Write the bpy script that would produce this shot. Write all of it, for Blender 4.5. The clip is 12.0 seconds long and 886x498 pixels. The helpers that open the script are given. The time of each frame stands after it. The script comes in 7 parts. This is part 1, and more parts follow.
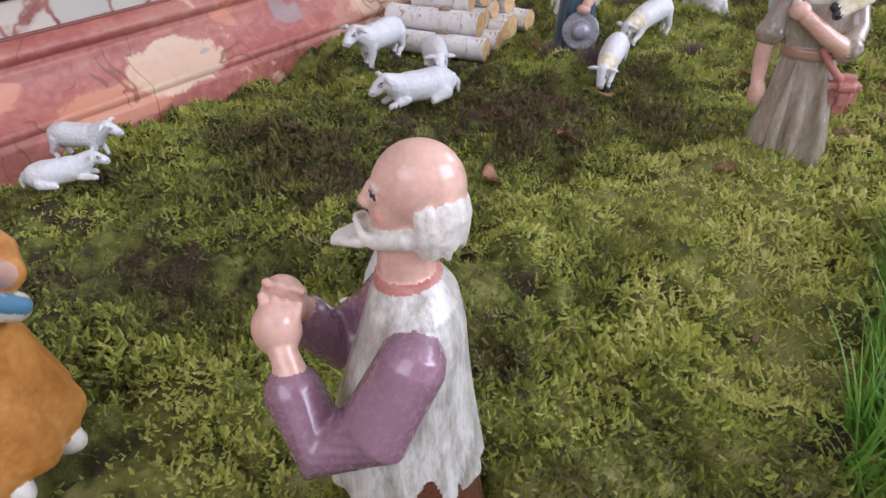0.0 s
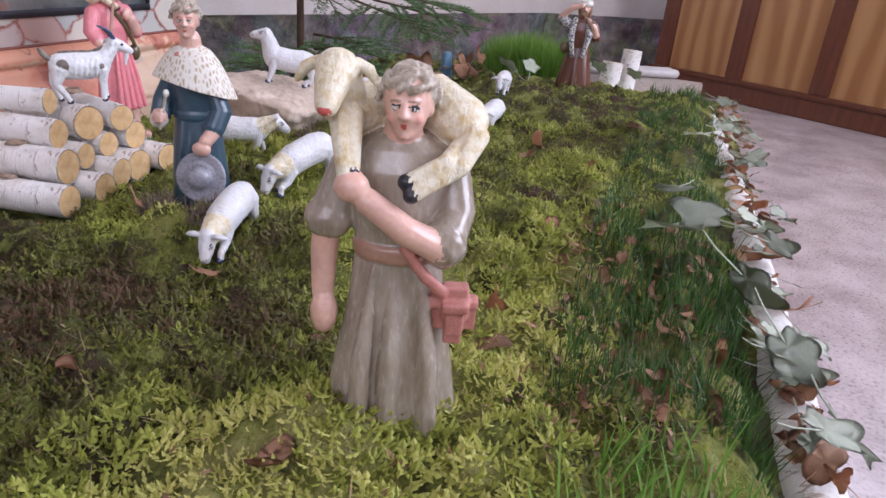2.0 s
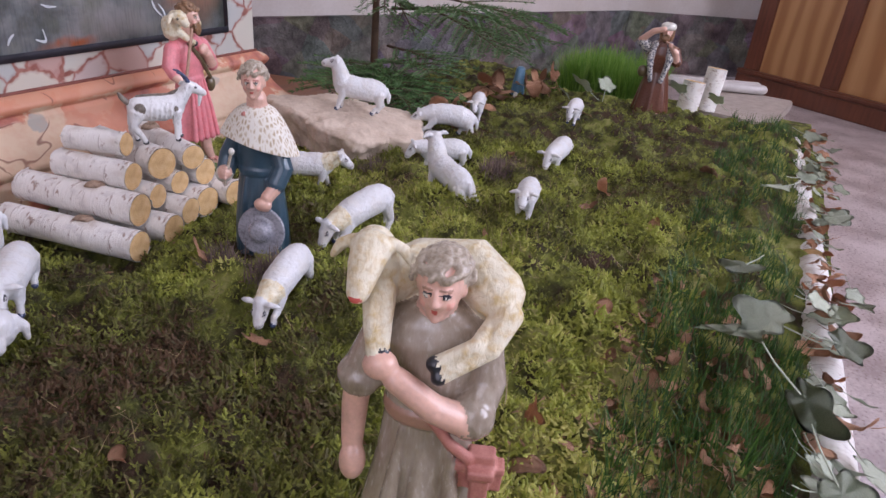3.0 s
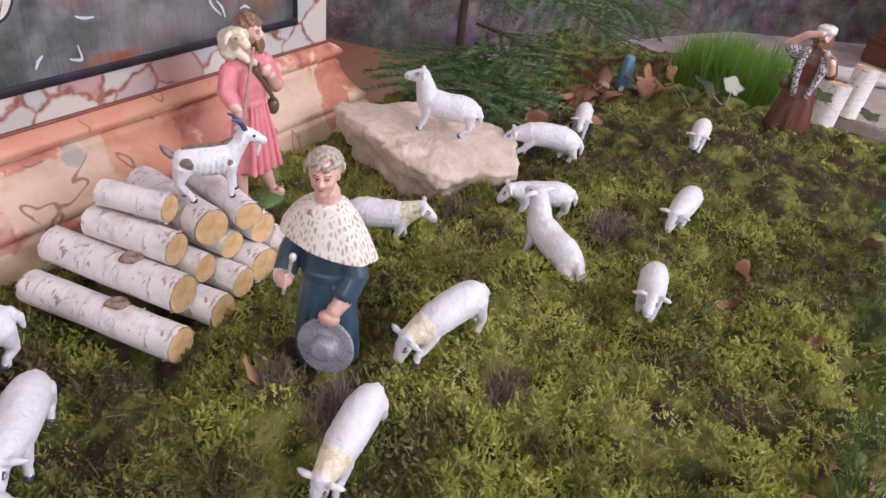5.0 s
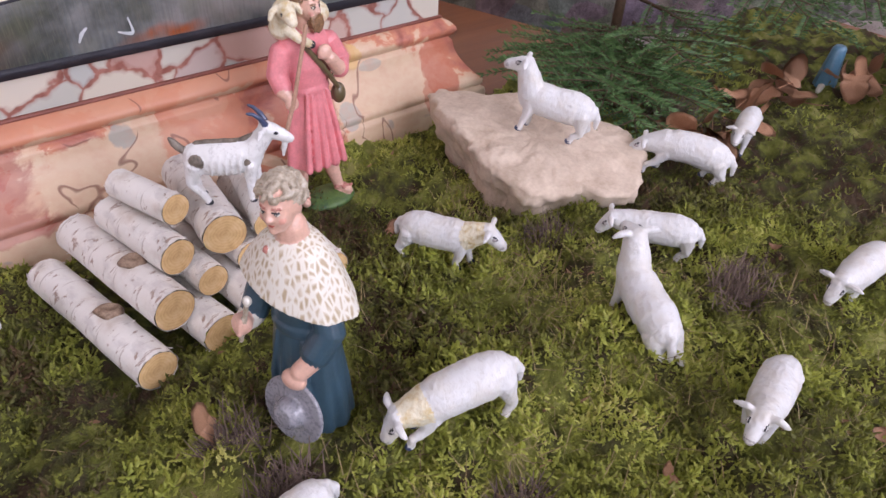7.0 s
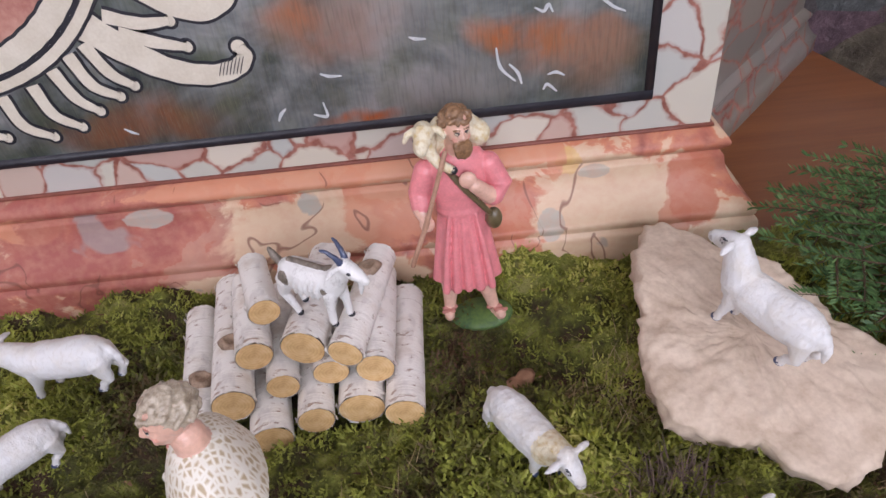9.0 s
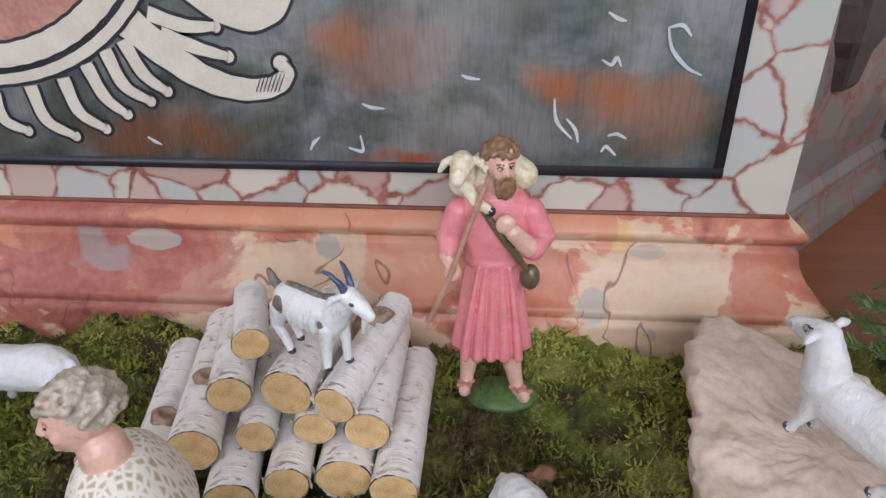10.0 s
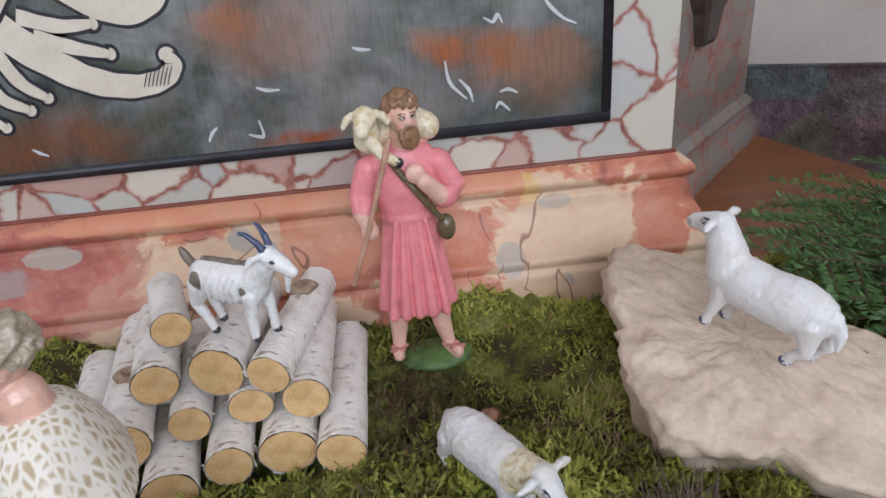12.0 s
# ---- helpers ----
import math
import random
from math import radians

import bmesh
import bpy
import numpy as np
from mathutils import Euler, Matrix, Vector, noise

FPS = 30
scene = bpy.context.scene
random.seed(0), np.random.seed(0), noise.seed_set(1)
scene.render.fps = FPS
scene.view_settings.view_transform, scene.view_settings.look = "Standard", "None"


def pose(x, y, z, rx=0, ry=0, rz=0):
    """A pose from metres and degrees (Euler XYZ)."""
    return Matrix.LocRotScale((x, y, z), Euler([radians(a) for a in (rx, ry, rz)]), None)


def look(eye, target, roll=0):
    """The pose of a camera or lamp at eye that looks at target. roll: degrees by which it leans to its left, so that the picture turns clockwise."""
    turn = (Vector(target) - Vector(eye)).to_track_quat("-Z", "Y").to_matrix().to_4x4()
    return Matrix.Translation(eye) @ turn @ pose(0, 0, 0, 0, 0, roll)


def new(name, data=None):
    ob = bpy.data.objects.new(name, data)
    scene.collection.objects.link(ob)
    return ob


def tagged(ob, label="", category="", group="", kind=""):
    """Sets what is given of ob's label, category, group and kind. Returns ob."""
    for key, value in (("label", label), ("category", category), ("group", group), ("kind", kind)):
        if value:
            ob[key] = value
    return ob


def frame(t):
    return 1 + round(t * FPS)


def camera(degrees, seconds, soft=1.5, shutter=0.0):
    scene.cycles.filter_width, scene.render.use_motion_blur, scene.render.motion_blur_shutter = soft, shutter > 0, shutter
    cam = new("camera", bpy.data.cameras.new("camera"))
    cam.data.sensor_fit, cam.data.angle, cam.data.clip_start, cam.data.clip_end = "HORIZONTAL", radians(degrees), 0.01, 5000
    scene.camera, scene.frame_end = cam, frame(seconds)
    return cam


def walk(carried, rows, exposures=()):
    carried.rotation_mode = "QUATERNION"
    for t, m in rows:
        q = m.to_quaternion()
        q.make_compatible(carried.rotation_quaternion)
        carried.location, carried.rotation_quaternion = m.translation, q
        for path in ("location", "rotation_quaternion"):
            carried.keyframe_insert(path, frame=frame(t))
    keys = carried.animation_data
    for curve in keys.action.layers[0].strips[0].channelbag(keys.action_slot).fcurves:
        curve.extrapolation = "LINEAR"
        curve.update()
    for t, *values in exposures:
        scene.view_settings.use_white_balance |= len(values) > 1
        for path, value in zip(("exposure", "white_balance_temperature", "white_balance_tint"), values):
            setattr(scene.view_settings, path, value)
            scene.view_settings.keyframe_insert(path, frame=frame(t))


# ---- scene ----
cam = camera(68.0, 12.0)
EXPOSURES = [(0, -0.02, 6150, 22), (0.5, 0.0, 6150, 23), (1.0, 0.08, 6150, 24), (1.5, 0.0, 6150, 26), (2.4, -0.06, 6050, 28), (3.0, -0.28, 6250, 30), (3.5, -0.3, 6400, 31), (5.5, 0.1, 6500, 28), (6.5, 0.0, 6500, 29), (8.5, -0.16, 6650, 26), (9.5, -0.26, 6500, 22), (10.5, -0.34, 6350, 15), (11.4, -0.32, 6350, 15), (12, -0.34, 6400, 16)]
PATH = [
    (0, (-1.304, -0.948, 0.395), (0.027, 0.037, -0.726), -1.5),
    (0.5, (-1.14, -0.978, 0.385), (0.398, -0.234, -0.655), -0.6),
    (1, (-0.995, -0.994, 0.355), (0.649, -0.349, -0.585), 2.1),
    (1.5, (-0.916, -0.998, 0.353), (0.798, -0.397, -0.484), 3.7),
    (2, (-0.895, -0.997, 0.344), (0.844, -0.441, -0.473), 4.5),
    (2.5, (-0.876, -0.996, 0.367), (0.867, -0.451, -0.449), 3.7),
    (3, (-0.843, -0.989, 0.443), (0.788, -0.258, -0.454), 5.2),
    (3.5, (-0.767, -0.967, 0.541), (0.687, -0.096, -0.521), 6.1),
    (5.5, (-0.601, -0.785, 0.535), (0.852, 0.014, -0.583), 7.0),
    (6, (-0.547, -0.794, 0.49), (0.816, 0.14, -0.637), 7.1),
    (6.5, (-0.487, -0.824, 0.492), (0.689, 0.287, -0.683), 3.7),
    (8.5, (-0.092, -0.71, 0.577), (0.362, 0.731, -0.734), -1.2),
    (9, (-0.039, -0.721, 0.581), (-0.097, 0.84, -0.669), -7.2),
    (9.5, (-0.033, -0.696, 0.558), (-0.228, 0.905, -0.624), -3.9),
    (10, (-0.038, -0.683, 0.475), (-0.186, 1.072, -0.474), -0.6),
    (10.5, (-0.04, -0.703, 0.439), (-0.105, 1.134, -0.349), -0.6),
    (11, (-0.044, -0.727, 0.437), (-0.113, 1.112, -0.347), -2.0),
    (11.5, (-0.059, -0.713, 0.413), (-0.117, 1.114, -0.398), -2.2),
    (12, (-0.042, -0.723, 0.413), (0.069, 1.076, -0.454), -5.1),
]
walk(cam, [(t, look(eye, target, roll)) for t, eye, target, roll in PATH], EXPOSURES)

# ---- light: a church room with tall windows behind the camera and a window on either side ----
world = bpy.data.worlds.new("sky")
scene.world = world
world.use_nodes = True
wn = world.node_tree
sky = wn.nodes.new("ShaderNodeTexSky")
sky.sky_type, sky.sun_disc = "NISHITA", False
sky.sun_elevation, sky.sun_rotation = radians(32), radians(200)
wn.links.new(sky.outputs[0], wn.nodes["Background"].inputs[0])
wn.nodes["Background"].inputs[1].default_value = 0.1


def window_light(name, eye, target, w, h, watts, colour):
    d = bpy.data.lights.new(name, "AREA")
    d.shape, d.size, d.size_y, d.energy, d.color = "RECTANGLE", w, h, watts, colour
    ob = new(name, d)
    ob.matrix_world = look(eye, target)
    return ob


window_light("window_light_south", (0.6, -4.45, 2.0), (0.2, 0, 0.6), 3.2, 2.2, 185, (0.84, 0.92, 1.0))
window_light("window_light_west", (-3.45, -1.2, 1.9), (0, -0.6, 0.3), 2.4, 1.8, 42, (0.95, 0.97, 1.0))
window_light("window_light_east", (3.9, -2.9, 2.0), (0.3, -0.6, 0.1), 1.8, 2.0, 100, (0.76, 0.87, 1.0))


# ---- materials ----
def nodes_of(name):
    m = bpy.data.materials.new(name)
    m.use_nodes = True
    t = m.node_tree
    return m, t, t.nodes["Principled BSDF"]


def add(t, kind, **values):
    n = t.nodes.new(kind)
    for k, v in values.items():
        n.inputs[k].default_value = v
    return n


def coords(t, scale=(1, 1, 1), space="Object"):
    c = t.nodes.new("ShaderNodeTexCoord")
    m = t.nodes.new("ShaderNodeMapping")
    m.inputs["Scale"].default_value = scale
    t.links.new(c.outputs[space], m.inputs[0])
    return m.outputs[0]


def noise_of(t, vec, scale, detail=4.0, rough=0.55, distort=0.0):
    n = add(t, "ShaderNodeTexNoise", Scale=scale, Detail=detail, Roughness=rough, Distortion=distort)
    t.links.new(vec, n.inputs["Vector"])
    return n.outputs["Fac"]


def ramp(t, fac, stops):
    r = t.nodes.new("ShaderNodeValToRGB")
    e = r.color_ramp.elements
    while len(e) < len(stops):
        e.new(0.5)
    for el, (p, c) in zip(e, stops):
        el.position, el.color = p, (*c, 1)
    t.links.new(fac, r.inputs[0])
    return r.outputs[0]


def mixc(t, fac, a, b, mode="MIX"):
    m = t.nodes.new("ShaderNodeMix")
    m.data_type, m.blend_type = "RGBA", mode
    for sock, v in ((m.inputs[0], fac), (m.inputs[6], a), (m.inputs[7], b)):
        if isinstance(v, (int, float)):
            sock.default_value = v
        elif isinstance(v, tuple):
            sock.default_value = (*v, 1)
        else:
            t.links.new(v, sock)
    return m.outputs[2]


def mathn(t, op, a, b=0.0, c=0.0, clamp=False):
    m = t.nodes.new("ShaderNodeMath")
    m.operation, m.use_clamp = op, clamp
    for sock, v in zip(m.inputs, (a, b, c)):
        if isinstance(v, (int, float)):
            sock.default_value = v
        else:
            t.links.new(v, sock)
    return m.outputs[0]


def bump(t, bsdf, height, strength, distance):
    b = add(t, "ShaderNodeBump", Strength=strength, Distance=distance)
    t.links.new(height, b.inputs["Height"])
    t.links.new(b.outputs[0], bsdf.inputs["Normal"])


def surface(name, dark, light, rough=0.5, fine=400, coarse=40, relief=0.0005, coat=0.0, spread=(0.3, 0.7), stretch=(1, 1, 1), vary=0.0, strength=0.6):
    """A two-scale mottled surface: coarse stains and fine grain, with relief."""
    m, t, b = nodes_of(name)
    v = coords(t, stretch)
    big, small = noise_of(t, v, coarse), noise_of(t, v, fine, 3)
    f = mathn(t, "ADD", mathn(t, "MULTIPLY", big, 0.65), mathn(t, "MULTIPLY", small, 0.35))
    c = ramp(t, f, ((spread[0], dark), (spread[1], light)))
    if vary:
        info = t.nodes.new("ShaderNodeObjectInfo")
        h = add(t, "ShaderNodeHueSaturation")
        t.links.new(mathn(t, "ADD", mathn(t, "MULTIPLY", info.outputs["Random"], vary), 1 - vary / 2), h.inputs["Value"])
        t.links.new(c, h.inputs["Color"])
        c = h.outputs[0]
    t.links.new(c, b.inputs["Base Color"])
    t.links.new(mathn(t, "ADD", mathn(t, "MULTIPLY", small, 0.25), rough - 0.12, clamp=True), b.inputs["Roughness"])
    b.inputs["Coat Weight"].default_value, b.inputs["Coat Roughness"].default_value = coat, 0.12
    bump(t, b, f, strength, relief)
    return m


def paint(name, colour, rough=0.32, coat=0.35, wear=0.8):
    """Glossy enamel paint on plaster figures, with uneven brushing."""
    d = tuple(c * wear for c in colour)
    l = tuple(min(c * 1.12, 0.9) for c in colour)
    return surface(name, d, l, rough, 350, 55, 0.0006, coat, (0.32, 0.66))


M_SKIN = paint("painted_skin", (0.74, 0.45, 0.35))
M_CHEEK = paint("painted_rosy_skin", (0.77, 0.39, 0.31))
M_HAIR_BLOND = surface("painted_blond_hair", (0.24, 0.18, 0.12), (0.62, 0.55, 0.44), 0.35, 500, 210, 0.002, 0.3)
M_HAIR_BROWN = surface("painted_brown_hair", (0.1, 0.05, 0.025), (0.36, 0.2, 0.1), 0.4, 500, 160, 0.0015, 0.2)
M_HAIR_WHITE = surface("painted_white_hair", (0.55, 0.5, 0.42), (0.85, 0.82, 0.75), 0.4, 500, 140, 0.002, 0.2)
M_ROBE_GREY = surface("painted_taupe_robe", (0.21, 0.155, 0.10), (0.41, 0.35, 0.28), 0.24, 300, 60, 0.0005, 0.65, (0.3, 0.6), (1, 1, 0.3))
M_BELT = paint("painted_pink_brown", (0.42, 0.24, 0.17))
M_BAG = surface("painted_dusty_red", (0.38, 0.13, 0.1), (0.6, 0.27, 0.22), 0.55, 700, 90, 0.001)
M_ROBE_PINK = paint("painted_pink_robe", (0.77, 0.25, 0.27), 0.4, 0.15)
M_ROBE_BLUE = paint("painted_blue_robe", (0.04, 0.085, 0.12), 0.34, 0.4)
M_ROBE_BROWN = paint("painted_brown_robe", (0.13, 0.045, 0.025), 0.3, 0.4)
M_ROBE_ORANGE = surface("painted_orange_robe", (0.36, 0.12, 0.015), (0.72, 0.34, 0.09), 0.4, 200, 30, 0.0006, 0.2)
M_ROBE_PURPLE = paint("painted_purple_sleeve", (0.29, 0.16, 0.21), 0.25, 0.6)
M_STRAP = paint("painted_olive_strap", (0.13, 0.1, 0.05))
M_STAFF = surface("painted_staff_wood", (0.3, 0.15, 0.09), (0.58, 0.36, 0.26), 0.5)
M_HAT = surface("painted_grey_hat", (0.15, 0.15, 0.17), (0.36, 0.36, 0.4), 0.28, 300, 45, 0.0006, 0.5)
M_BASE_GREEN = surface("painted_green_base", (0.03, 0.08, 0.04), (0.14, 0.24, 0.06), 0.45, 300, 70, 0.001)
M_BLACK = paint("painted_black_hoof", (0.02, 0.022, 0.03))
M_HOOF_BLUE = paint("painted_blue_hoof", (0.05, 0.07, 0.14))
M_WHITE_CUFF = paint("painted_white_cuff", (0.7, 0.68, 0.6))
M_LIP = paint("painted_lip", (0.62, 0.12, 0.1))


def wool(name, base, tint, relief=0.002, curl=35):
    m, t, b = nodes_of(name)
    v = coords(t, (1, 1, 1))
    w = add(t, "ShaderNodeTexNoise", Scale=1.0, Detail=4, Roughness=0.6, Distortion=0.8)
    t.links.new(coords(t, (320, 150, 150)), w.inputs["Vector"])
    big = noise_of(t, v, curl)
    c = mixc(t, ramp(t, big, ((0.45, (0, 0, 0)), (0.7, (1, 1, 1)))), base, tint)
    c = mixc(t, ramp(t, w.outputs["Fac"], ((0.36, (0.3, 0.3, 0.3)), (0.46, (0, 0, 0)))), c, tuple(x * 0.8 for x in tint))
    t.links.new(c, b.inputs["Base Color"])
    b.inputs["Roughness"].default_value = 0.5
    b.inputs["Coat Weight"].default_value = 0.12
    bump(t, b, mathn(t, "ADD", w.outputs["Fac"], big), 0.5, relief)
    return m


M_WOOL = wool("painted_white_wool", (0.70, 0.705, 0.71), (0.65, 0.62, 0.57), 0.0022)
M_WOOL_CREAM = wool("painted_cream_wool", (0.78, 0.72, 0.55), (0.62, 0.47, 0.22), 0.0025, 150)
M_FACE_GREY = paint("painted_grey_muzzle", (0.42, 0.4, 0.4))
M_GOAT = surface("painted_goat_coat", (0.4, 0.39, 0.37), (0.76, 0.76, 0.75), 0.42, 300, 48, 0.002, 0.2, (0.3, 0.5), (1.3, 1, 0.7))
M_GOAT_DARK = surface("painted_goat_patch", (0.05, 0.04, 0.03), (0.3, 0.25, 0.2), 0.45, 300, 120, 0.0008)


def scale_fleece():
    """Cape of overlapping locks: pale tips on a tan ground."""
    m, t, b = nodes_of("painted_fleece_locks")
    v = coords(t, (1, 1, 0.3))
    vo = t.nodes.new("ShaderNodeTexVoronoi")
    vo.feature = "DISTANCE_TO_EDGE"
    vo.inputs["Scale"].default_value = 230
    t.links.new(v, vo.inputs["Vector"])
    d = vo.outputs["Distance"]
    c = ramp(t, d, ((0.10, (0.76, 0.73, 0.65)), (0.2, (0.62, 0.54, 0.41)), (0.34, (0.45, 0.36, 0.23))))
    t.links.new(c, b.inputs["Base Color"])
    b.inputs["Roughness"].default_value = 0.5
    bump(t, b, d, -0.7, 0.004)
    return m


M_FLEECE = scale_fleece()


def patterned_shawl():
    m, t, b = nodes_of("painted_speckled_shawl")
    v = coords(t)
    f = noise_of(t, v, 260, 2)
    t.links.new(ramp(t, f, ((0.47, (0.08, 0.09, 0.12)), (0.53, (0.62, 0.6, 0.55)))), b.inputs["Base Color"])
    b.inputs["Roughness"].default_value = 0.45
    return m


M_SHAWL = patterned_shawl()
M_VEST = surface("painted_grey_fleece_vest", (0.3, 0.27, 0.22), (0.68, 0.66, 0.6), 0.4, 420, 110, 0.003, 0.3, (0.36, 0.6), (1, 1, 0.35))


def birch():
    m, t, b = nodes_of("birch_bark")
    v = coords(t)
    lay = coords(t, (1, 1, 0.22))
    big = noise_of(t, v, 22, 5)
    dash = noise_of(t, coords(t, (0.35, 0.35, 4.0)), 70, 4)
    peel = noise_of(t, coords(t, (1, 1, 2.2)), 45, 6, 0.65, 0.6)
    c = ramp(t, big, ((0.3, (0.62, 0.55, 0.48)), (0.42, (0.8, 0.77, 0.72)), (0.7, (0.87, 0.86, 0.83))))
    c = mixc(t, ramp(t, dash, ((0.62, (0, 0, 0)), (0.7, (0.55, 0.55, 0.55)))), c, (0.36, 0.29, 0.25))
    c = mixc(t, ramp(t, noise_of(t, coords(t, (1, 1, 0.6)), 60, 3), ((0.55, (0, 0, 0)), (0.66, (0.5, 0.5, 0.5)))), c, (0.55, 0.52, 0.5))
    c = mixc(t, ramp(t, peel, ((0.585, (0, 0, 0)), (0.64, (0.85, 0.85, 0.85)))), c, (0.32, 0.21, 0.15))
    info = t.nodes.new("ShaderNodeObjectInfo")
    c = mixc(t, mathn(t, "MULTIPLY", info.outputs["Random"], 0.12), c, (0.66, 0.54, 0.47))
    t.links.new(c, b.inputs["Base Color"])
    b.inputs["Roughness"].default_value = 0.62
    bump(t, b, mathn(t, "ADD", peel, mathn(t, "MULTIPLY", dash, 0.7)), 0.55, 0.003)
    return m


def cut_wood():
    m, t, b = nodes_of("cut_birch_wood")
    v = coords(t)
    sep = t.nodes.new("ShaderNodeSeparateXYZ")
    t.links.new(v, sep.inputs[0])
    n = noise_of(t, v, 40, 3)
    r = mathn(t, "SQRT", mathn(t, "ADD", mathn(t, "MULTIPLY", sep.outputs[0], sep.outputs[0]), mathn(t, "MULTIPLY", sep.outputs[1], sep.outputs[1])))
    rr = mathn(t, "ADD", mathn(t, "MULTIPLY", r, 1900), mathn(t, "MULTIPLY", n, 16))
    ring = mathn(t, "ADD", mathn(t, "MULTIPLY", mathn(t, "SINE", rr), 0.045), mathn(t, "MULTIPLY", noise_of(t, v, 75, 4), 0.9))
    c = ramp(t, ring, ((0.2, (0.46, 0.26, 0.1)), (0.45, (0.65, 0.42, 0.19)), (0.75, (0.77, 0.57, 0.32))))
    c = mixc(t, ramp(t, r, ((0.0, (0.35, 0.35, 0.35)), (0.012, (0, 0, 0)))), c, (0.45, 0.26, 0.11))
    t.links.new(c, b.inputs["Base Color"])
    b.inputs["Roughness"].default_value = 0.7
    bump(t, b, ring, 0.3, 0.0008)
    return m


M_BIRCH, M_CUT = birch(), cut_wood()
M_KNOT = surface("birch_knot", (0.12, 0.07, 0.04), (0.5, 0.36, 0.26), 0.7, 500, 90, 0.002)
M_ROCK = surface("pale_limestone", (0.46, 0.35, 0.26), (0.67, 0.55, 0.44), 0.8, 190, 26, 0.0016, 0, (0.3, 0.6), strength=0.45)
M_FLOOR = surface("polished_terrazzo", (0.32, 0.26, 0.25), (0.58, 0.51, 0.50), 0.3, 150, 9, 0.0002, 0.1, (0.38, 0.6))
M_BOARD = surface("varnished_brown_board", (0.2, 0.065, 0.022), (0.33, 0.12, 0.04), 0.4, 300, 25, 0.0003, 0.2, (0.3, 0.7), (0.12, 1.5, 1))
M_SLAB = surface("pale_stone_slab", (0.3, 0.25, 0.21), (0.46, 0.4, 0.35), 0.6)
M_PLASTER = surface("cream_plaster", (0.54, 0.48, 0.43), (0.66, 0.61, 0.57), 0.85, 120, 6, 0.0008)
M_CEIL = surface("white_ceiling_plaster", (0.72, 0.7, 0.67), (0.8, 0.79, 0.77), 0.9, 60, 3, 0.001)
M_DARKWOOD = surface("dark_stained_wood", (0.09, 0.028, 0.014), (0.2, 0.065, 0.03), 0.4, 300, 30, 0.0004, 0.25, (0.3, 0.7), (2, 2, 0.15))
M_HUNG = surface("dark_leather_wood", (0.035, 0.026, 0.022), (0.09, 0.065, 0.055), 0.5)


def veneer():
    m, t, b = nodes_of("flamed_oak_veneer")
    w = add(t, "ShaderNodeTexWave", Scale=1.6, Distortion=9.0, Detail=3, **{"Detail Scale": 1.2})
    t.links.new(coords(t, (2.0, 2.0, 0.35)), w.inputs["Vector"])
    g = noise_of(t, coords(t, (14, 14, 0.5)), 16, 5)
    c = ramp(t, w.outputs["Fac"], ((0.1, (0.36, 0.165, 0.06)), (0.5, (0.44, 0.225, 0.085)), (0.95, (0.52, 0.29, 0.125))))
    c = mixc(t, mathn(t, "MULTIPLY", g, 0.3), c, (0.32, 0.15, 0.055))
    t.links.new(c, b.inputs["Base Color"])
    b.inputs["Roughness"].default_value = 0.36
    b.inputs["Coat Weight"].default_value = 0.2
    return m


M_VENEER = veneer()


def rubble():
    m, t, b = nodes_of("dark_rubble_stone")
    v = coords(t)
    vo = t.nodes.new("ShaderNodeTexVoronoi")
    vo.inputs["Scale"].default_value = 9
    t.links.new(v, vo.inputs["Vector"])
    big, small = noise_of(t, v, 14, 6, 0.65), noise_of(t, v, 90, 5, 0.7)
    c = ramp(t, big, ((0.3, (0.07, 0.06, 0.055)), (0.5, (0.17, 0.15, 0.14)), (0.72, (0.32, 0.29, 0.27))))
    c = mixc(t, 0.2, c, vo.outputs["Color"], "OVERLAY")
    t.links.new(c, b.inputs["Base Color"])
    b.inputs["Roughness"].default_value = 0.85
    bump(t, b, mathn(t, "ADD", big, mathn(t, "MULTIPLY", small, 0.5)), 0.9, 0.03)
    return m


M_RUBBLE = rubble()


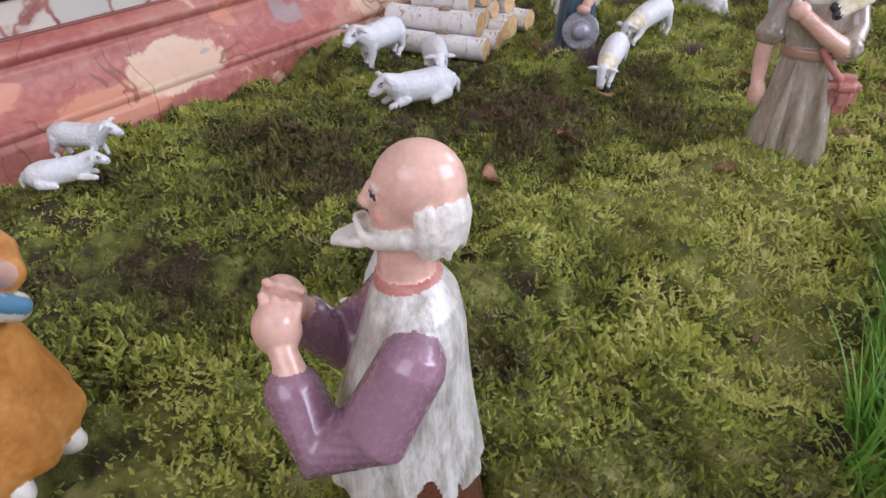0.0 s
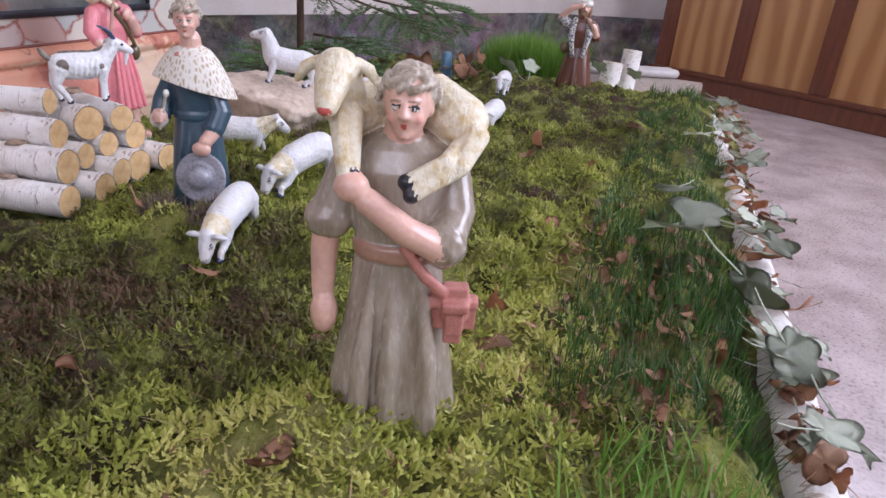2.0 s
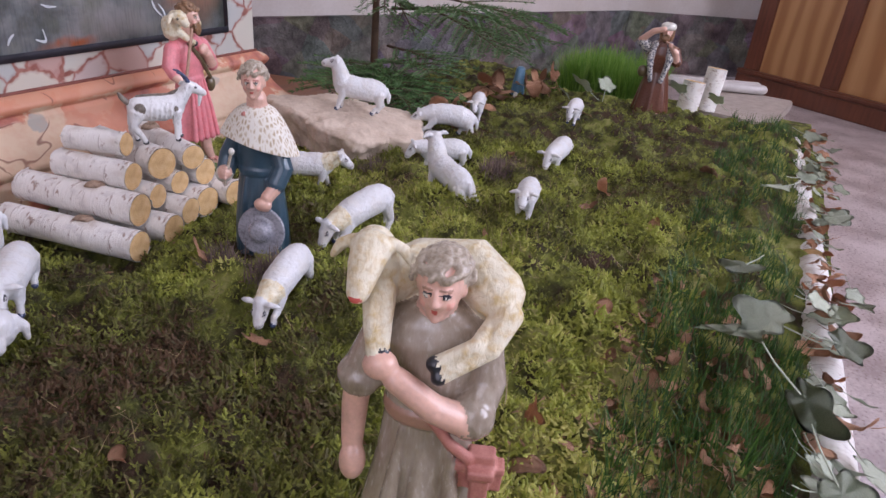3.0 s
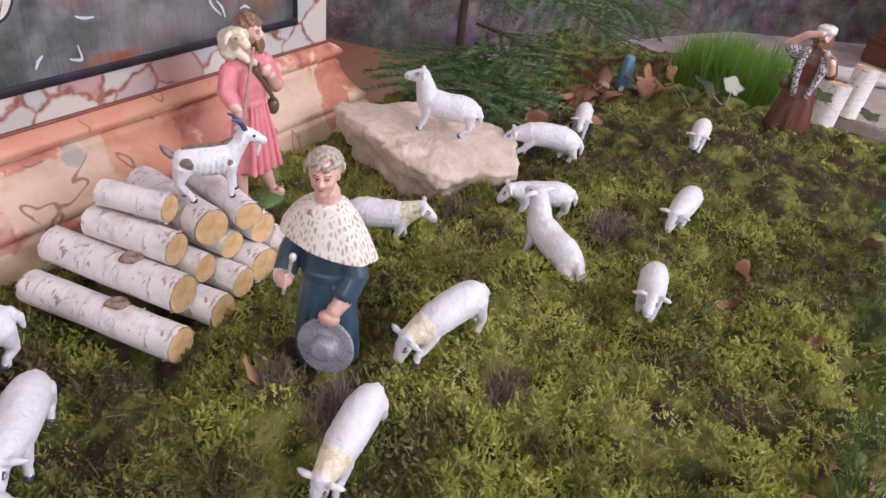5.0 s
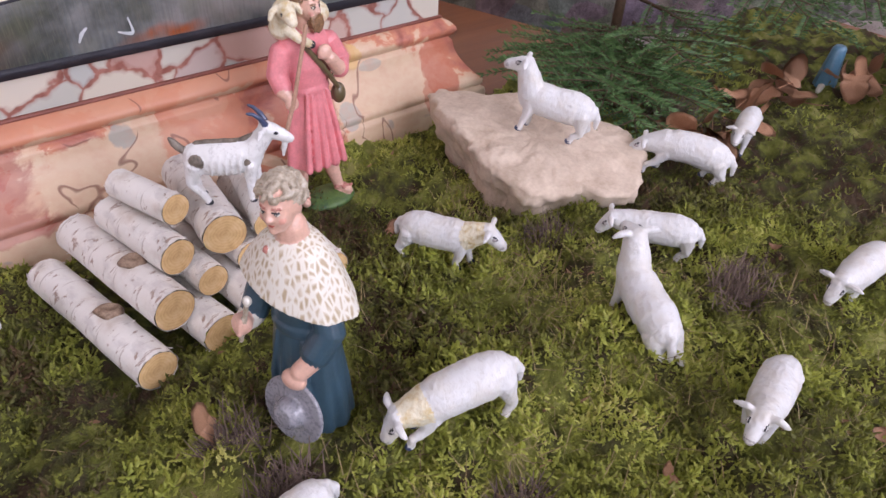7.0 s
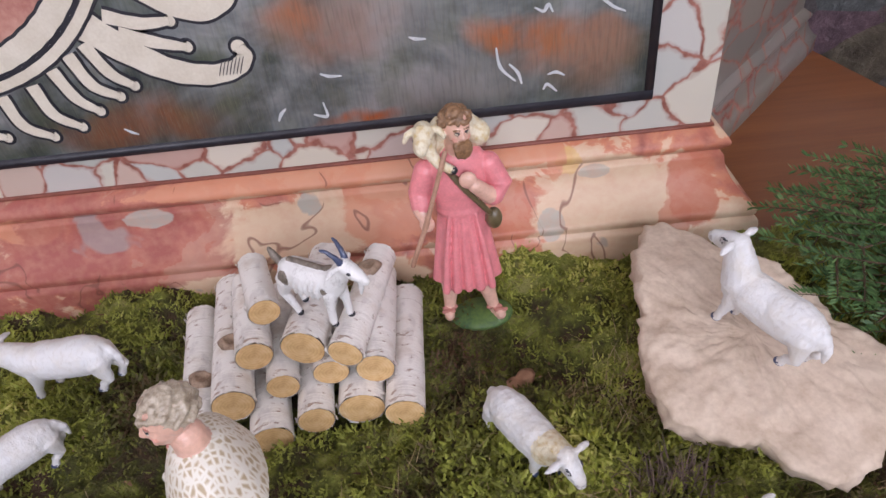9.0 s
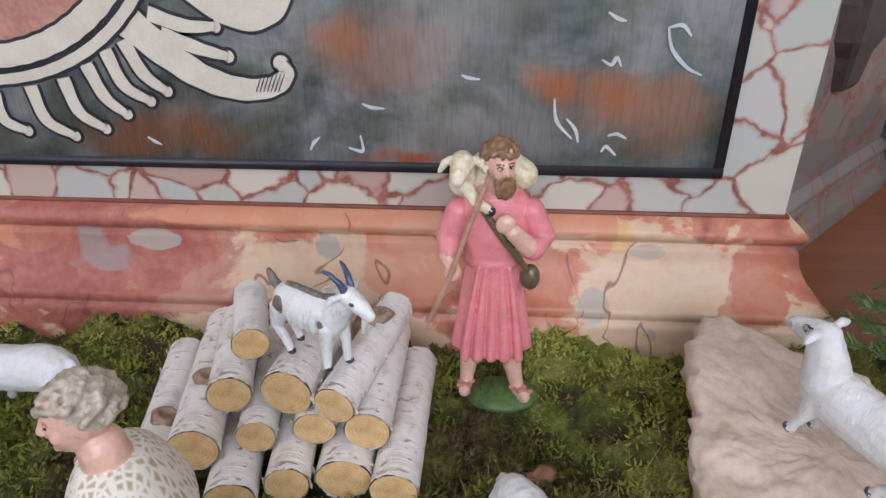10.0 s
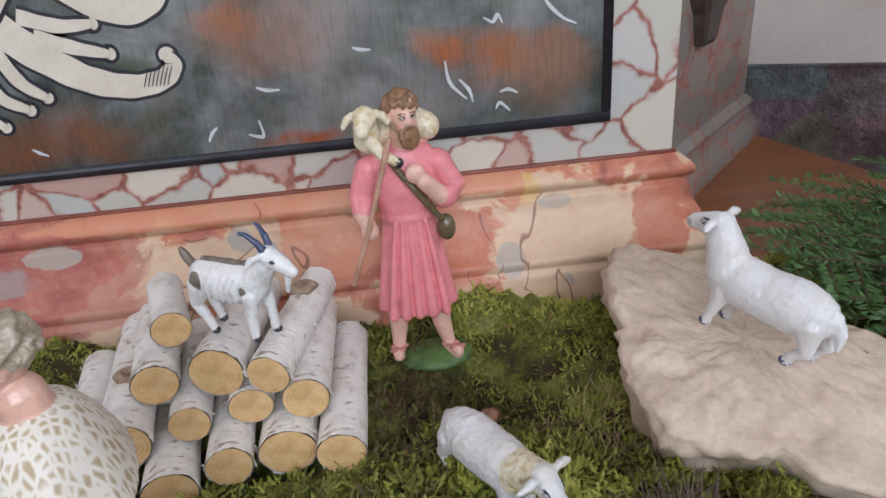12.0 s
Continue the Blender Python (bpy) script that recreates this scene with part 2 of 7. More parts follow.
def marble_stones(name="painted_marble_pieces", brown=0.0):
    """Painted imitation of marble pieces held by red veins; brown: mix of brown paint and shade."""
    m, t, b = nodes_of(name)
    v0 = coords(t, (1, 0.2, 1))
    nz = add(t, "ShaderNodeTexNoise", Scale=16, Detail=3)
    t.links.new(v0, nz.inputs["Vector"])
    sh = t.nodes.new("ShaderNodeVectorMath")
    sh.operation = "MULTIPLY_ADD"
    t.links.new(nz.outputs["Color"], sh.inputs[0])
    sh.inputs[1].default_value = (0.05, 0.05, 0.05)
    t.links.new(v0, sh.inputs[2])
    cell, edge = t.nodes.new("ShaderNodeTexVoronoi"), t.nodes.new("ShaderNodeTexVoronoi")
    edge.feature = "DISTANCE_TO_EDGE"
    for n in (cell, edge):
        n.inputs["Scale"].default_value = 14.5
        t.links.new(sh.outputs[0], n.inputs["Vector"])
    sep = t.nodes.new("ShaderNodeSeparateColor")
    t.links.new(cell.outputs["Color"], sep.inputs[0])
    c = ramp(t, sep.outputs[0], ((0.1, (0.37, 0.41, 0.38)), (0.3, (0.60, 0.55, 0.44)), (0.5, (0.42, 0.45, 0.42)), (0.68, (0.50, 0.49, 0.46)), (0.8, (0.46, 0.27, 0.22)), (0.95, (0.62, 0.57, 0.47))))
    brush = noise_of(t, coords(t, (1, 1, 1)), 30, 5, 0.65)
    c = mixc(t, mathn(t, "MULTIPLY", brush, 0.3), c, (0.56, 0.5, 0.47))
    wob = mathn(t, "ADD", edge.outputs["Distance"], mathn(t, "MULTIPLY", mathn(t, "SUBTRACT", brush, 0.5), 0.12))
    vein = ramp(t, wob, ((0.012, (0.95, 0.95, 0.95)), (0.032, (0.35, 0.35, 0.35)), (0.07, (0.0, 0.0, 0.0))))
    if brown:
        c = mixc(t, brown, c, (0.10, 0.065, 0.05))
    c = mixc(t, vein, c, ramp(t, noise_of(t, v0, 60, 3), ((0.35, (0.22, 0.06, 0.04)), (0.65, (0.41, 0.17, 0.13)))))
    t.links.new(c, b.inputs["Base Color"])
    b.inputs["Roughness"].default_value = 0.42
    bump(t, b, brush, 0.15, 0.001)
    return m


def marble_plinth():
    """Painted imitation of red and cream marble on the moulded plinth."""
    m, t, b = nodes_of("painted_red_cream_marble")
    v = coords(t, (1.0, 1.0, 1.25))
    big, mid, small = noise_of(t, v, 7.5, 3, 0.6, 0.8), noise_of(t, v, 16, 5, 0.65, 0.6), noise_of(t, v, 70, 4)
    sep = t.nodes.new("ShaderNodeSeparateXYZ")
    t.links.new(coords(t), sep.inputs[0])
    # redder away from the corner, as the painter laid it
    f = mathn(t, "ADD", mathn(t, "SUBTRACT", mathn(t, "ADD", mathn(t, "MULTIPLY", big, 1.15), mathn(t, "MULTIPLY", mid, 0.6)), 0.25), mathn(t, "MULTIPLY", sep.outputs[0], 0.16))
    c = ramp(t, f, ((0.44, (0.3, 0.085, 0.06)), (0.54, (0.46, 0.15, 0.1)), (0.615, (0.58, 0.22, 0.12)), (0.63, (0.64, 0.42, 0.28)), (0.78, (0.68, 0.54, 0.38))))
    # the larger painted pieces, each with a torn edge
    X, Z = sep.outputs[0], sep.outputs[2]
    tear = mathn(t, "ADD", mathn(t, "MULTIPLY", mathn(t, "SUBTRACT", mid, 0.5), 2.6), mathn(t, "MULTIPLY", mathn(t, "SUBTRACT", small, 0.5), 0.5))
    cream, salmon, red, dark_red, grey, ochre = (0.67, 0.50, 0.34), (0.61, 0.26, 0.15), (0.50, 0.16, 0.09), (0.36, 0.10, 0.08), (0.40, 0.39, 0.34), (0.66, 0.44, 0.17)
    for x, z, rx, rz, col, am in (
        (-0.95, 0.07, 0.42, 0.2, dark_red, 0.85), (-0.86, 0.05, 0.09, 0.03, salmon, 0.9), (-0.74, 0.075, 0.08, 0.035, cream, 0.85), (-1.02, 0.10, 0.06, 0.02, salmon, 0.8), (-0.60, 0.12, 0.05, 0.02, salmon, 0.8), (-0.47, 0.10, 0.14, 0.12, dark_red, 0.7), (-0.24, 0.085, 0.10, 0.035, cream, 0.95), (-0.13, 0.10, 0.06, 0.04, salmon, 0.8),
        (-0.15, 0.02, 0.06, 0.028, cream, 0.95), (-0.38, 0.02, 0.05, 0.022, cream, 0.9), (-0.2, 0.15, 0.26, 0.014, salmon, 0.85), (0.01, 0.08, 0.05, 0.05, red, 0.85), (0.03, 0.15, 0.07, 0.012, salmon, 0.9),
        (0.15, 0.08, 0.085, 0.06, cream, 0.95), (0.12, 0.02, 0.07, 0.03, cream, 0.95), (0.045, 0.02, 0.022, 0.035, red, 0.85), (0.262, 0.095, 0.032, 0.05, red, 0.9), (0.235, 0.05, 0.02, 0.03, red, 0.7),
        (-0.228, 0.115, 0.017, 0.016, grey, 0.9), (0.078, 0.062, 0.016, 0.018, grey, 0.8), (0.135, 0.118, 0.02, 0.008, grey, 0.7), (-0.44, 0.118, 0.03, 0.012, grey, 0.8), (0.105, 0.135, 0.018, 0.018, ochre, 0.8), (0.088, 0.14, 0.012, 0.03, salmon, 0.8)):
        dx = mathn(t, "DIVIDE", mathn(t, "SUBTRACT", X, x), rx)
        dz = mathn(t, "DIVIDE", mathn(t, "SUBTRACT", Z, z), rz)
        r = mathn(t, "ADD", mathn(t, "ADD", mathn(t, "MULTIPLY", dx, dx), mathn(t, "MULTIPLY", dz, dz)), tear)
        c = mixc(t, mathn(t, "MULTIPLY", mathn(t, "MULTIPLY", mathn(t, "SUBTRACT", 1.12, r), 4.0, clamp=True), am), c, col)
    c = mixc(t, ramp(t, small, ((0.4, (0.0, 0, 0)), (0.75, (0.4, 0.4, 0.4)))), c, (0.58, 0.3, 0.2))
    g = noise_of(t, v, 11, 3, 0.5, 0.4)
    c = mixc(t, ramp(t, g, ((0.69, (0, 0, 0)), (0.72, (0.6, 0.6, 0.6)))), c, (0.3, 0.29, 0.28))
    r = noise_of(t, coords(t, (1.2, 1, 0.9)), 6, 2.5, 0.55, 0.6)
    line = mathn(t, "ADD", mathn(t, "ABSOLUTE", mathn(t, "SUBTRACT", r, 0.5)), mathn(t, "MULTIPLY", mathn(t, "SUBTRACT", 0.52, noise_of(t, v, 9, 2), clamp=True), 0.2))
    c = mixc(t, ramp(t, line, ((0.003, (0.8, 0.8, 0.8)), (0.007, (0, 0, 0)))), c, (0.2, 0.07, 0.045))
    t.links.new(c, b.inputs["Base Color"])
    b.inputs["Roughness"].default_value = 0.5
    b.inputs["Coat Weight"].default_value = 0.05
    bump(t, b, mathn(t, "ADD", mid, small), 0.2, 0.0012)
    return m


def painting():
    """Brushed dark grey-green clouds with orange glows on the altar front."""
    m, t, b = nodes_of("painted_cloud_panel")
    v = coords(t)
    sep = t.nodes.new("ShaderNodeSeparateXYZ")
    warp = add(t, "ShaderNodeTexNoise", Scale=11, Detail=4)
    t.links.new(v, warp.inputs["Vector"])
    wx = t.nodes.new("ShaderNodeVectorMath")
    wx.operation = "MULTIPLY_ADD"
    t.links.new(warp.outputs["Color"], wx.inputs[0])
    wx.inputs[1].default_value = (0.09, 0.09, 0.09)
    t.links.new(v, wx.inputs[2])
    t.links.new(wx.outputs[0], sep.inputs[0])
    X, Z = sep.outputs[0], sep.outputs[2]
    big, mid = noise_of(t, v, 7.0, 5, 0.6, 0.4), noise_of(t, v, 15, 4, 0.6)
    c = ramp(t, big, ((0.34, (0.045, 0.062, 0.07)), (0.43, (0.115, 0.14, 0.13)), (0.51, (0.25, 0.29, 0.3)), (0.62, (0.48, 0.51, 0.52))))
    c = mixc(t, ramp(t, mid, ((0.5, (0, 0, 0)), (0.7, (0.7, 0.7, 0.7)))), c, (0.16, 0.19, 0.1))

    def blob(c, x, z, rx, rz, colour, amount):
        dx = mathn(t, "DIVIDE", mathn(t, "SUBTRACT", X, x + 0.045), rx)
        dz = mathn(t, "DIVIDE", mathn(t, "SUBTRACT", Z, z + 0.045), rz)
        r = mathn(t, "ADD", mathn(t, "MULTIPLY", dx, dx), mathn(t, "MULTIPLY", dz, dz))
        f = mathn(t, "MULTIPLY", mathn(t, "POWER", mathn(t, "SUBTRACT", 1.0, mathn(t, "MULTIPLY", r, 0.55), clamp=True), 1.7), amount)
        f = mathn(t, "MULTIPLY", f, mathn(t, "MULTIPLY", mathn(t, "SUBTRACT", mid, 0.22), 3.4, clamp=True))
        return mixc(t, f, c, colour)

    for x, z, rx, rz, col, am in (
        (-0.10, 0.37, 0.10, 0.06, (0.5, 0.52, 0.52), 0.8), (-0.03, 0.245, 0.09, 0.035, (0.48, 0.5, 0.5), 0.8),
        (-0.19, 0.355, 0.035, 0.03, (0.68, 0.24, 0.1), 0.9), (-0.16, 0.33, 0.08, 0.04, (0.5, 0.27, 0.19), 0.75),
        (0.04, 0.303, 0.045, 0.022, (0.75, 0.24, 0.08), 1.0), (0.1, 0.28, 0.06, 0.028, (0.7, 0.25, 0.1), 0.95),
        (0.14, 0.262, 0.055, 0.035, (0.54, 0.33, 0.24), 0.8), (-0.145, 0.219, 0.045, 0.014, (0.7, 0.17, 0.04), 1.0),
        (-0.40, 0.237, 0.1, 0.032, (0.42, 0.15, 0.06), 0.85), (0.02, 0.44, 0.12, 0.05, (0.5, 0.2, 0.1), 0.6)):
        c = blob(c, x, z, rx, rz, col, am)
    stroke = noise_of(t, coords(t, (5.0, 1, 0.45)), 65, 3, 0.6)
    fine = noise_of(t, coords(t, (6.0, 1, 0.3)), 190, 2, 0.6)
    c = mixc(t, ramp(t, fine, ((0.5, (0, 0, 0)), (0.7, (0.35, 0.35, 0.35)))), c, (0.4, 0.39, 0.3))
    c = mixc(t, ramp(t, stroke, ((0.48, (0, 0, 0)), (0.74, (0.3, 0.3, 0.3)))), c, (0.06, 0.07, 0.07))
    t.links.new(c, b.inputs["Base Color"])
    b.inputs["Roughness"].default_value = 0.42
    bump(t, b, fine, 0.12, 0.0006)
    return m


M_STONES, M_PLINTH, M_PAINTING = marble_stones(), marble_plinth(), painting()
# brown paint of the wing, darkened further for the shade it stands in
M_WING = marble_stones("shaded_brown_marble", 0.66)
M_LINE = surface("black_painted_line", (0.012, 0.012, 0.018), (0.035, 0.035, 0.045), 0.45)
M_VEIN = surface("dark_red_painted_line", (0.13, 0.035, 0.022), (0.25, 0.075, 0.05), 0.45)
M_CREAM = surface("cream_painted_ornament", (0.58, 0.52, 0.42), (0.72, 0.67, 0.57), 0.45, 300, 30, 0.0004)
M_STROKE = surface("pale_painted_strokes", (0.42, 0.45, 0.46), (0.62, 0.65, 0.66), 0.5)
M_ROSE = surface("rose_painted_ground", (0.36, 0.12, 0.1), (0.62, 0.36, 0.28), 0.45, 160, 22, 0.0004)


def island(name, stops, rough=0.6, trans=0.0, noise_scale=9.0, mixn=0.45, spread=1.0, front=0.0, relief=0.0):
    """Foliage whose pieces differ one by one, and patch by patch."""
    m, t, b = nodes_of(name)
    g = t.nodes.new("ShaderNodeNewGeometry")
    n = noise_of(t, coords(t), noise_scale, 4)
    n = mathn(t, "ADD", mathn(t, "MULTIPLY", mathn(t, "SUBTRACT", n, 0.5), spread), 0.5)
    f = mathn(t, "ADD", mathn(t, "MULTIPLY", g.outputs["Random Per Island"], 1 - mixn), mathn(t, "MULTIPLY", n, mixn))
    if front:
        # tone raised or lowered by k round set spots
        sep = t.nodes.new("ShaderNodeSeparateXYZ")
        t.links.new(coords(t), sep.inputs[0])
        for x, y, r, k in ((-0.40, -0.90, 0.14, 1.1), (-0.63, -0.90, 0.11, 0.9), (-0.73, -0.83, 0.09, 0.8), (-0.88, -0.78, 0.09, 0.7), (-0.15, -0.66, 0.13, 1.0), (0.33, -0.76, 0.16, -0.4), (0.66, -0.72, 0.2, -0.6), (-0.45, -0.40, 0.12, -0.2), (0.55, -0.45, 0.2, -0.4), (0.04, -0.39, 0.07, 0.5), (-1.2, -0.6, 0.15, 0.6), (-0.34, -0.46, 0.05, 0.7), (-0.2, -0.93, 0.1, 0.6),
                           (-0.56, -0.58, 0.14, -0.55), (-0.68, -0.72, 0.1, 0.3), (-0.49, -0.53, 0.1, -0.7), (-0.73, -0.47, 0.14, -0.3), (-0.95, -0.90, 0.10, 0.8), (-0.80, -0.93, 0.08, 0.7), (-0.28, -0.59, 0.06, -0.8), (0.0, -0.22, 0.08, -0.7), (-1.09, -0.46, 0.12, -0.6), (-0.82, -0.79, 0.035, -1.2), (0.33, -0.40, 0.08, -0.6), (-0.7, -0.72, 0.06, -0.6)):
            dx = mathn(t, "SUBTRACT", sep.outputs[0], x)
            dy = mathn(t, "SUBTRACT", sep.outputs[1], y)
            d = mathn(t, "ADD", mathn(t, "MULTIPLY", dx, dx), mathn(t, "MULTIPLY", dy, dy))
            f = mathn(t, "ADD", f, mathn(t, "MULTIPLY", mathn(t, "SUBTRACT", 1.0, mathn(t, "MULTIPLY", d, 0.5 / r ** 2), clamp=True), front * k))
        # broad patches of other moss
        far = noise_of(t, coords(t), 3.6, 2)
        f = mathn(t, "ADD", f, mathn(t, "MULTIPLY", mathn(t, "SUBTRACT", far, 0.5), 0.7))
    c = ramp(t, f, stops)
    t.links.new(c, b.inputs["Base Color"])
    b.inputs["Roughness"].default_value = rough
    if relief:
        bump(t, b, mathn(t, "ADD", noise_of(t, coords(t), 420, 3, 0.7), noise_of(t, coords(t), 130, 3, 0.6)), 1.0, relief)
    if trans:
        tr = t.nodes.new("ShaderNodeBsdfTranslucent")
        mx = t.nodes.new("ShaderNodeMixShader")
        mx.inputs[0].default_value = trans
        t.links.new(c, tr.inputs[0])
        t.links.new(b.outputs[0], mx.inputs[1])
        t.links.new(tr.outputs[0], mx.inputs[2])
        t.links.new(mx.outputs[0], t.nodes["Material Output"].inputs[0])
    return m


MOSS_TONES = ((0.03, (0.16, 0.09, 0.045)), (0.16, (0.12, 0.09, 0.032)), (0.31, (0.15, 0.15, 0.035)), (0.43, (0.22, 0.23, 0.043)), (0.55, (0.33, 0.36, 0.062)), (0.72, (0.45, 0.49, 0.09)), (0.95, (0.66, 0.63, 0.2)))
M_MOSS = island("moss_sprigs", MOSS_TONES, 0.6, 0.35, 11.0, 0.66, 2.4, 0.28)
# the bed takes the sprigs' tones at 0.6
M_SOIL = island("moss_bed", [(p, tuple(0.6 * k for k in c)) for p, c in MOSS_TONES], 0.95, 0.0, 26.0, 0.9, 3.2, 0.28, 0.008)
M_GRASS = island("sown_grass", ((0.1, (0.018, 0.055, 0.012)), (0.5, (0.045, 0.12, 0.02)), (0.9, (0.1, 0.2, 0.035))), 0.45, 0.3)
M_GRASS_LIGHT = island("fresh_grass", ((0.1, (0.07, 0.19, 0.02)), (0.5, (0.15, 0.32, 0.04)), (0.9, (0.32, 0.46, 0.1))), 0.45, 0.35)
M_NEEDLE = island("spruce_needles", ((0.1, (0.03, 0.08, 0.025)), (0.5, (0.07, 0.16, 0.045)), (0.9, (0.17, 0.30, 0.10))), 0.5, 0.2)
M_TWIG = surface("spruce_twig", (0.05, 0.03, 0.018), (0.13, 0.08, 0.045), 0.85)
M_IVY = surface("ivy_leaf", (0.32, 0.38, 0.26), (0.58, 0.62, 0.5), 0.42, 260, 40, 0.0008, 0.1, vary=0.3)
M_LEAF = surface("dry_beech_leaf", (0.32, 0.15, 0.075), (0.62, 0.36, 0.22), 0.6, 260, 40, 0.001, vary=0.5)
M_STRAW = island("dry_moss_stalks", ((0.1, (0.16, 0.11, 0.05)), (0.6, (0.36, 0.27, 0.12)), (0.95, (0.55, 0.46, 0.26))), 0.7)
M_LITTER = island("brown_leaf_litter", ((0.1, (0.07, 0.04, 0.02)), (0.5, (0.22, 0.12, 0.055)), (0.9, (0.45, 0.29, 0.16))), 0.75)
M_HEATH = surface("dead_heather", (0.08, 0.055, 0.045), (0.28, 0.2, 0.16), 0.9)
M_BLUE_CLOTH = paint("painted_blue_dress", (0.1, 0.24, 0.36))
M_PLASTIC = surface("white_plastic_pipe", (0.42, 0.39, 0.37), (0.55, 0.52, 0.5), 0.35)


# ---- building helpers ----
def mesh_of(name, bm, mats, smooth=True):
    me = bpy.data.meshes.new(name)
    bm.normal_update()
    bm.to_mesh(me)
    bm.free()
    for m in (mats if isinstance(mats, (list, tuple)) else [mats]):
        me.materials.append(m)
    if smooth:
        me.polygons.foreach_set("use_smooth", [True] * len(me.polygons))
    return me


def thing(name, bm, mats, label="", category="", group="", kind="", m=None, smooth=True):
    ob = new(name, mesh_of(name, bm, mats, smooth))
    if m is not None:
        ob.matrix_world = m
    return tagged(ob, label, category, group, kind)


def base_of(name, m, label="", category="", group="", kind=""):
    ob = new(name)
    ob.empty_display_size = 0.02
    ob.matrix_world = m
    return tagged(ob, label, category, group, kind)


def part(name, bm, mats, parent, label="", smooth=True):
    ob = new(name, mesh_of(name, bm, mats, smooth))
    ob.parent = parent
    return tagged(ob, label)


def grid_mesh(name, verts, faces, mats, smooth=True):
    me = bpy.data.meshes.new(name)
    me.from_pydata(verts, [], faces)
    for m in (mats if isinstance(mats, (list, tuple)) else [mats]):
        me.materials.append(m)
    if smooth:
        me.polygons.foreach_set("use_smooth", [True] * len(me.polygons))
    return me


def box(bm, x0, y0, z0, x1, y1, z1, mi=0, bev=0.0):
    r = bmesh.ops.create_cube(bm, size=1.0, matrix=Matrix.Translation(((x0 + x1) / 2, (y0 + y1) / 2, (z0 + z1) / 2)) @ Matrix.Diagonal((x1 - x0, y1 - y0, z1 - z0, 1)))
    fs = list({f for v in r["verts"] for f in v.link_faces})
    for f in fs:
        f.material_index = mi
    if bev:
        bmesh.ops.bevel(bm, geom=list({e for f in fs for e in f.edges}), offset=bev, segments=2, affect="EDGES", material=mi)


def rings(bm, ring_list, mi=0, cap=True):
    """Skin a list of closed rings of points."""
    rows = [[bm.verts.new(p) for p in ring] for ring in ring_list]
    n = len(rows[0])
    fs = []
    for a, b in zip(rows, rows[1:]):
        for i in range(n):
            fs.append(bm.faces.new((a[i], a[(i + 1) % n], b[(i + 1) % n], b[i])))
    if cap:
        fs.append(bm.faces.new(rows[0][::-1]))
        fs.append(bm.faces.new(rows[-1]))
    for f in fs:
        f.material_index = mi
    return fs


def stack(bm, levels, mi=0, n=40, folds=0, depth=0.0, low=0.0, high=1.0, phase=0.0):
    """Upright loft: levels of (z, x, y, rx, ry). Folds deepen towards the hem."""
    out = []
    for z, x, y, rx, ry in levels:
        ring = []
        k = min(max((high - z) / max(high - low, 1e-6), 0), 1) if folds else 0
        for i in range(n):
            a = 2 * math.pi * i / n
            r = 1 + depth * k * (math.cos(folds * a + phase + 9 * z) + 0.5 * math.cos((folds * 2 - 3) * a + 2 + phase))
            ring.append((x + rx * r * math.cos(a), y + ry * r * math.sin(a), z))
        out.append(ring)
    rings(bm, out, mi)


def limb(bm, pts, mi=0, n=14):
    """Round tube through points (x, y, z, r) with rounded ends."""
    P = [Vector(p[:3]) for p in pts]
    R = [p[3] for p in pts]
    d0, d1 = (P[1] - P[0]).normalized(), (P[-1] - P[-2]).normalized()
    seq = [(P[0] - d0 * R[0] * 0.8, R[0] * 0.35), (P[0] - d0 * R[0] * 0.45, R[0] * 0.8)] + list(zip(P, R)) + [(P[-1] + d1 * R[-1] * 0.45, R[-1] * 0.8), (P[-1] + d1 * R[-1] * 0.8, R[-1] * 0.35)]
    out = []
    for i, (p, r) in enumerate(seq):
        d = (seq[min(i + 1, len(seq) - 1)][0] - seq[max(i - 1, 0)][0]).normalized()
        u = d.orthogonal().normalized() if i == 0 else (u - d * u.dot(d)).normalized()
        w = d.cross(u)
        out.append([p + (u * math.cos(a) + w * math.sin(a)) * r for a in (2 * math.pi * k / n for k in range(n))])
    rings(bm, out, mi)


def blob(bm, c, r, mi=0, turn=None, seg=18):
    m = Matrix.Translation(c) @ (turn or Matrix.Identity(4)) @ Matrix.Diagonal((*r, 1))
    res = bmesh.ops.create_uvsphere(bm, u_segments=seg, v_segments=seg * 2 // 3, radius=1.0, matrix=m)
    for f in {f for v in res["verts"] for f in v.link_faces}:
        f.material_index = mi


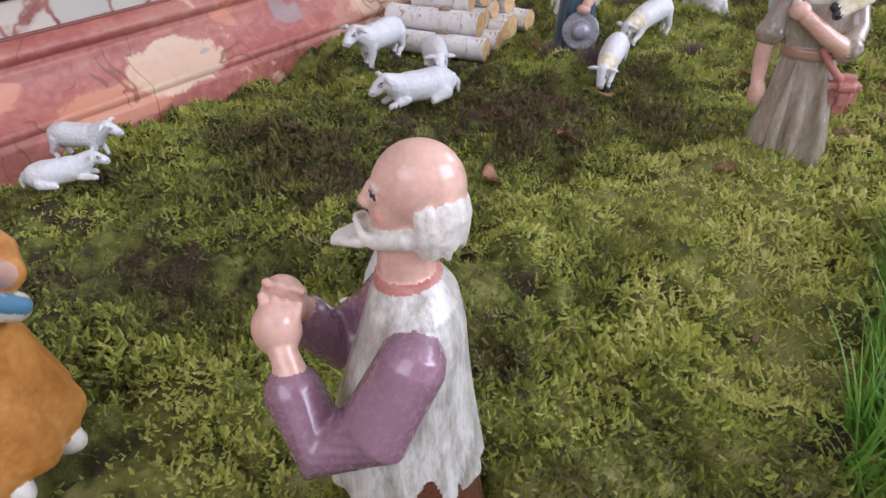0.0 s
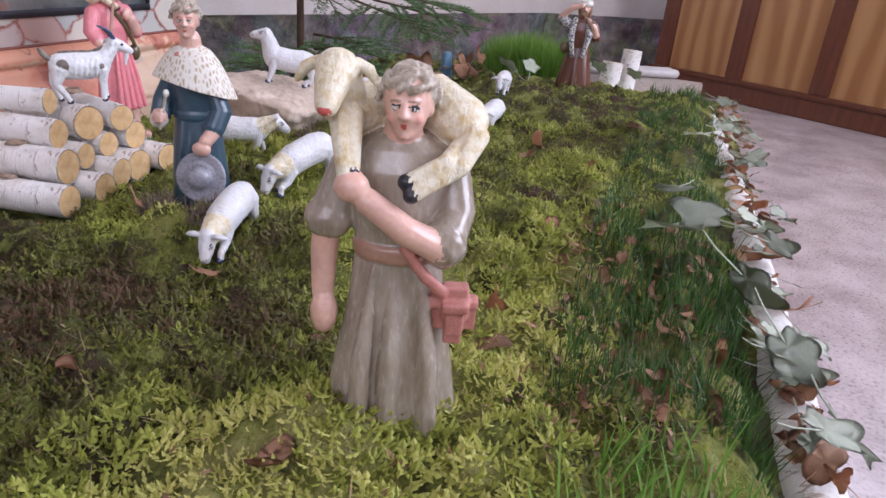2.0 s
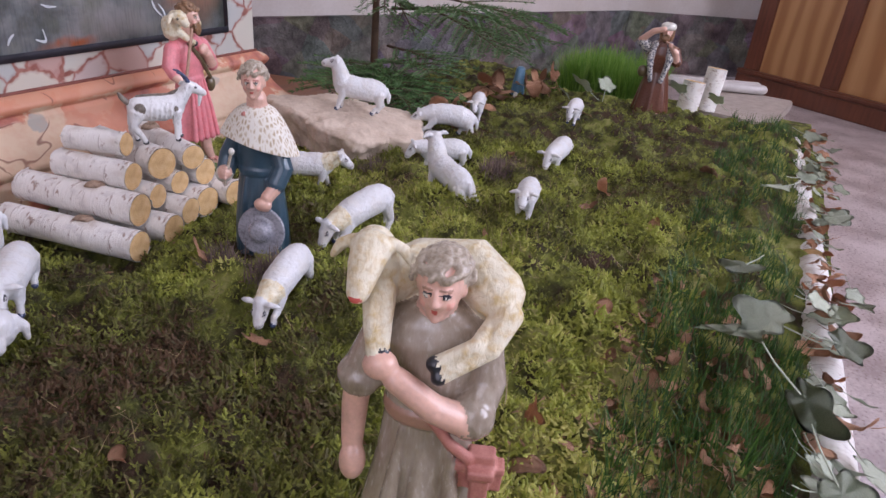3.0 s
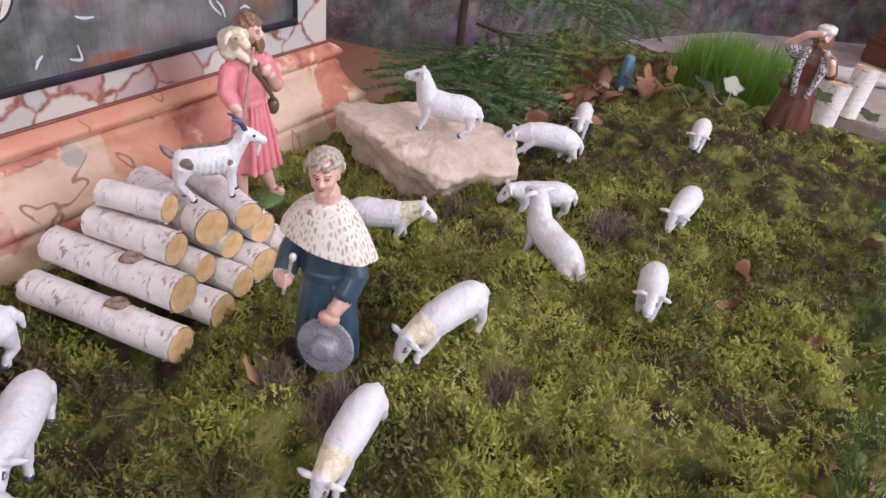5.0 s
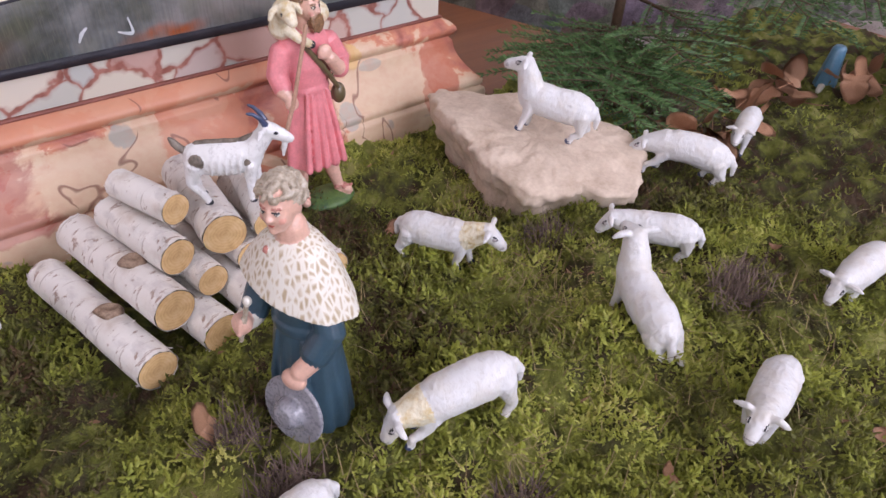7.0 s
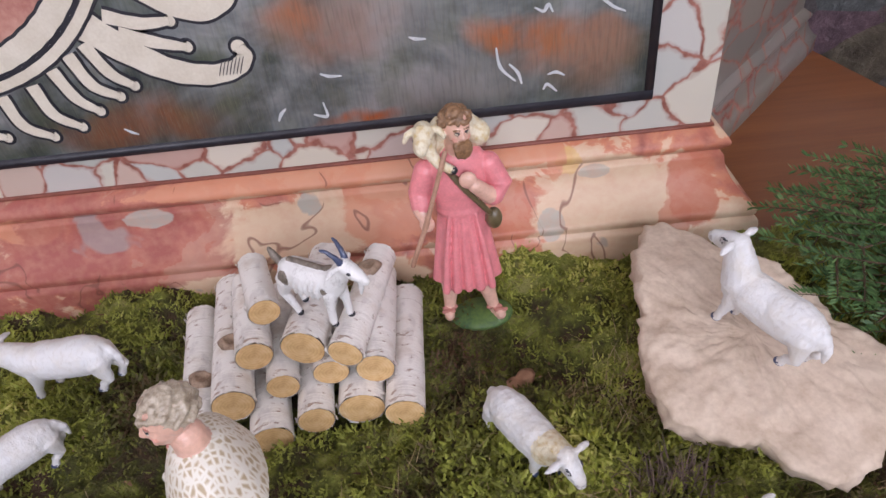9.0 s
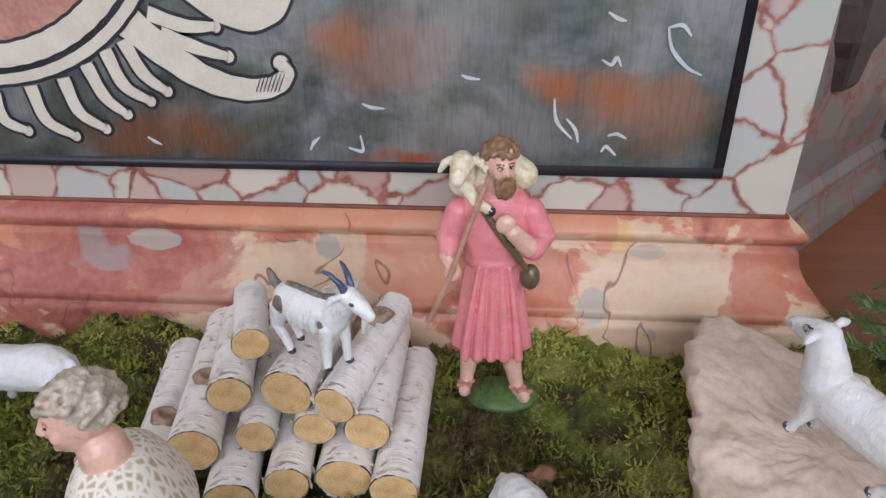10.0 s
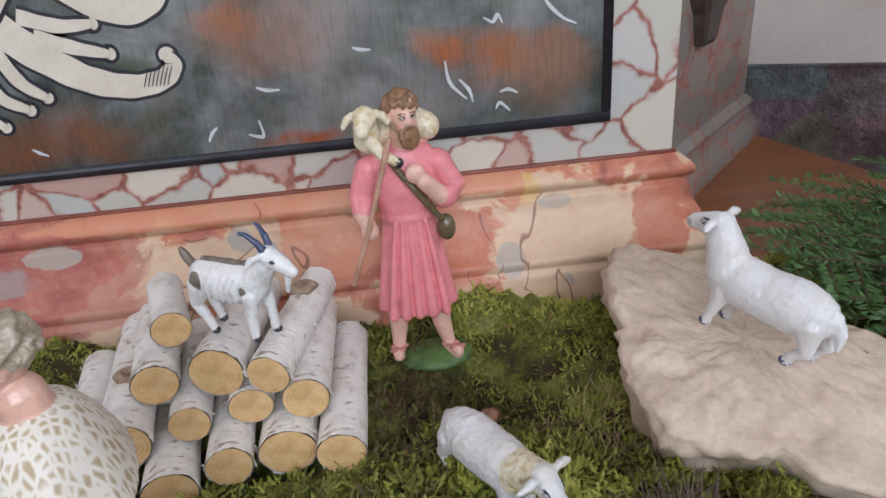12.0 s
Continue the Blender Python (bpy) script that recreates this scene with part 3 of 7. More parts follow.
def fuse(name, bm, mats, voxel=0.0015, smooth=3, rough=0.0, rough_scale=120.0):
    """One skin over all the pieces; each place keeps the paint of the piece below it."""
    from_tree = None
    bm.normal_update()
    bm.faces.ensure_lookup_table()
    index = [f.material_index for f in bm.faces]
    src = bpy.data.meshes.new("source")
    bm.to_mesh(src)
    ob = new("source", src)
    rm = ob.modifiers.new("skin", "REMESH")
    rm.mode, rm.voxel_size = "VOXEL", voxel
    sm = ob.modifiers.new("soft", "SMOOTH")
    sm.factor, sm.iterations = 0.5, smooth
    dg = bpy.context.evaluated_depsgraph_get()
    me = bpy.data.meshes.new_from_object(ob.evaluated_get(dg))
    me.name = name
    me.materials.clear()
    for m in mats:
        me.materials.append(m)
    from mathutils.bvhtree import BVHTree
    tree = BVHTree.FromBMesh(bm)
    bm.free()
    mi = [index[tree.find_nearest(p.center)[2]] for p in me.polygons]
    me.polygons.foreach_set("material_index", mi)
    me.polygons.foreach_set("use_smooth", [True] * len(mi))
    if rough:
        n = len(me.vertices)
        co = np.empty(n * 3)
        no = np.empty(n * 3)
        me.vertices.foreach_get("co", co)
        me.vertices.foreach_get("normal", no)
        co, no = co.reshape(-1, 3), no.reshape(-1, 3)
        h = np.array([noise.noise(Vector(c) * rough_scale) for c in co])
        me.vertices.foreach_set("co", (co + no * (h * rough)[:, None]).ravel())
    bpy.data.objects.remove(ob)
    bpy.data.meshes.remove(src)
    return me


def facing(x, y, z, dx, dy, s=1.0):
    """Pose of a figure modelled with its front towards -y, standing at x, y, z and facing (dx, dy)."""
    return Matrix.Translation((x, y, z)) @ Matrix.Rotation(math.atan2(dx, -dy), 4, "Z") @ Matrix.Scale(s, 4)


# ---- the lie of the land ----
MOUNDS = ((-0.30, -0.46, 0.022, 0.07), (0.66, -0.64, 0.02, 0.12), (-0.62, -0.93, 0.03, 0.13), (-0.98, -0.66, 0.012, 0.18),
          (-0.46, -0.10, 0.045, 0.06), (0.07, -0.07, 0.02, 0.10), (0.33, -0.56, 0.012, 0.1), (-0.72, -0.36, 0.02, 0.13), (0.13, -0.47, 0.012, 0.07), (0.5, -0.15, 0.03, 0.2), (-0.85, -0.2, 0.02, 0.2))
HOLLOWS = ((-0.47, -0.60, 0.016, 0.09), (-0.80, -0.77, 0.018, 0.06), (0.03, -0.21, 0.012, 0.08), (-0.17, -0.64, 0.012, 0.07), (-0.24, -0.2, 0.02, 0.12))


def land(x, y):
    s = min(max((-y - 0.12) / 0.75, 0), 1)
    z = 0.004 + 0.05 * s * s * (3 - 2 * s)
    for a, b, h, r in MOUNDS:
        z += h * math.exp(-((x - a) ** 2 + (y - b) ** 2) / r ** 2)
    for a, b, h, r in HOLLOWS:
        z -= h * math.exp(-((x - a) ** 2 + (y - b) ** 2) / r ** 2)
    p = Vector((x, y, 0))
    z += 0.015 * noise.noise(p * 8) + 0.010 * noise.noise(p * 19 + Vector((3, 1, 0))) + 0.004 * noise.noise(p * 48)
    # rounded cushions with sharp furrows between them, fuller towards the front
    front = min(max((-y - 0.6) / 0.25, 0), 1)
    z += (0.011 + 0.009 * front) * (min(1.0, 2.3 * abs(noise.noise(p * 11 + Vector((1, 7, 0))))) - 0.4) + 0.006 * (min(1.0, 2.2 * abs(noise.noise(p * 27 + Vector((5, 2, 0))))) - 0.4)
    z += 0.011 * (min(1.0, 2.4 * abs(noise.noise(p * 36 + Vector((2, 9, 4))))) - 0.5)
    edge = min(max((y + 1.15) / 0.1, 0), 1)
    return z * (0.35 + 0.65 * edge) - 0.01 * (1 - edge)


# ---- the structure ----
E_WALL = (-2.6, 0.283)
SIDE = Vector((0.0, 1.0))
CORNER = Vector((0.283, 0.0))


def offset_line(d):
    """Ground points of a line set d in front of the altar's faces: far end, mitred corner, back end."""
    nrm = Vector((SIDE.y, -SIDE.x))
    k = (-d - nrm.y * d) / SIDE.y
    p = CORNER + nrm * d + SIDE * k
    q = CORNER + nrm * d + SIDE * 0.22
    return (E_WALL[0], -d), (p.x, p.y), (q.x, q.y)


def mitred(bm, profile, mi=0, steps=60):
    """A moulding along the altar front and round its corner; profile of (out, z) from top to bottom."""
    cols = []
    n = 1 + steps + 16
    for d, z in profile:
        a, c, b = offset_line(d)
        row = [(a[0] + (c[0] - a[0]) * i / steps, a[1] + (c[1] - a[1]) * i / steps, z) for i in range(steps + 1)]
        row += [(c[0] + (b[0] - c[0]) * i / 16, c[1] + (b[1] - c[1]) * i / 16, z) for i in range(1, 17)]
        cols.append([bm.verts.new(p) for p in row])
    for a, b in zip(cols, cols[1:]):
        for i in range(n - 1):
            bm.faces.new((a[i], b[i], b[i + 1], a[i + 1])).material_index = mi


def altar():
    root = base_of("altar", Matrix.Identity(4), "painted altar front with imitation marble and a moulded red and cream plinth", "altar", kind="structure")
    bm = bmesh.new()
    a, c, b = offset_line(0.0)
    foot = [(E_WALL[0], 0), c, (c[0], 0.9), (c[0] - 0.1, 1.3), (E_WALL[0], 1.3)]
    lo, hi = [bm.verts.new((*p, -0.03)) for p in foot], [bm.verts.new((*p, 1.5)) for p in foot]
    for i in range(5):
        j = (i + 1) % 5
        bm.faces.new((lo[i], lo[j], hi[j], hi[i]))
    bm.faces.new(hi)
    part("marble_body", bm, M_STONES, root, "pale painted marble pieces in red veins", smooth=False)
    bm = bmesh.new()
    prof = [(0.0, 0.158), (0.004, 0.1575)]
    prof += [(0.012 + 0.010 * math.sin(k / 8 * math.pi), 0.154 - 0.026 * k / 8) for k in range(9)]
    prof += [(0.014, 0.1265), (0.016, 0.124), (0.0175, 0.122)]
    prof += [(0.018 + 0.032 * (k / 8) ** 1.7, 0.120 - 0.055 * k / 8) for k in range(9)]
    prof += [(0.053, 0.064), (0.0555, 0.061), (0.0555, 0.054), (0.0535, 0.051), (0.0535, 0.049), (0.058, 0.046), (0.0595, 0.040), (0.060, -0.03)]
    mitred(bm, prof)
    part("plinth_moulding", bm, M_PLINTH, root, "glossy red and cream imitation marble")
    bm = bmesh.new()
    mitred(bm, [(0.0, 0.1615), (0.0035, 0.1615), (0.0045, 0.159), (0.0038, 0.1565)])
    part("red_line", bm, M_VEIN, root, "dark red painted line")
    bm = bmesh.new()
    box(bm, -1.7, -0.004, 0.212, 0.196, 0.0, 1.35)
    part("painted_panel", bm, M_PAINTING, root, "brushed dark clouds with orange glows")
    for n, r in (("border_line_bottom", (-1.72, 0.2035, 0.2065, 0.2155)), ("border_line_side", (0.1955, 0.2156, 0.2065, 1.36))):
        bm = bmesh.new()
        box(bm, r[0], -0.0055, r[1], r[2], 0.0, r[3], bev=0.001)
        part("border_line", bm, M_LINE, root, "black painted border line")
    # the wing that stands back behind the corner, with a low plinth of its own
    a, b = Vector((0.35, 0.216)), Vector((0.69, 0.576))
    u = (b - a).normalized()
    nrm = Vector((u.y, -u.x))
    bm = bmesh.new()
    foot = [a, b, b + Vector((-0.12, 0.3)), Vector((0.2835, 0.87)), Vector((0.2835, 0.22))]
    lo, hi = [bm.verts.new((*p, -0.03)) for p in foot], [bm.verts.new((*p, 1.5)) for p in foot]
    for i in range(5):
        bm.faces.new((lo[i], lo[(i + 1) % 5], hi[(i + 1) % 5], hi[i]))
    bm.faces.new(hi)
    part("wing_body", bm, M_WING, root, "brown marble-painted wing with shade in its colour", smooth=False)
    bm = bmesh.new()
    prof = [(0.0, 0.062), (0.004, 0.061)] + [(0.008 + 0.008 * math.sin(k / 6 * math.pi), 0.056 - 0.02 * k / 6) for k in range(7)] + [(0.012 + 0.014 * (k / 5) ** 1.6, 0.034 - 0.03 * k / 5) for k in range(6)] + [(0.03, 0.002), (0.03, -0.03)]
    cols = []
    for d, z in prof:
        row = []
        for i in range(13):
            p = a + (b + u * d - a) * i / 12 + nrm * d
            row.append(bm.verts.new((*p, z)))
        row.append(bm.verts.new((*(b + u * d + Vector((-0.12, 0.3)) * 0.9), z)))
        cols.append(row)
    for p, q in zip(cols, cols[1:]):
        for i in range(13):
            bm.faces.new((p[i], q[i], q[i + 1], p[i + 1]))
    part("wing_plinth", bm, M_WING, root, "low brown marble-painted plinth with shade in its colour")
    bm = bmesh.new()
    out = []
    o = Vector((0.478, 0.352))
    for z, l, r, d in ((0.214, -0.033, 0.032, 0.014), (0.222, -0.036, 0.036, 0.018), (0.265, -0.05, 0.048, 0.022), (0.29, -0.072, 0.084, 0.028), (0.34, -0.082, 0.095, 0.03), (1.2, -0.085, 0.1, 0.03)):
        out.append([(*(o + u * (l + (r - l) * k) + nrm * v), z) for k, v in ((0, 0.0), (0.05, d * 0.8), (0.15, d), (0.85, d), (0.95, d * 0.8), (1, 0.0))])
    rings(bm, out)
    part("wing_bracket", bm, M_HUNG, root, "dark brown tapered bracket", smooth=False)
    return root


ALTAR = altar()


def wall_strip(name, line, z0, z1, thick, mat, label, rough=0.0, cells=1):
    bm = bmesh.new()
    for (ax, ay), (bx, by) in zip(line, line[1:]):
        d = Vector((bx - ax, by - ay)).normalized()
        nrm = Vector((-d.y, d.x)) * thick
        nu, nz = max(1, int((Vector((bx - ax, by - ay)).length) * cells)), max(1, int((z1 - z0) * cells))
        vs = []
        for j in range(nz + 1):
            for i in range(nu + 1):
                p = Vector((ax + (bx - ax) * i / nu, ay + (by - ay) * i / nu, z0 + (z1 - z0) * j / nz))
                k = rough * (noise.noise(p * 14) + 0.6 * noise.noise(p * 35)) if rough else 0
                vs.append(bm.verts.new((p.x - nrm.x / thick * k, p.y - nrm.y / thick * k, p.z)))
        for j in range(nz):
            for i in range(nu):
                o = j * (nu + 1) + i
                bm.faces.new((vs[o], vs[o + 1], vs[o + nu + 2], vs[o + nu + 1]))
        bk = [bm.verts.new(p) for p in ((ax + nrm.x, ay + nrm.y, z0), (bx + nrm.x, by + nrm.y, z0), (bx + nrm.x, by + nrm.y, z1), (ax + nrm.x, ay + nrm.y, z1))]
        bm.faces.new(bk[::-1])
        bm.faces.new((vs[nz * (nu + 1)], vs[-1], bk[2], bk[3]))
    return thing(name, bm, mat, label, "wall", kind="structure", smooth=bool(rough))


BACK = [(0.30, 0.882), (0.72, 0.66), (2.75, -0.30), (3.22, -0.98), (3.95, -2.0)]
wall_strip("wall_stone", BACK, -0.2, 0.10, 0.25, M_RUBBLE, "bare dark rubble stone foot of the church wall", 0.018, 40)
wall_strip("wall_plaster", [(x + 0.012, y + 0.02) for x, y in BACK], 0.10, 3.5, 0.25, M_PLASTER, "smooth cream plaster church wall above bare stone")
thing_bm = bmesh.new()
box(thing_bm, -3.6, -4.6, -0.4, 4.4, 1.6, -0.2)
thing("floor", thing_bm, M_FLOOR, "polished pinkish grey speckled terrazzo floor", "floor", kind="structure", smooth=False)


def plank_wall(name, x0, y0, x1, y1, holes, along, label):
    """A wall with thickness, cut through by window openings (u0, z0, u1, z1)."""
    bm = bmesh.new()
    us = sorted({x0 if along == "x" else y0, x1 if along == "x" else y1, *[h[0] for h in holes], *[h[2] for h in holes]})
    zs = sorted({-0.2, 3.5, *[h[1] for h in holes], *[h[3] for h in holes]})
    for a, b in zip(us, us[1:]):
        for c, d in zip(zs, zs[1:]):
            if any(h[0] <= a and b <= h[2] and h[1] <= c and d <= h[3] for h in holes):
                continue
            if along == "x":
                box(bm, a, y0, c, b, y1, d)
            else:
                box(bm, x0, a, c, x1, b, d)
    return thing(name, bm, M_PLASTER, label, "wall", kind="structure", smooth=False)


plank_wall("wall_south", -3.6, -4.75, 4.4, -4.5, [(-1.0, 0.9, 2.2, 3.1)], "x", "cream plaster wall with a wide window opening")
plank_wall("wall_west", -3.75, -4.5, -3.5, 1.6, [(-2.4, 1.0, 0.0, 2.8)], "y", "cream plaster wall with a window opening")
plank_wall("wall_east", 3.96, -4.5, 4.2, 1.6, [(-3.8, 1.0, -2.0, 3.0)], "y", "cream plaster wall with a window opening")
plank_wall("wall_north", -3.6, 1.3, 0.6, 1.55, [], "x", "plain plaster wall behind the altar")
thing_bm = bmesh.new()
box(thing_bm, -3.75, -4.75, 3.5, 4.4, 1.6, 3.65)
thing("ceiling", thing_bm, M_CEIL, "plain white plaster ceiling", "ceiling", kind="structure", smooth=False)


def predella():
    """The wooden altar step that carries the moss."""
    root = base_of("altar_step", Matrix.Identity(4), "low brown wooden altar step beneath the moss", "step", kind="structure")
    bm = bmesh.new()
    foot = [(-2.6, -1.205), (1.04, -1.15), (1.07, -0.72), (1.46, -0.68), (1.5, -0.15), (0.9, -0.02), (0.83, 0.12), (0.72, 0.645), (0.30, 0.86), (-2.6, 0.86)]
    lo, hi = [bm.verts.new((*p, -0.2)) for p in foot], [bm.verts.new((*p, -0.03)) for p in foot]
    for i in range(len(foot)):
        j = (i + 1) % len(foot)
        bm.faces.new((lo[i], lo[j], hi[j], hi[i]))
    bm.faces.new(hi)
    bmesh.ops.bevel(bm, geom=[e for e in bm.edges if all(v in hi for v in e.verts)], offset=0.006, segments=2, affect="EDGES")
    part("step_body", bm, M_BOARD, root, smooth=False)
    return root


predella()


def stone_step():
    root = base_of("stone_step", Matrix.Identity(4), "pale stone slab step with a red-brown riser", "step", kind="structure")
    d = Vector((0.547, 0.837))
    for name, z0, z1, o, m, lab in (("riser", -0.2, -0.035, 0.012, M_BOARD, "red-brown riser"), ("slab", -0.035, 0.0, 0.0, M_SLAB, "pale stone tread")):
        bm = bmesh.new()
        box(bm, 0.0 + o, 0.0 + o, z0, 0.42 - o, 0.26 - o, z1, bev=0.004)
        ob = part(name, bm, m, root, lab, smooth=False)
    root.matrix_world = Matrix.Translation((1.2, -1.04, 0)) @ Matrix.Rotation(radians(-8), 4, "Z")


stone_step()


def panelled_cupboard():
    """A long church cupboard, dark frame with flamed veneer panels, on a plinth."""
    o = Vector((2.80, -0.89, -0.2))
    d = Vector((-0.547, -0.837, 0)).normalized()
    m = Matrix.Translation(o) @ Matrix.Rotation(math.atan2(d.y, d.x), 4, "Z")
    root = base_of("cupboard", m, "tall wooden cupboard with flamed veneer panels and a dark frame", "cupboard")
    L, H = 2.4, 1.5
    bm = bmesh.new()
    box(bm, 0, 0.02, 0.0, L, 0.45, H)
    part("carcass", bm, M_DARKWOOD, root, smooth=False)
    bm = bmesh.new()
    box(bm, -0.02, -0.02, 0.0, L, 0.02, 0.085, bev=0.006)
    part("plinth", bm, M_DARKWOOD, root, "reddish dark plinth", smooth=False)
    bm = bmesh.new()
    box(bm, -0.02, -0.03, 0.085, L, 0.02, 0.105, bev=0.006)
    part("plinth_moulding", bm, M_DARKWOOD, root, smooth=False)
    x = 0.0
    for i in range(6):
        bm = bmesh.new()
        box(bm, x, -0.004, 0.105, x + 0.085, 0.02, H, bev=0.003)
        part("stile", bm, M_DARKWOOD, root, smooth=False)
        bm = bmesh.new()
        box(bm, x + 0.0855, 0.006, 0.105, x + 0.3995, 0.02, H)
        part("panel", bm, M_VENEER, root, "flamed light brown veneer", smooth=False)
        x += 0.40
    return root


panelled_cupboard()


# ---- figures: plain painted plaster statuettes ----
def head(bm, c, s, skin, hair, yaw=0.0, beard=None, bald=False, long_hair=False, nod=0.0):
    """A plain moulded head: skull, cheeks, jaw, nose, curls. Front towards -y."""
    m = Matrix.Translation(c) @ Matrix.Rotation(yaw, 4, "Z") @ Matrix.Rotation(nod, 4, "X") @ Matrix.Scale(s, 4)
    turn = Matrix.Rotation(yaw, 4, "Z") @ Matrix.Rotation(nod, 4, "X")

    def P(x, y, z):
        return m @ Vector((x, y, z))

    def ball(x, y, z, rx, ry, rz, mi, seg=18):
        blob(bm, P(x, y, z), (s * rx, s * ry, s * rz), mi, turn, seg)

    ball(0, 0.05, 0.15, 0.66, 0.8, 0.8, skin)
    ball(0, -0.22, -0.12, 0.56, 0.56, 0.72, skin)
    ball(0, -0.34, -0.55, 0.36, 0.36, 0.36, skin)
    ball(0, -0.6, -0.72, 0.16, 0.14, 0.14, skin, 12)
    limb(bm, [(*P(0, -0.75, 0.16), s * 0.065), (*P(0, -0.82, -0.05), s * 0.08), (*P(0, -0.87, -0.18), s * 0.10)], skin, 10)
    for k in (-1, 1):
        ball(0.6 * k, 0.08, -0.1, 0.1, 0.18, 0.22, skin, 10)
        ball(0.1 * k, -0.82, -0.19, 0.08, 0.08, 0.07, skin, 8)
    rnd = random.Random(5)
    if not bald:
        ball(0, 0.18, 0.26, 0.7, 0.78, 0.76, hair)
        for i in range(150):
            a, e = rnd.uniform(0, 6.28), rnd.uniform(-0.25, 1.5)
            x, y, z = 0.72 * math.cos(e) * math.cos(a), 0.06 + 0.84 * math.cos(e) * math.sin(a), 0.18 + 0.84 * math.sin(e)
            if y < -0.2 and z < 0.52 or y < 0.05 and z < 0.1:
                continue
            # a small curl: a bent lock lying on the skull
            q, b = rnd.uniform(0.07, 0.11), rnd.uniform(0, 6.28)
            limb(bm, [(*P(x + 0.13 * math.cos(b + j), y + 0.13 * math.sin(b + j), z + 0.1 * math.sin(b + 1.7 * j)), s * q) for j in (0.0, 0.9, 1.8)], hair, 6)
    else:
        for i in range(46):
            a = rnd.uniform(0.0, 3.14)
            x, y = 0.66 * math.cos(a), 0.06 + 0.74 * math.sin(a)
            z = rnd.uniform(-0.25, 0.08)
            limb(bm, [(*P(x, y, z), s * 0.10), (*P(x * 1.06, y * 1.05 + 0.03, z - 0.3), s * 0.12), (*P(x * 0.95 + rnd.uniform(-0.1, 0.1), y * 0.98 + rnd.uniform(-0.08, 0.1), z - 0.68), s * 0.07)], hair, 6)
    if long_hair:
        for k in (-1, 1):
            limb(bm, [(*P(0.6 * k, 0.25, 0.2), s * 0.3), (*P(0.66 * k, 0.2, -0.5), s * 0.32), (*P(0.6 * k, 0.1, -1.1), s * 0.25)], hair, 10)
    if beard is not None:
        ball(0, -0.46, -0.78, 0.42, 0.34, 0.42, beard)
        for i in range(34):
            x, u = rnd.uniform(-0.44, 0.44), rnd.uniform(0, 1)
            limb(bm, [(*P(x, -0.62 - 0.1 * u, -0.48 - 0.1 * u), s * 0.08), (*P(x * 1.05, -0.74, -0.8 - 0.15 * u), s * 0.09), (*P(x * 0.8, -0.7, -1.1 - 0.3 * u * (1 - abs(x))), s * 0.05)], beard, 6)
        for k in (-1, 1):
            limb(bm, [(*P(0.04 * k, -0.8, -0.36), s * 0.07), (*P(0.28 * k, -0.7, -0.46), s * 0.08), (*P(0.36 * k, -0.62, -0.66), s * 0.06)], beard, 6)


def small_lamb(bm, wool_i, hoof_i, head_c, body, fore, hind, dirx=-0.2, hs=1.0, drop=0.008):
    """A lamb lying round a figure's neck."""
    limb(bm, body, wool_i)
    hx, hy, hz = head_c
    limb(bm, [body[0], (hx, hy + 0.006, hz, 0.010 * hs)], wool_i)
    limb(bm, [(hx, hy, hz, 0.0105 * hs), (hx + dirx * 0.012, hy - 0.010 * hs, hz - drop * 0.5, 0.0082 * hs), (hx + dirx * 0.02, hy - 0.019 * hs, hz - drop * 1.1, 0.0056 * hs)], wool_i)
    for k in (-1, 1):
        limb(bm, [(hx + 0.009 * k * hs, hy + 0.002, hz + 0.003, 0.0032), (hx + 0.015 * k * hs, hy + 0.002, hz - 0.001, 0.0038), (hx + 0.019 * k * hs, hy + 0.001, hz - 0.008, 0.0022)], wool_i, 8)
        blob(bm, (hx + dirx * 0.01 + 0.0068 * k * hs, hy - 0.0085 * hs, hz - drop * 0.4 + 0.001), (0.0024, 0.0024, 0.0022), hoof_i, seg=8)
    for leg in (fore, hind):
        if leg:
            limb(bm, [(*p, r) for p, r in zip(leg, (0.007, 0.0055, 0.0045))], wool_i, 8)
            blob(bm, leg[-1], (0.0052, 0.0052, 0.005), hoof_i, seg=8)


def eyes(bm, c, s, yaw, mi, lip=None, brow=2, white=None, cheek=None, nod=0.0):
    """Painted eyes, brows, lips and rosy cheeks."""
    turn = Matrix.Rotation(yaw, 4, "Z") @ Matrix.Rotation(nod, 4, "X")
    m = Matrix.Translation(c) @ turn @ Matrix.Scale(s, 4)

    def ball(x, y, z, rx, ry, rz, i):
        blob(bm, m @ Vector((x, y, z)), (s * rx, s * ry, s * rz), i, turn, 10)

    for k in (-1, 1):
        if white is not None:
            ball(0.25 * k, -0.685, 0.03, 0.105, 0.06, 0.055, white)
        ball(0.245 * k, -0.715, 0.03, 0.055, 0.05, 0.06, mi)
        limb(bm, [(*(m @ Vector(p)), s * 0.018) for p in ((0.12 * k, -0.735, 0.08), (0.25 * k, -0.735, 0.10), (0.38 * k, -0.66, 0.06))], mi, 6)
        limb(bm, [(*(m @ Vector(p)), s * 0.022) for p in ((0.12 * k, -0.735, 0.22), (0.26 * k, -0.725, 0.245), (0.42 * k, -0.62, 0.20))], brow, 6)
        if cheek is not None:
            ball(0.29 * k, -0.56, -0.25, 0.2, 0.13, 0.17, cheek)
    if lip is not None:
        ball(0, -0.716, -0.43, 0.11, 0.05, 0.03, lip)
        ball(0, -0.695, -0.48, 0.08, 0.05, 0.03, lip)


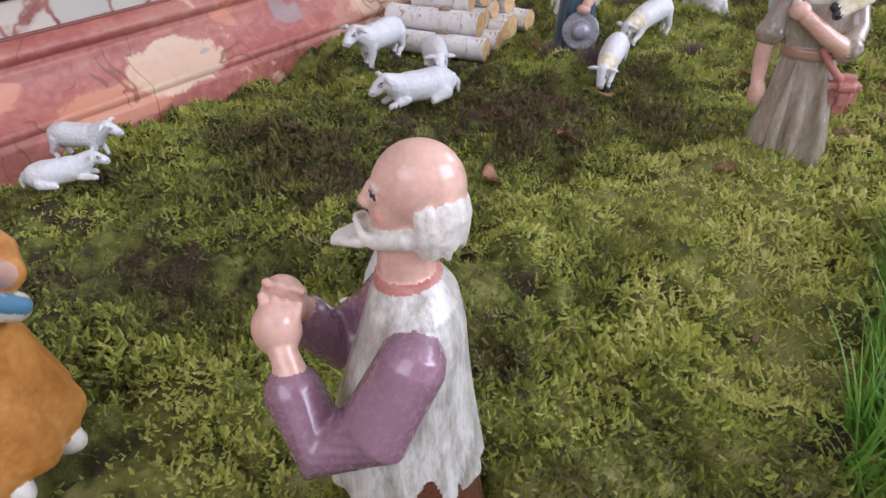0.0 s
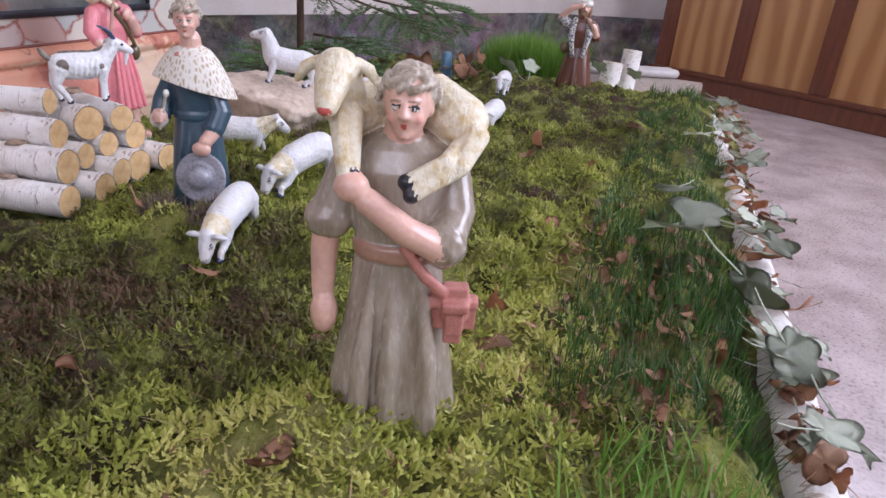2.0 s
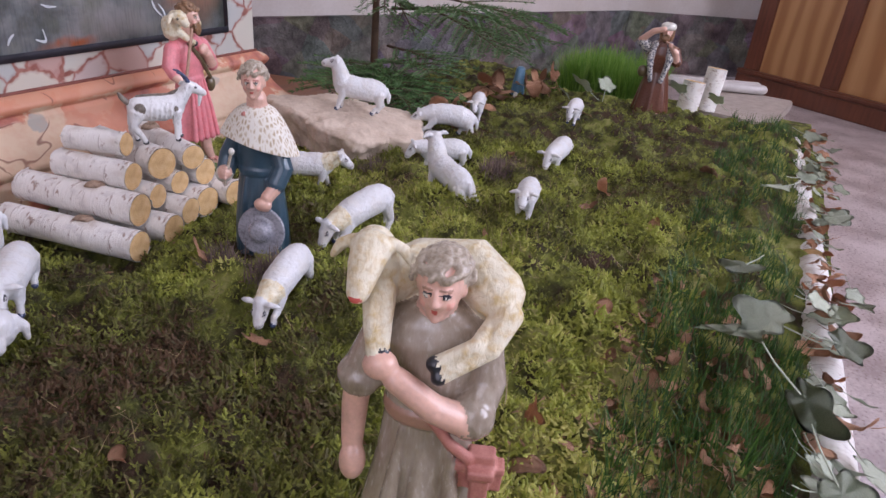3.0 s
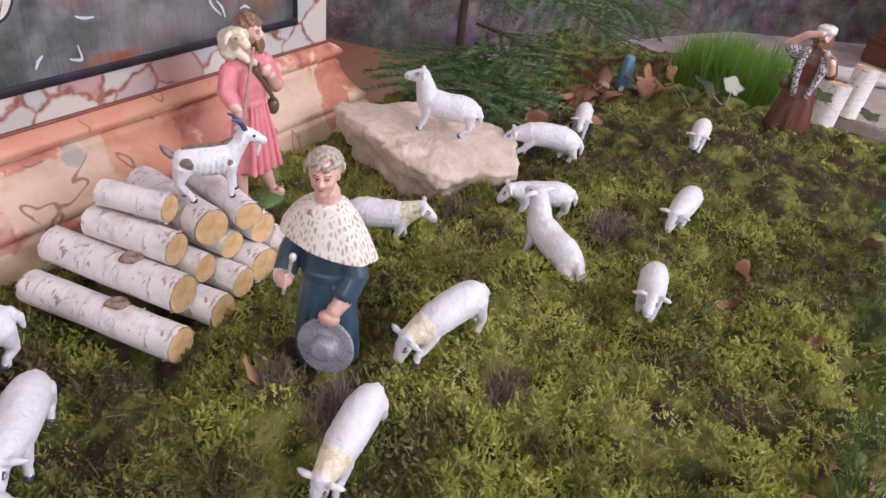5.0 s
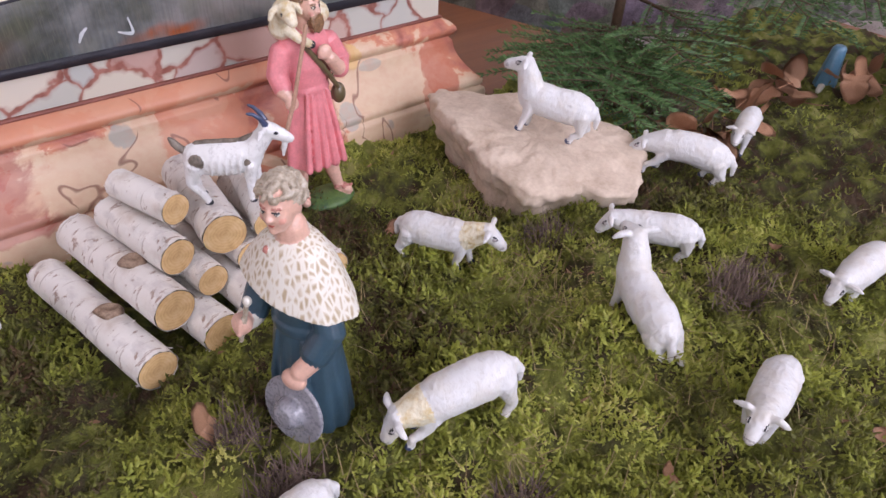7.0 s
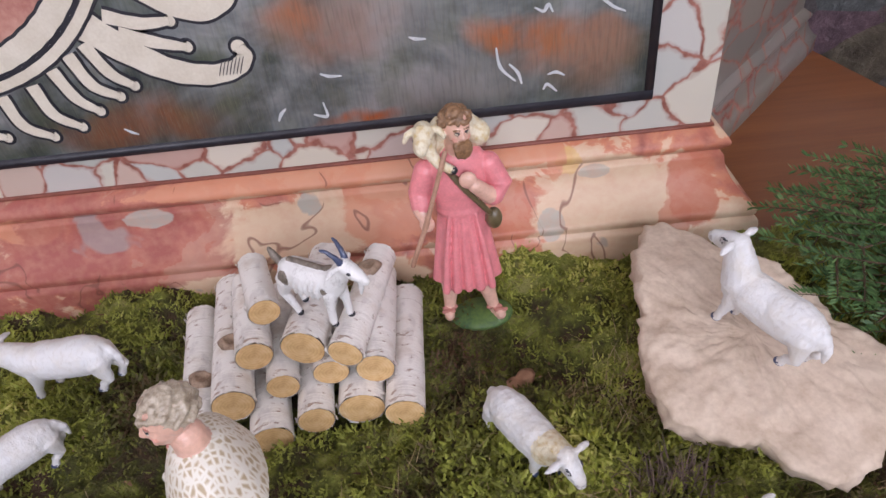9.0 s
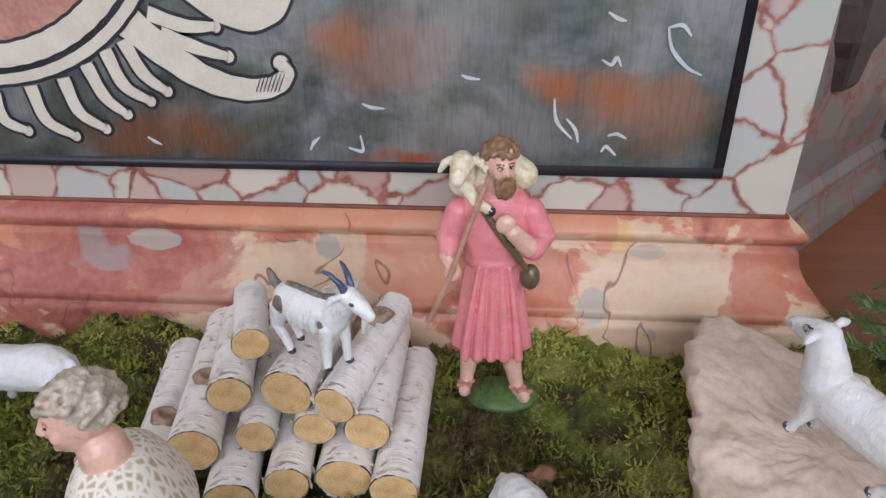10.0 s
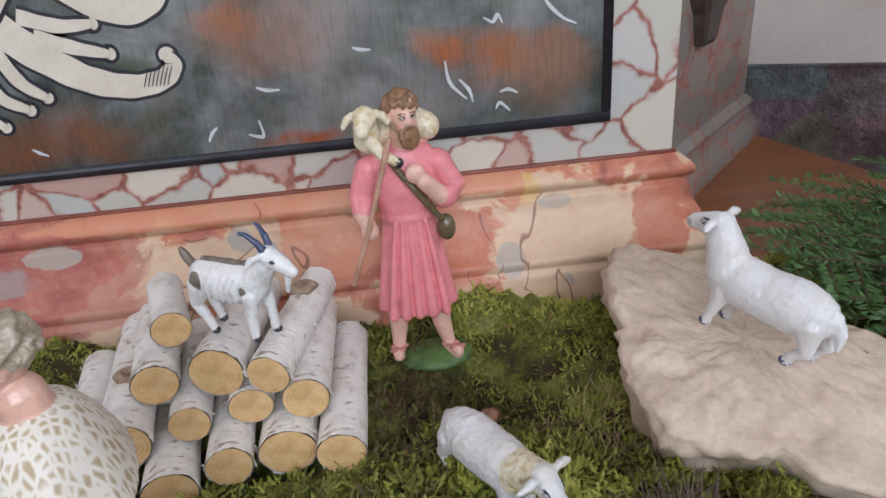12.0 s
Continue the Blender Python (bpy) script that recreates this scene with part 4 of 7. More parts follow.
def grey_figure():
    bm = bmesh.new()

    def lift(z):
        return z * 1.3 if z < 0.11 else 0.143 + (z - 0.11) * 0.97

    stack(bm, [(-0.01, -0.002, 0, 0.046, 0.036), (0.02, -0.002, 0, 0.043, 0.034), (0.05, -0.001, 0, 0.037, 0.030), (0.08, 0, 0, 0.03, 0.0245), (0.108, 0, 0, 0.026, 0.02), (0.114, 0, 0, 0.026, 0.02),
               (0.14, 0, 0, 0.031, 0.021), (0.16, 0, 0, 0.034, 0.02), (0.172, 0, 0.002, 0.028, 0.017), (0.18, 0, 0.002, 0.014, 0.012)], 0, 96, 5, 0.07, 0.0, 0.14)
    stack(bm, [(0.106, 0, -0.001, 0.0262, 0.021), (0.108, 0, -0.001, 0.0275, 0.022), (0.113, 0, -0.001, 0.0275, 0.022), (0.115, 0, -0.001, 0.0262, 0.021)], 3, 32)
    limb(bm, [(0, 0, 0.172, 0.0115), (0.0, -0.004, 0.19, 0.0105)], 1)
    hc, s, yaw = (0.002, -0.010, 0.1985), 0.0203, -0.12
    head(bm, hc, s, 1, 2, yaw)
    limb(bm, [(-0.029, 0.0, 0.160, 0.0115), (-0.037, -0.002, 0.14, 0.0118), (-0.040, -0.003, 0.13, 0.0124)], 0)
    limb(bm, [(-0.042, -0.004, 0.128, 0.0088), (-0.044, -0.006, 0.105, 0.0082), (-0.044, -0.012, 0.086, 0.0068)], 1)
    blob(bm, (-0.043, -0.015, 0.078), (0.0085, 0.009, 0.011), 1)
    limb(bm, [(0.028, 0.0, 0.160, 0.0115), (0.032, -0.008, 0.136, 0.0125), (0.027, -0.020, 0.121, 0.0120)], 0, 20)
    limb(bm, [(0.026, -0.026, 0.118, 0.0095), (0.004, -0.033, 0.132, 0.0085), (-0.018, -0.032, 0.149, 0.0075)], 1)
    blob(bm, (-0.026, -0.031, 0.156), (0.010, 0.008, 0.009), 1)
    small_lamb(bm, 4, 5, (-0.0365, -0.008, 0.216), [(-0.032, 0.002, 0.19, 0.0135), (-0.012, 0.024, 0.19, 0.017), (0.018, 0.024, 0.192, 0.019), (0.034, 0.006, 0.186, 0.0165)],
               [(-0.028, -0.010, 0.192), (-0.027, -0.022, 0.178), (-0.026, -0.028, 0.163)], [(0.036, -0.004, 0.178), (0.024, -0.024, 0.17), (0.003, -0.030, 0.160)], -0.15, 1.12, 0.016)
    blob(bm, (-0.0398, -0.0325, 0.1975), (0.0042, 0.003, 0.003), 7, seg=8)
    limb(bm, [(-0.033, -0.012, 0.19, 0.008), (-0.032, -0.026, 0.176, 0.005), (-0.03, -0.03, 0.163, 0.0045)], 4, 8)
    limb(bm, [(0.04, -0.006, 0.182, 0.009), (0.032, -0.022, 0.168, 0.006), (0.008, -0.032, 0.154, 0.0045)], 4, 8)
    blob(bm, (0.006, -0.0325, 0.153), (0.005, 0.005, 0.005), 5, seg=8)
    box(bm, 0.022, -0.029, 0.066, 0.049, -0.008, 0.096, 6, 0.008)
    box(bm, 0.0215, -0.031, 0.080, 0.0495, -0.008, 0.097, 6, 0.006)
    # rolled sleeve hems and two deep folds of the skirt
    for a, b in (((-0.041, -0.003, 0.128), (-0.0415, -0.0035, 0.1245)), ((0.0265, -0.0205, 0.121), (0.0245, -0.0235, 0.1195))):
        limb(bm, [(*a, 0.0148), (*b, 0.0146)], 0, 18)
    for x, w in ((-0.022, 0.008), (-0.002, 0.0095), (0.024, 0.009)):
        limb(bm, [(x * 0.6, -0.019, 0.103, 0.002), (x * 0.85, -0.028, 0.06, w * 0.8), (x, -0.034, -0.006, w)], 0, 10)
    limb(bm, [(0.004, -0.027, 0.118, 0.0032), (0.016, -0.028, 0.104, 0.0034), (0.028, -0.024, 0.094, 0.0034)], 6, 8)
    eyes(bm, hc, s, yaw, 5, 7, 3, 8, 9)
    for v in bm.verts:
        v.co.z = lift(v.co.z)
    return fuse("grey_statuette", bm, [M_ROBE_GREY, M_SKIN, M_HAIR_BLOND, M_BELT, M_WOOL_CREAM, M_BLACK, M_BAG, M_LIP, M_WHITE_CUFF, M_CHEEK], 0.00115, 2)


def blue_figure():
    bm = bmesh.new()
    stack(bm, [(-0.012, 0, 0, 0.037, 0.031), (0.03, 0, 0, 0.035, 0.029), (0.07, 0, 0, 0.031, 0.026), (0.1, 0, 0, 0.027, 0.021), (0.106, 0, 0, 0.027, 0.021), (0.14, 0, 0, 0.030, 0.021), (0.162, 0, 0.001, 0.027, 0.018), (0.180, 0, 0.001, 0.012, 0.011)], 0, 72, 10, 0.04, 0, 0.1)
    stack(bm, [(0.096, 0, 0, 0.0272, 0.0215), (0.099, 0, 0, 0.0285, 0.023), (0.105, 0, 0, 0.0285, 0.023), (0.108, 0, 0, 0.0272, 0.0215)], 0, 32)
    # fleece cape, longer over the left shoulder
    out = []
    for k in range(9):
        u = k / 8
        ring = []
        for i in range(40):
            a = 2 * math.pi * i / 40
            w = 0.5 + 0.5 * math.cos(a - 0.35)
            ex = 0.013 + 0.038 * u ** 0.7 + 0.0022 * math.sin(7 * a) * u
            ey = 0.012 + 0.024 * u ** 0.7
            ring.append((ex * math.cos(a), 0.001 + ey * math.sin(a), 0.186 - (0.036 + 0.028 * w) * u ** 1.25))
        out.append(ring)
    rings(bm, out, 3)
    limb(bm, [(0, 0, 0.176, 0.0135), (0, -0.002, 0.196, 0.0122)], 1)
    hc, s, yaw = (-0.001, -0.007, 0.2155), 0.0218, 0.24
    head(bm, hc, s, 1, 2, yaw)
    blob(bm, (-0.010, -0.019, 0.177), (0.0032, 0.003, 0.0032), 6, seg=8)
    limb(bm, [(-0.028, -0.003, 0.140, 0.0122), (-0.038, -0.007, 0.118, 0.0125), (-0.040, -0.016, 0.098, 0.0122)], 0)
    limb(bm, [(-0.040, -0.018, 0.097, 0.0115), (-0.039, -0.025, 0.096, 0.0105)], 5)
    limb(bm, [(-0.039, -0.025, 0.098, 0.0075), (-0.034, -0.034, 0.102, 0.007)], 1)
    blob(bm, (-0.031, -0.037, 0.105), (0.0092, 0.008, 0.0095), 1)
    for j in range(4):
        limb(bm, [(-0.036, -0.041 + 0.001 * j, 0.099 + 0.0042 * j, 0.0022), (-0.027, -0.0445 + 0.001 * j, 0.1 + 0.0042 * j, 0.0022)], 1, 6)
    limb(bm, [(-0.030, -0.042, 0.090, 0.0022), (-0.022, -0.036, 0.130, 0.0022)], 2, 8)
    blob(bm, (-0.021, -0.036, 0.133), (0.0042, 0.004, 0.005), 5, seg=8)
    limb(bm, [(0.028, -0.004, 0.126, 0.0120), (0.034, -0.007, 0.108, 0.0135), (0.028, -0.019, 0.088, 0.0125)], 0)
    for x, w in ((-0.016, 0.0045), (-0.004, 0.005), (0.008, 0.0045), (0.022, 0.005)):
        limb(bm, [(x * 0.7, -0.0195, 0.094, 0.0022), (x * 0.9, -0.026, 0.055, w * 0.8), (x, -0.0305, -0.008, w)], 0, 8)
    limb(bm, [(0.030, -0.02, 0.088, 0.009), (0.020, -0.031, 0.074, 0.0085)], 1)
    blob(bm, (0.016, -0.034, 0.066), (0.012, 0.008, 0.009), 1)
    t = Matrix.Translation((0.014, -0.036, 0.030)) @ Matrix.Rotation(radians(78), 4, "X")
    hat = [(0.001, 0.0), (0.031, 0.0), (0.0325, 0.002), (0.031, 0.004), (0.020, 0.0035), (0.015, 0.005), (0.0135, 0.012), (0.009, 0.016), (0.001, 0.017)]
    rings(bm, [[t @ Vector((r * math.cos(a), r * math.sin(a), h)) for a in (2 * math.pi * i / 36 for i in range(36))] for r, h in hat], 4)
    eyes(bm, hc, s, yaw, 7, 8, 6, 5, 9)
    return fuse("blue_statuette", bm, [M_ROBE_BLUE, M_SKIN, M_HAIR_BLOND, M_FLEECE, M_HAT, M_WHITE_CUFF, M_BAG, M_BLACK, M_LIP, M_CHEEK], 0.00115, 2)


def pink_figure():
    bm = bmesh.new()
    blob(bm, (0.012, -0.004, 0.0), (0.038, 0.027, 0.010), 4)
    stack(bm, [(0.060, 0, 0, 0.0365, 0.027), (0.064, 0, 0, 0.037, 0.027), (0.10, 0, 0, 0.032, 0.024), (0.14, 0, 0, 0.0265, 0.020), (0.157, 0, 0, 0.024, 0.0175), (0.162, 0, 0, 0.025, 0.0185),
               (0.185, 0, 0, 0.031, 0.02), (0.208, 0, 0.002, 0.033, 0.018), (0.220, 0, 0.003, 0.026, 0.016), (0.227, 0, 0.003, 0.012, 0.011)], 0, 96, 6, 0.06, 0.06, 0.17)
    for x, y, fx, fy in ((-0.022, 0.004, -0.026, -0.012), (0.020, -0.004, 0.034, -0.020)):
        limb(bm, [(x, y, 0.068, 0.0105), (x + 0.001, y, 0.04, 0.0095), ((x + fx) / 2, (y + fy) / 2 + 0.004, 0.014, 0.0065)], 1)
        limb(bm, [((x + fx) / 2, (y + fy) / 2 + 0.006, 0.012, 0.0065), (fx, fy, 0.0095, 0.006)], 1, 10)
        limb(bm, [((x + fx) / 2 - 0.0075, (y + fy) / 2, 0.0165, 0.0024), ((x + fx) / 2 + 0.0075, (y + fy) / 2, 0.0165, 0.0024)], 5, 6)
        limb(bm, [(fx - 0.0065, fy + 0.003, 0.0150, 0.0024), (fx + 0.0065, fy + 0.003, 0.0150, 0.0024)], 5, 6)
    for x, w in ((-0.026, 0.0045), (-0.014, 0.0055), (-0.001, 0.005), (0.012, 0.006), (0.025, 0.0045)):
        limb(bm, [(x * 0.55, -0.0175, 0.155, 0.0018), (x * 0.8, -0.0225, 0.11, w * 0.75), (x, -0.027, 0.063, w)], 0, 8)
    stack(bm, [(0.153, 0, 0, 0.0246, 0.0184), (0.156, 0, 0, 0.0262, 0.0198), (0.159, 0, 0, 0.0262, 0.0198), (0.162, 0, 0, 0.0252, 0.0188)], 0, 32)
    hc, s, yaw = (0.003, -0.006, 0.2505), 0.0200, 0.3
    limb(bm, [(0, 0, 0.215, 0.011), (0.001, -0.003, 0.235, 0.010)], 1)
    head(bm, hc, s, 1, 2, yaw, 3)
    limb(bm, [(-0.031, 0.0, 0.206, 0.0122), (-0.040, -0.002, 0.180, 0.0125), (-0.040, -0.012, 0.168, 0.011)], 0)
    limb(bm, [(-0.042, -0.013, 0.168, 0.0085), (-0.038, -0.020, 0.160, 0.007)], 1)
    blob(bm, (-0.037, -0.022, 0.154), (0.008, 0.007, 0.009), 1)
    limb(bm, [(0.031, 0.0, 0.206, 0.0122), (0.042, -0.004, 0.180, 0.0135), (0.032, -0.018, 0.176, 0.0115)], 0)
    limb(bm, [(0.030, -0.020, 0.178, 0.009), (0.014, -0.027, 0.197, 0.0075)], 1)
    blob(bm, (0.008, -0.027, 0.204), (0.009, 0.006, 0.009), 1)
    small_lamb(bm, 6, 8, (-0.029, -0.016, 0.255), [(-0.028, 0.0, 0.230, 0.013), (-0.010, 0.018, 0.236, 0.016), (0.014, 0.018, 0.238, 0.016), (0.025, 0.004, 0.236, 0.013)],
               [(-0.026, -0.010, 0.232), (-0.018, -0.020, 0.222), (-0.005, -0.022, 0.214)], None)
    limb(bm, [(-0.011, -0.024, 0.236, 0.0026), (-0.037, -0.028, 0.160, 0.0026), (-0.058, -0.026, 0.105, 0.003)], 7, 8)
    limb(bm, [(-0.012, -0.017, 0.214, 0.0032), (0.006, -0.022, 0.188, 0.0032), (0.028, -0.018, 0.156, 0.0032)], 9, 8)
    blob(bm, (0.033, -0.012, 0.144), (0.009, 0.008, 0.013), 9)
    eyes(bm, hc, s, yaw, 8, None, 2, 6, 10)
    return fuse("pink_statuette", bm, [M_ROBE_PINK, M_SKIN, M_HAIR_BROWN, M_HAIR_BROWN, M_BASE_GREEN, M_BAG, M_WOOL_CREAM, M_STAFF, M_BLACK, M_STRAP, M_CHEEK], 0.00115, 2)


def brown_figure():
    bm = bmesh.new()
    stack(bm, [(-0.004, 0, 0, 0.042, 0.036), (0.01, 0, 0, 0.043, 0.036), (0.06, 0, 0, 0.034, 0.028), (0.1, 0, 0, 0.026, 0.021), (0.14, 0, 0, 0.031, 0.022), (0.158, 0, 0, 0.03, 0.019), (0.172, 0, 0, 0.014, 0.012)], 0, 60, 8, 0.05, 0, 0.1)
    hc, s = (0.004, -0.004, 0.193), 0.018
    head(bm, hc, s, 1, 2, 0.0, 2, long_hair=True)
    stack(bm, [(0.198, 0.004, -0.002, 0.0168, 0.018), (0.203, 0.004, -0.002, 0.0178, 0.019), (0.209, 0.004, -0.001, 0.0165, 0.0175), (0.213, 0.004, 0, 0.008, 0.009)], 4, 24)
    limb(bm, [(-0.030, 0, 0.15, 0.013), (-0.05, -0.006, 0.165, 0.012)], 3)
    limb(bm, [(-0.052, -0.008, 0.168, 0.008), (-0.026, -0.018, 0.192, 0.0075), (-0.004, -0.022, 0.199, 0.006)], 1)
    limb(bm, [(0.030, 0, 0.15, 0.013), (0.040, -0.008, 0.125, 0.012)], 0)
    limb(bm, [(0.040, -0.009, 0.122, 0.008), (0.032, -0.022, 0.150, 0.0075), (0.018, -0.027, 0.165, 0.006)], 1)
    limb(bm, [(0.006, -0.022, 0.172, 0.0022), (0.034, -0.034, 0.162, 0.0022)], 5, 8)
    for k in (-1, 1):
        limb(bm, [(0.016 * k, -0.010, 0.164, 0.008), (0.022 * k, -0.022, 0.13, 0.008), (0.012 * k, -0.028, 0.08, 0.005)], 3, 10)
    blob(bm, (-0.034, -0.014, 0.098), (0.012, 0.010, 0.014), 6)
    for k in (-1, 1):
        blob(bm, (0.018 * k, -0.026, 0.0), (0.009, 0.014, 0.007), 1)
    return fuse("brown_statuette", bm, [M_ROBE_BROWN, M_SKIN, M_HAIR_BROWN, M_SHAWL, M_WHITE_CUFF, M_STAFF, M_STRAP], 0.0014, 2)


def bald_figure():
    bm = bmesh.new()
    stack(bm, [(-0.01, 0, 0, 0.045, 0.04), (0.03, 0, 0, 0.040, 0.034), (0.07, 0, 0, 0.034, 0.029)], 5, 48)
    stack(bm, [(0.05, 0, -0.006, 0.037, 0.042), (0.075, 0, -0.006, 0.035, 0.039), (0.10, 0, -0.004, 0.033, 0.034), (0.125, 0, -0.001, 0.032, 0.029), (0.145, 0, 0.002, 0.033, 0.025), (0.162, 0, 0.003, 0.028, 0.021), (0.174, 0, 0.002, 0.016, 0.015)], 0, 60, 11, 0.03, 0.05, 0.14)
    stack(bm, [(0.170, 0, 0.001, 0.0165, 0.0155), (0.173, 0, 0.001, 0.017, 0.016), (0.176, 0, 0.001, 0.0155, 0.0145)], 6, 24)
    limb(bm, [(0, 0, 0.168, 0.0135), (0, 0.001, 0.194, 0.0125)], 1)
    hc, s = (0, 0.006, 0.2135), 0.0252
    head(bm, hc, s, 1, 2, 0.0, None, True, nod=-0.1)
    rb = random.Random(9)
    for i in range(26):
        x, u = rb.uniform(-0.0085, 0.0085), rb.uniform(0, 1)
        limb(bm, [(x * 1.2, -0.008 - 0.004 * u, 0.199 - 0.006 * u, 0.0028), (x, -0.019, 0.1955 - 0.004 * u, 0.003), (x * 0.5, -0.027 - 0.004 * u, 0.1945 - 0.003 * u, 0.0016)], 2, 6)
    for k in (-1, 1):
        limb(bm, [(0.009 * k, -0.012, 0.1965, 0.0040), (0.0145 * k, 0.002, 0.2, 0.0048)], 2, 8)
        limb(bm, [(0.001 * k, -0.0195, 0.2035, 0.0018), (0.008 * k, -0.017, 0.2, 0.0022)], 2, 6)
        limb(bm, [(0.032 * k, 0.002, 0.150, 0.0155), (0.040 * k, -0.016, 0.118, 0.018), (0.036 * k, -0.042, 0.104, 0.017), (0.024 * k, -0.054, 0.130, 0.0135)], 3, 18)
        limb(bm, [(0.023 * k, -0.053, 0.136, 0.0075), (0.016 * k, -0.057, 0.147, 0.0065)], 1)
        blob(bm, (0.010 * k, -0.059, 0.153), (0.0105, 0.0115, 0.014), 1)
        for j in range(4):
            limb(bm, [(0.010 * k, -0.062 + 0.004 * j, 0.158, 0.0028), (0.005 * k, -0.064 + 0.005 * j, 0.168 - 0.002 * j, 0.0025)], 1, 6)
    eyes(bm, hc, s, 0.0, 4, 8, 2, 7, 9, nod=-0.1)
    return fuse("bald_statuette", bm, [M_VEST, M_SKIN, M_HAIR_WHITE, M_ROBE_PURPLE, M_BLACK, M_ROBE_BROWN, M_BAG, M_WHITE_CUFF, M_LIP, M_CHEEK], 0.00115, 2)


def orange_figure():
    bm = bmesh.new()
    stack(bm, [(0.012, 0, 0, 0.056, 0.048), (0.02, 0, 0, 0.057, 0.049), (0.07, 0, 0, 0.046, 0.038), (0.12, 0, 0, 0.034, 0.028), (0.16, 0, 0, 0.033, 0.022), (0.18, 0, 0, 0.014, 0.012)], 0, 60, 8, 0.05, 0, 0.12)
    head(bm, (0, -0.004, 0.212), 0.022, 1, 2, 0.0, None, False, True)
    limb(bm, [(0, 0, 0.17, 0.011), (0, -0.002, 0.2, 0.010)], 1)
    for k in (-1, 1):
        limb(bm, [(0.034 * k, 0, 0.155, 0.014), (0.046 * k, -0.012, 0.125, 0.013), (0.03 * k, -0.036, 0.128, 0.011)], 3)
        limb(bm, [(0.028 * k, -0.038, 0.13, 0.008), (0.012 * k, -0.05, 0.145, 0.007)], 1)
        blob(bm, (0.02 * k, -0.03, 0.006), (0.011, 0.02, 0.010), 4)
    limb(bm, [(-0.03, -0.018, 0.16, 0.009), (0.0, -0.03, 0.13, 0.010), (0.03, -0.034, 0.105, 0.009)], 4)
    limb(bm, [(-0.03, -0.022, 0.162, 0.0065), (0.0, -0.036, 0.133, 0.0055), (0.03, -0.040, 0.107, 0.005)], 5)
    return fuse("orange_statuette", bm, [M_ROBE_ORANGE, M_SKIN, M_HAIR_BROWN, M_ROBE_ORANGE, M_WHITE_CUFF, M_BLUE_CLOTH], 0.0018, 2)


for fn, label, at, sunk in (
    (grey_figure, "glazed statuette in a taupe robe carrying a lamb on its shoulders", (-0.556, -0.860, 0.040, -0.93, -0.36, 1.0), 0),
    (blue_figure, "glazed dark blue robed statuette with fleece cape and grey hat", (-0.230, -0.452, 0.044, -0.95, -0.30, 0.97), 0),
    (pink_figure, "painted statuette in a pink robe with staff, bag and lamb", (-0.036, -0.140, 0.012, 0.05, -1.0, 1.03), 0),
    (brown_figure, "small statuette in a brown coat shading its eyes", (0.84, -0.757, 0.056, -0.99, -0.12, 1.0), 0),
    (bald_figure, "glazed bald bearded statuette with folded palms and purple sleeves", (-1.1235, -0.7935, 0.049, -0.62, 0.78, 1.0), 0),
    (orange_figure, "painted statuette in a long orange robe with striped shawl", (-1.252, -0.560, 0.062, 0.3, -0.95, 1.0), 0)):
    ob = new("statuette", fn())
    ob.matrix_world = facing(*at)
    tagged(ob, label, "statuette", "statuettes of the crib")


# ---- sheep ----
def trunk(bm, pts, mi=0, n=24):
    """A body through points (x, z, half width, half depth), rounded at both ends."""
    out = []
    last = len(pts) - 1
    for i, (x, z, w, h) in enumerate(pts):
        a, b = pts[max(i - 1, 0)], pts[min(i + 1, last)]
        d = Vector((b[0] - a[0], 0, b[1] - a[1])).normalized()
        up = Vector((-d.z, 0, d.x))
        p = Vector((x, 0, z))
        ends = [(0, 1.0)] if 0 < i < last else ([(-0.75, 0.35), (-0.45, 0.78), (0, 1.0)] if i == 0 else [(0, 1.0), (0.45, 0.78), (0.75, 0.35)])
        for o, f in ends:
            out.append([p + d * h * o + Vector((0, w * f * math.cos(t), 0)) + up * h * f * math.sin(t) for t in (2 * math.pi * k / n for k in range(n))])
    rings(bm, out, mi)


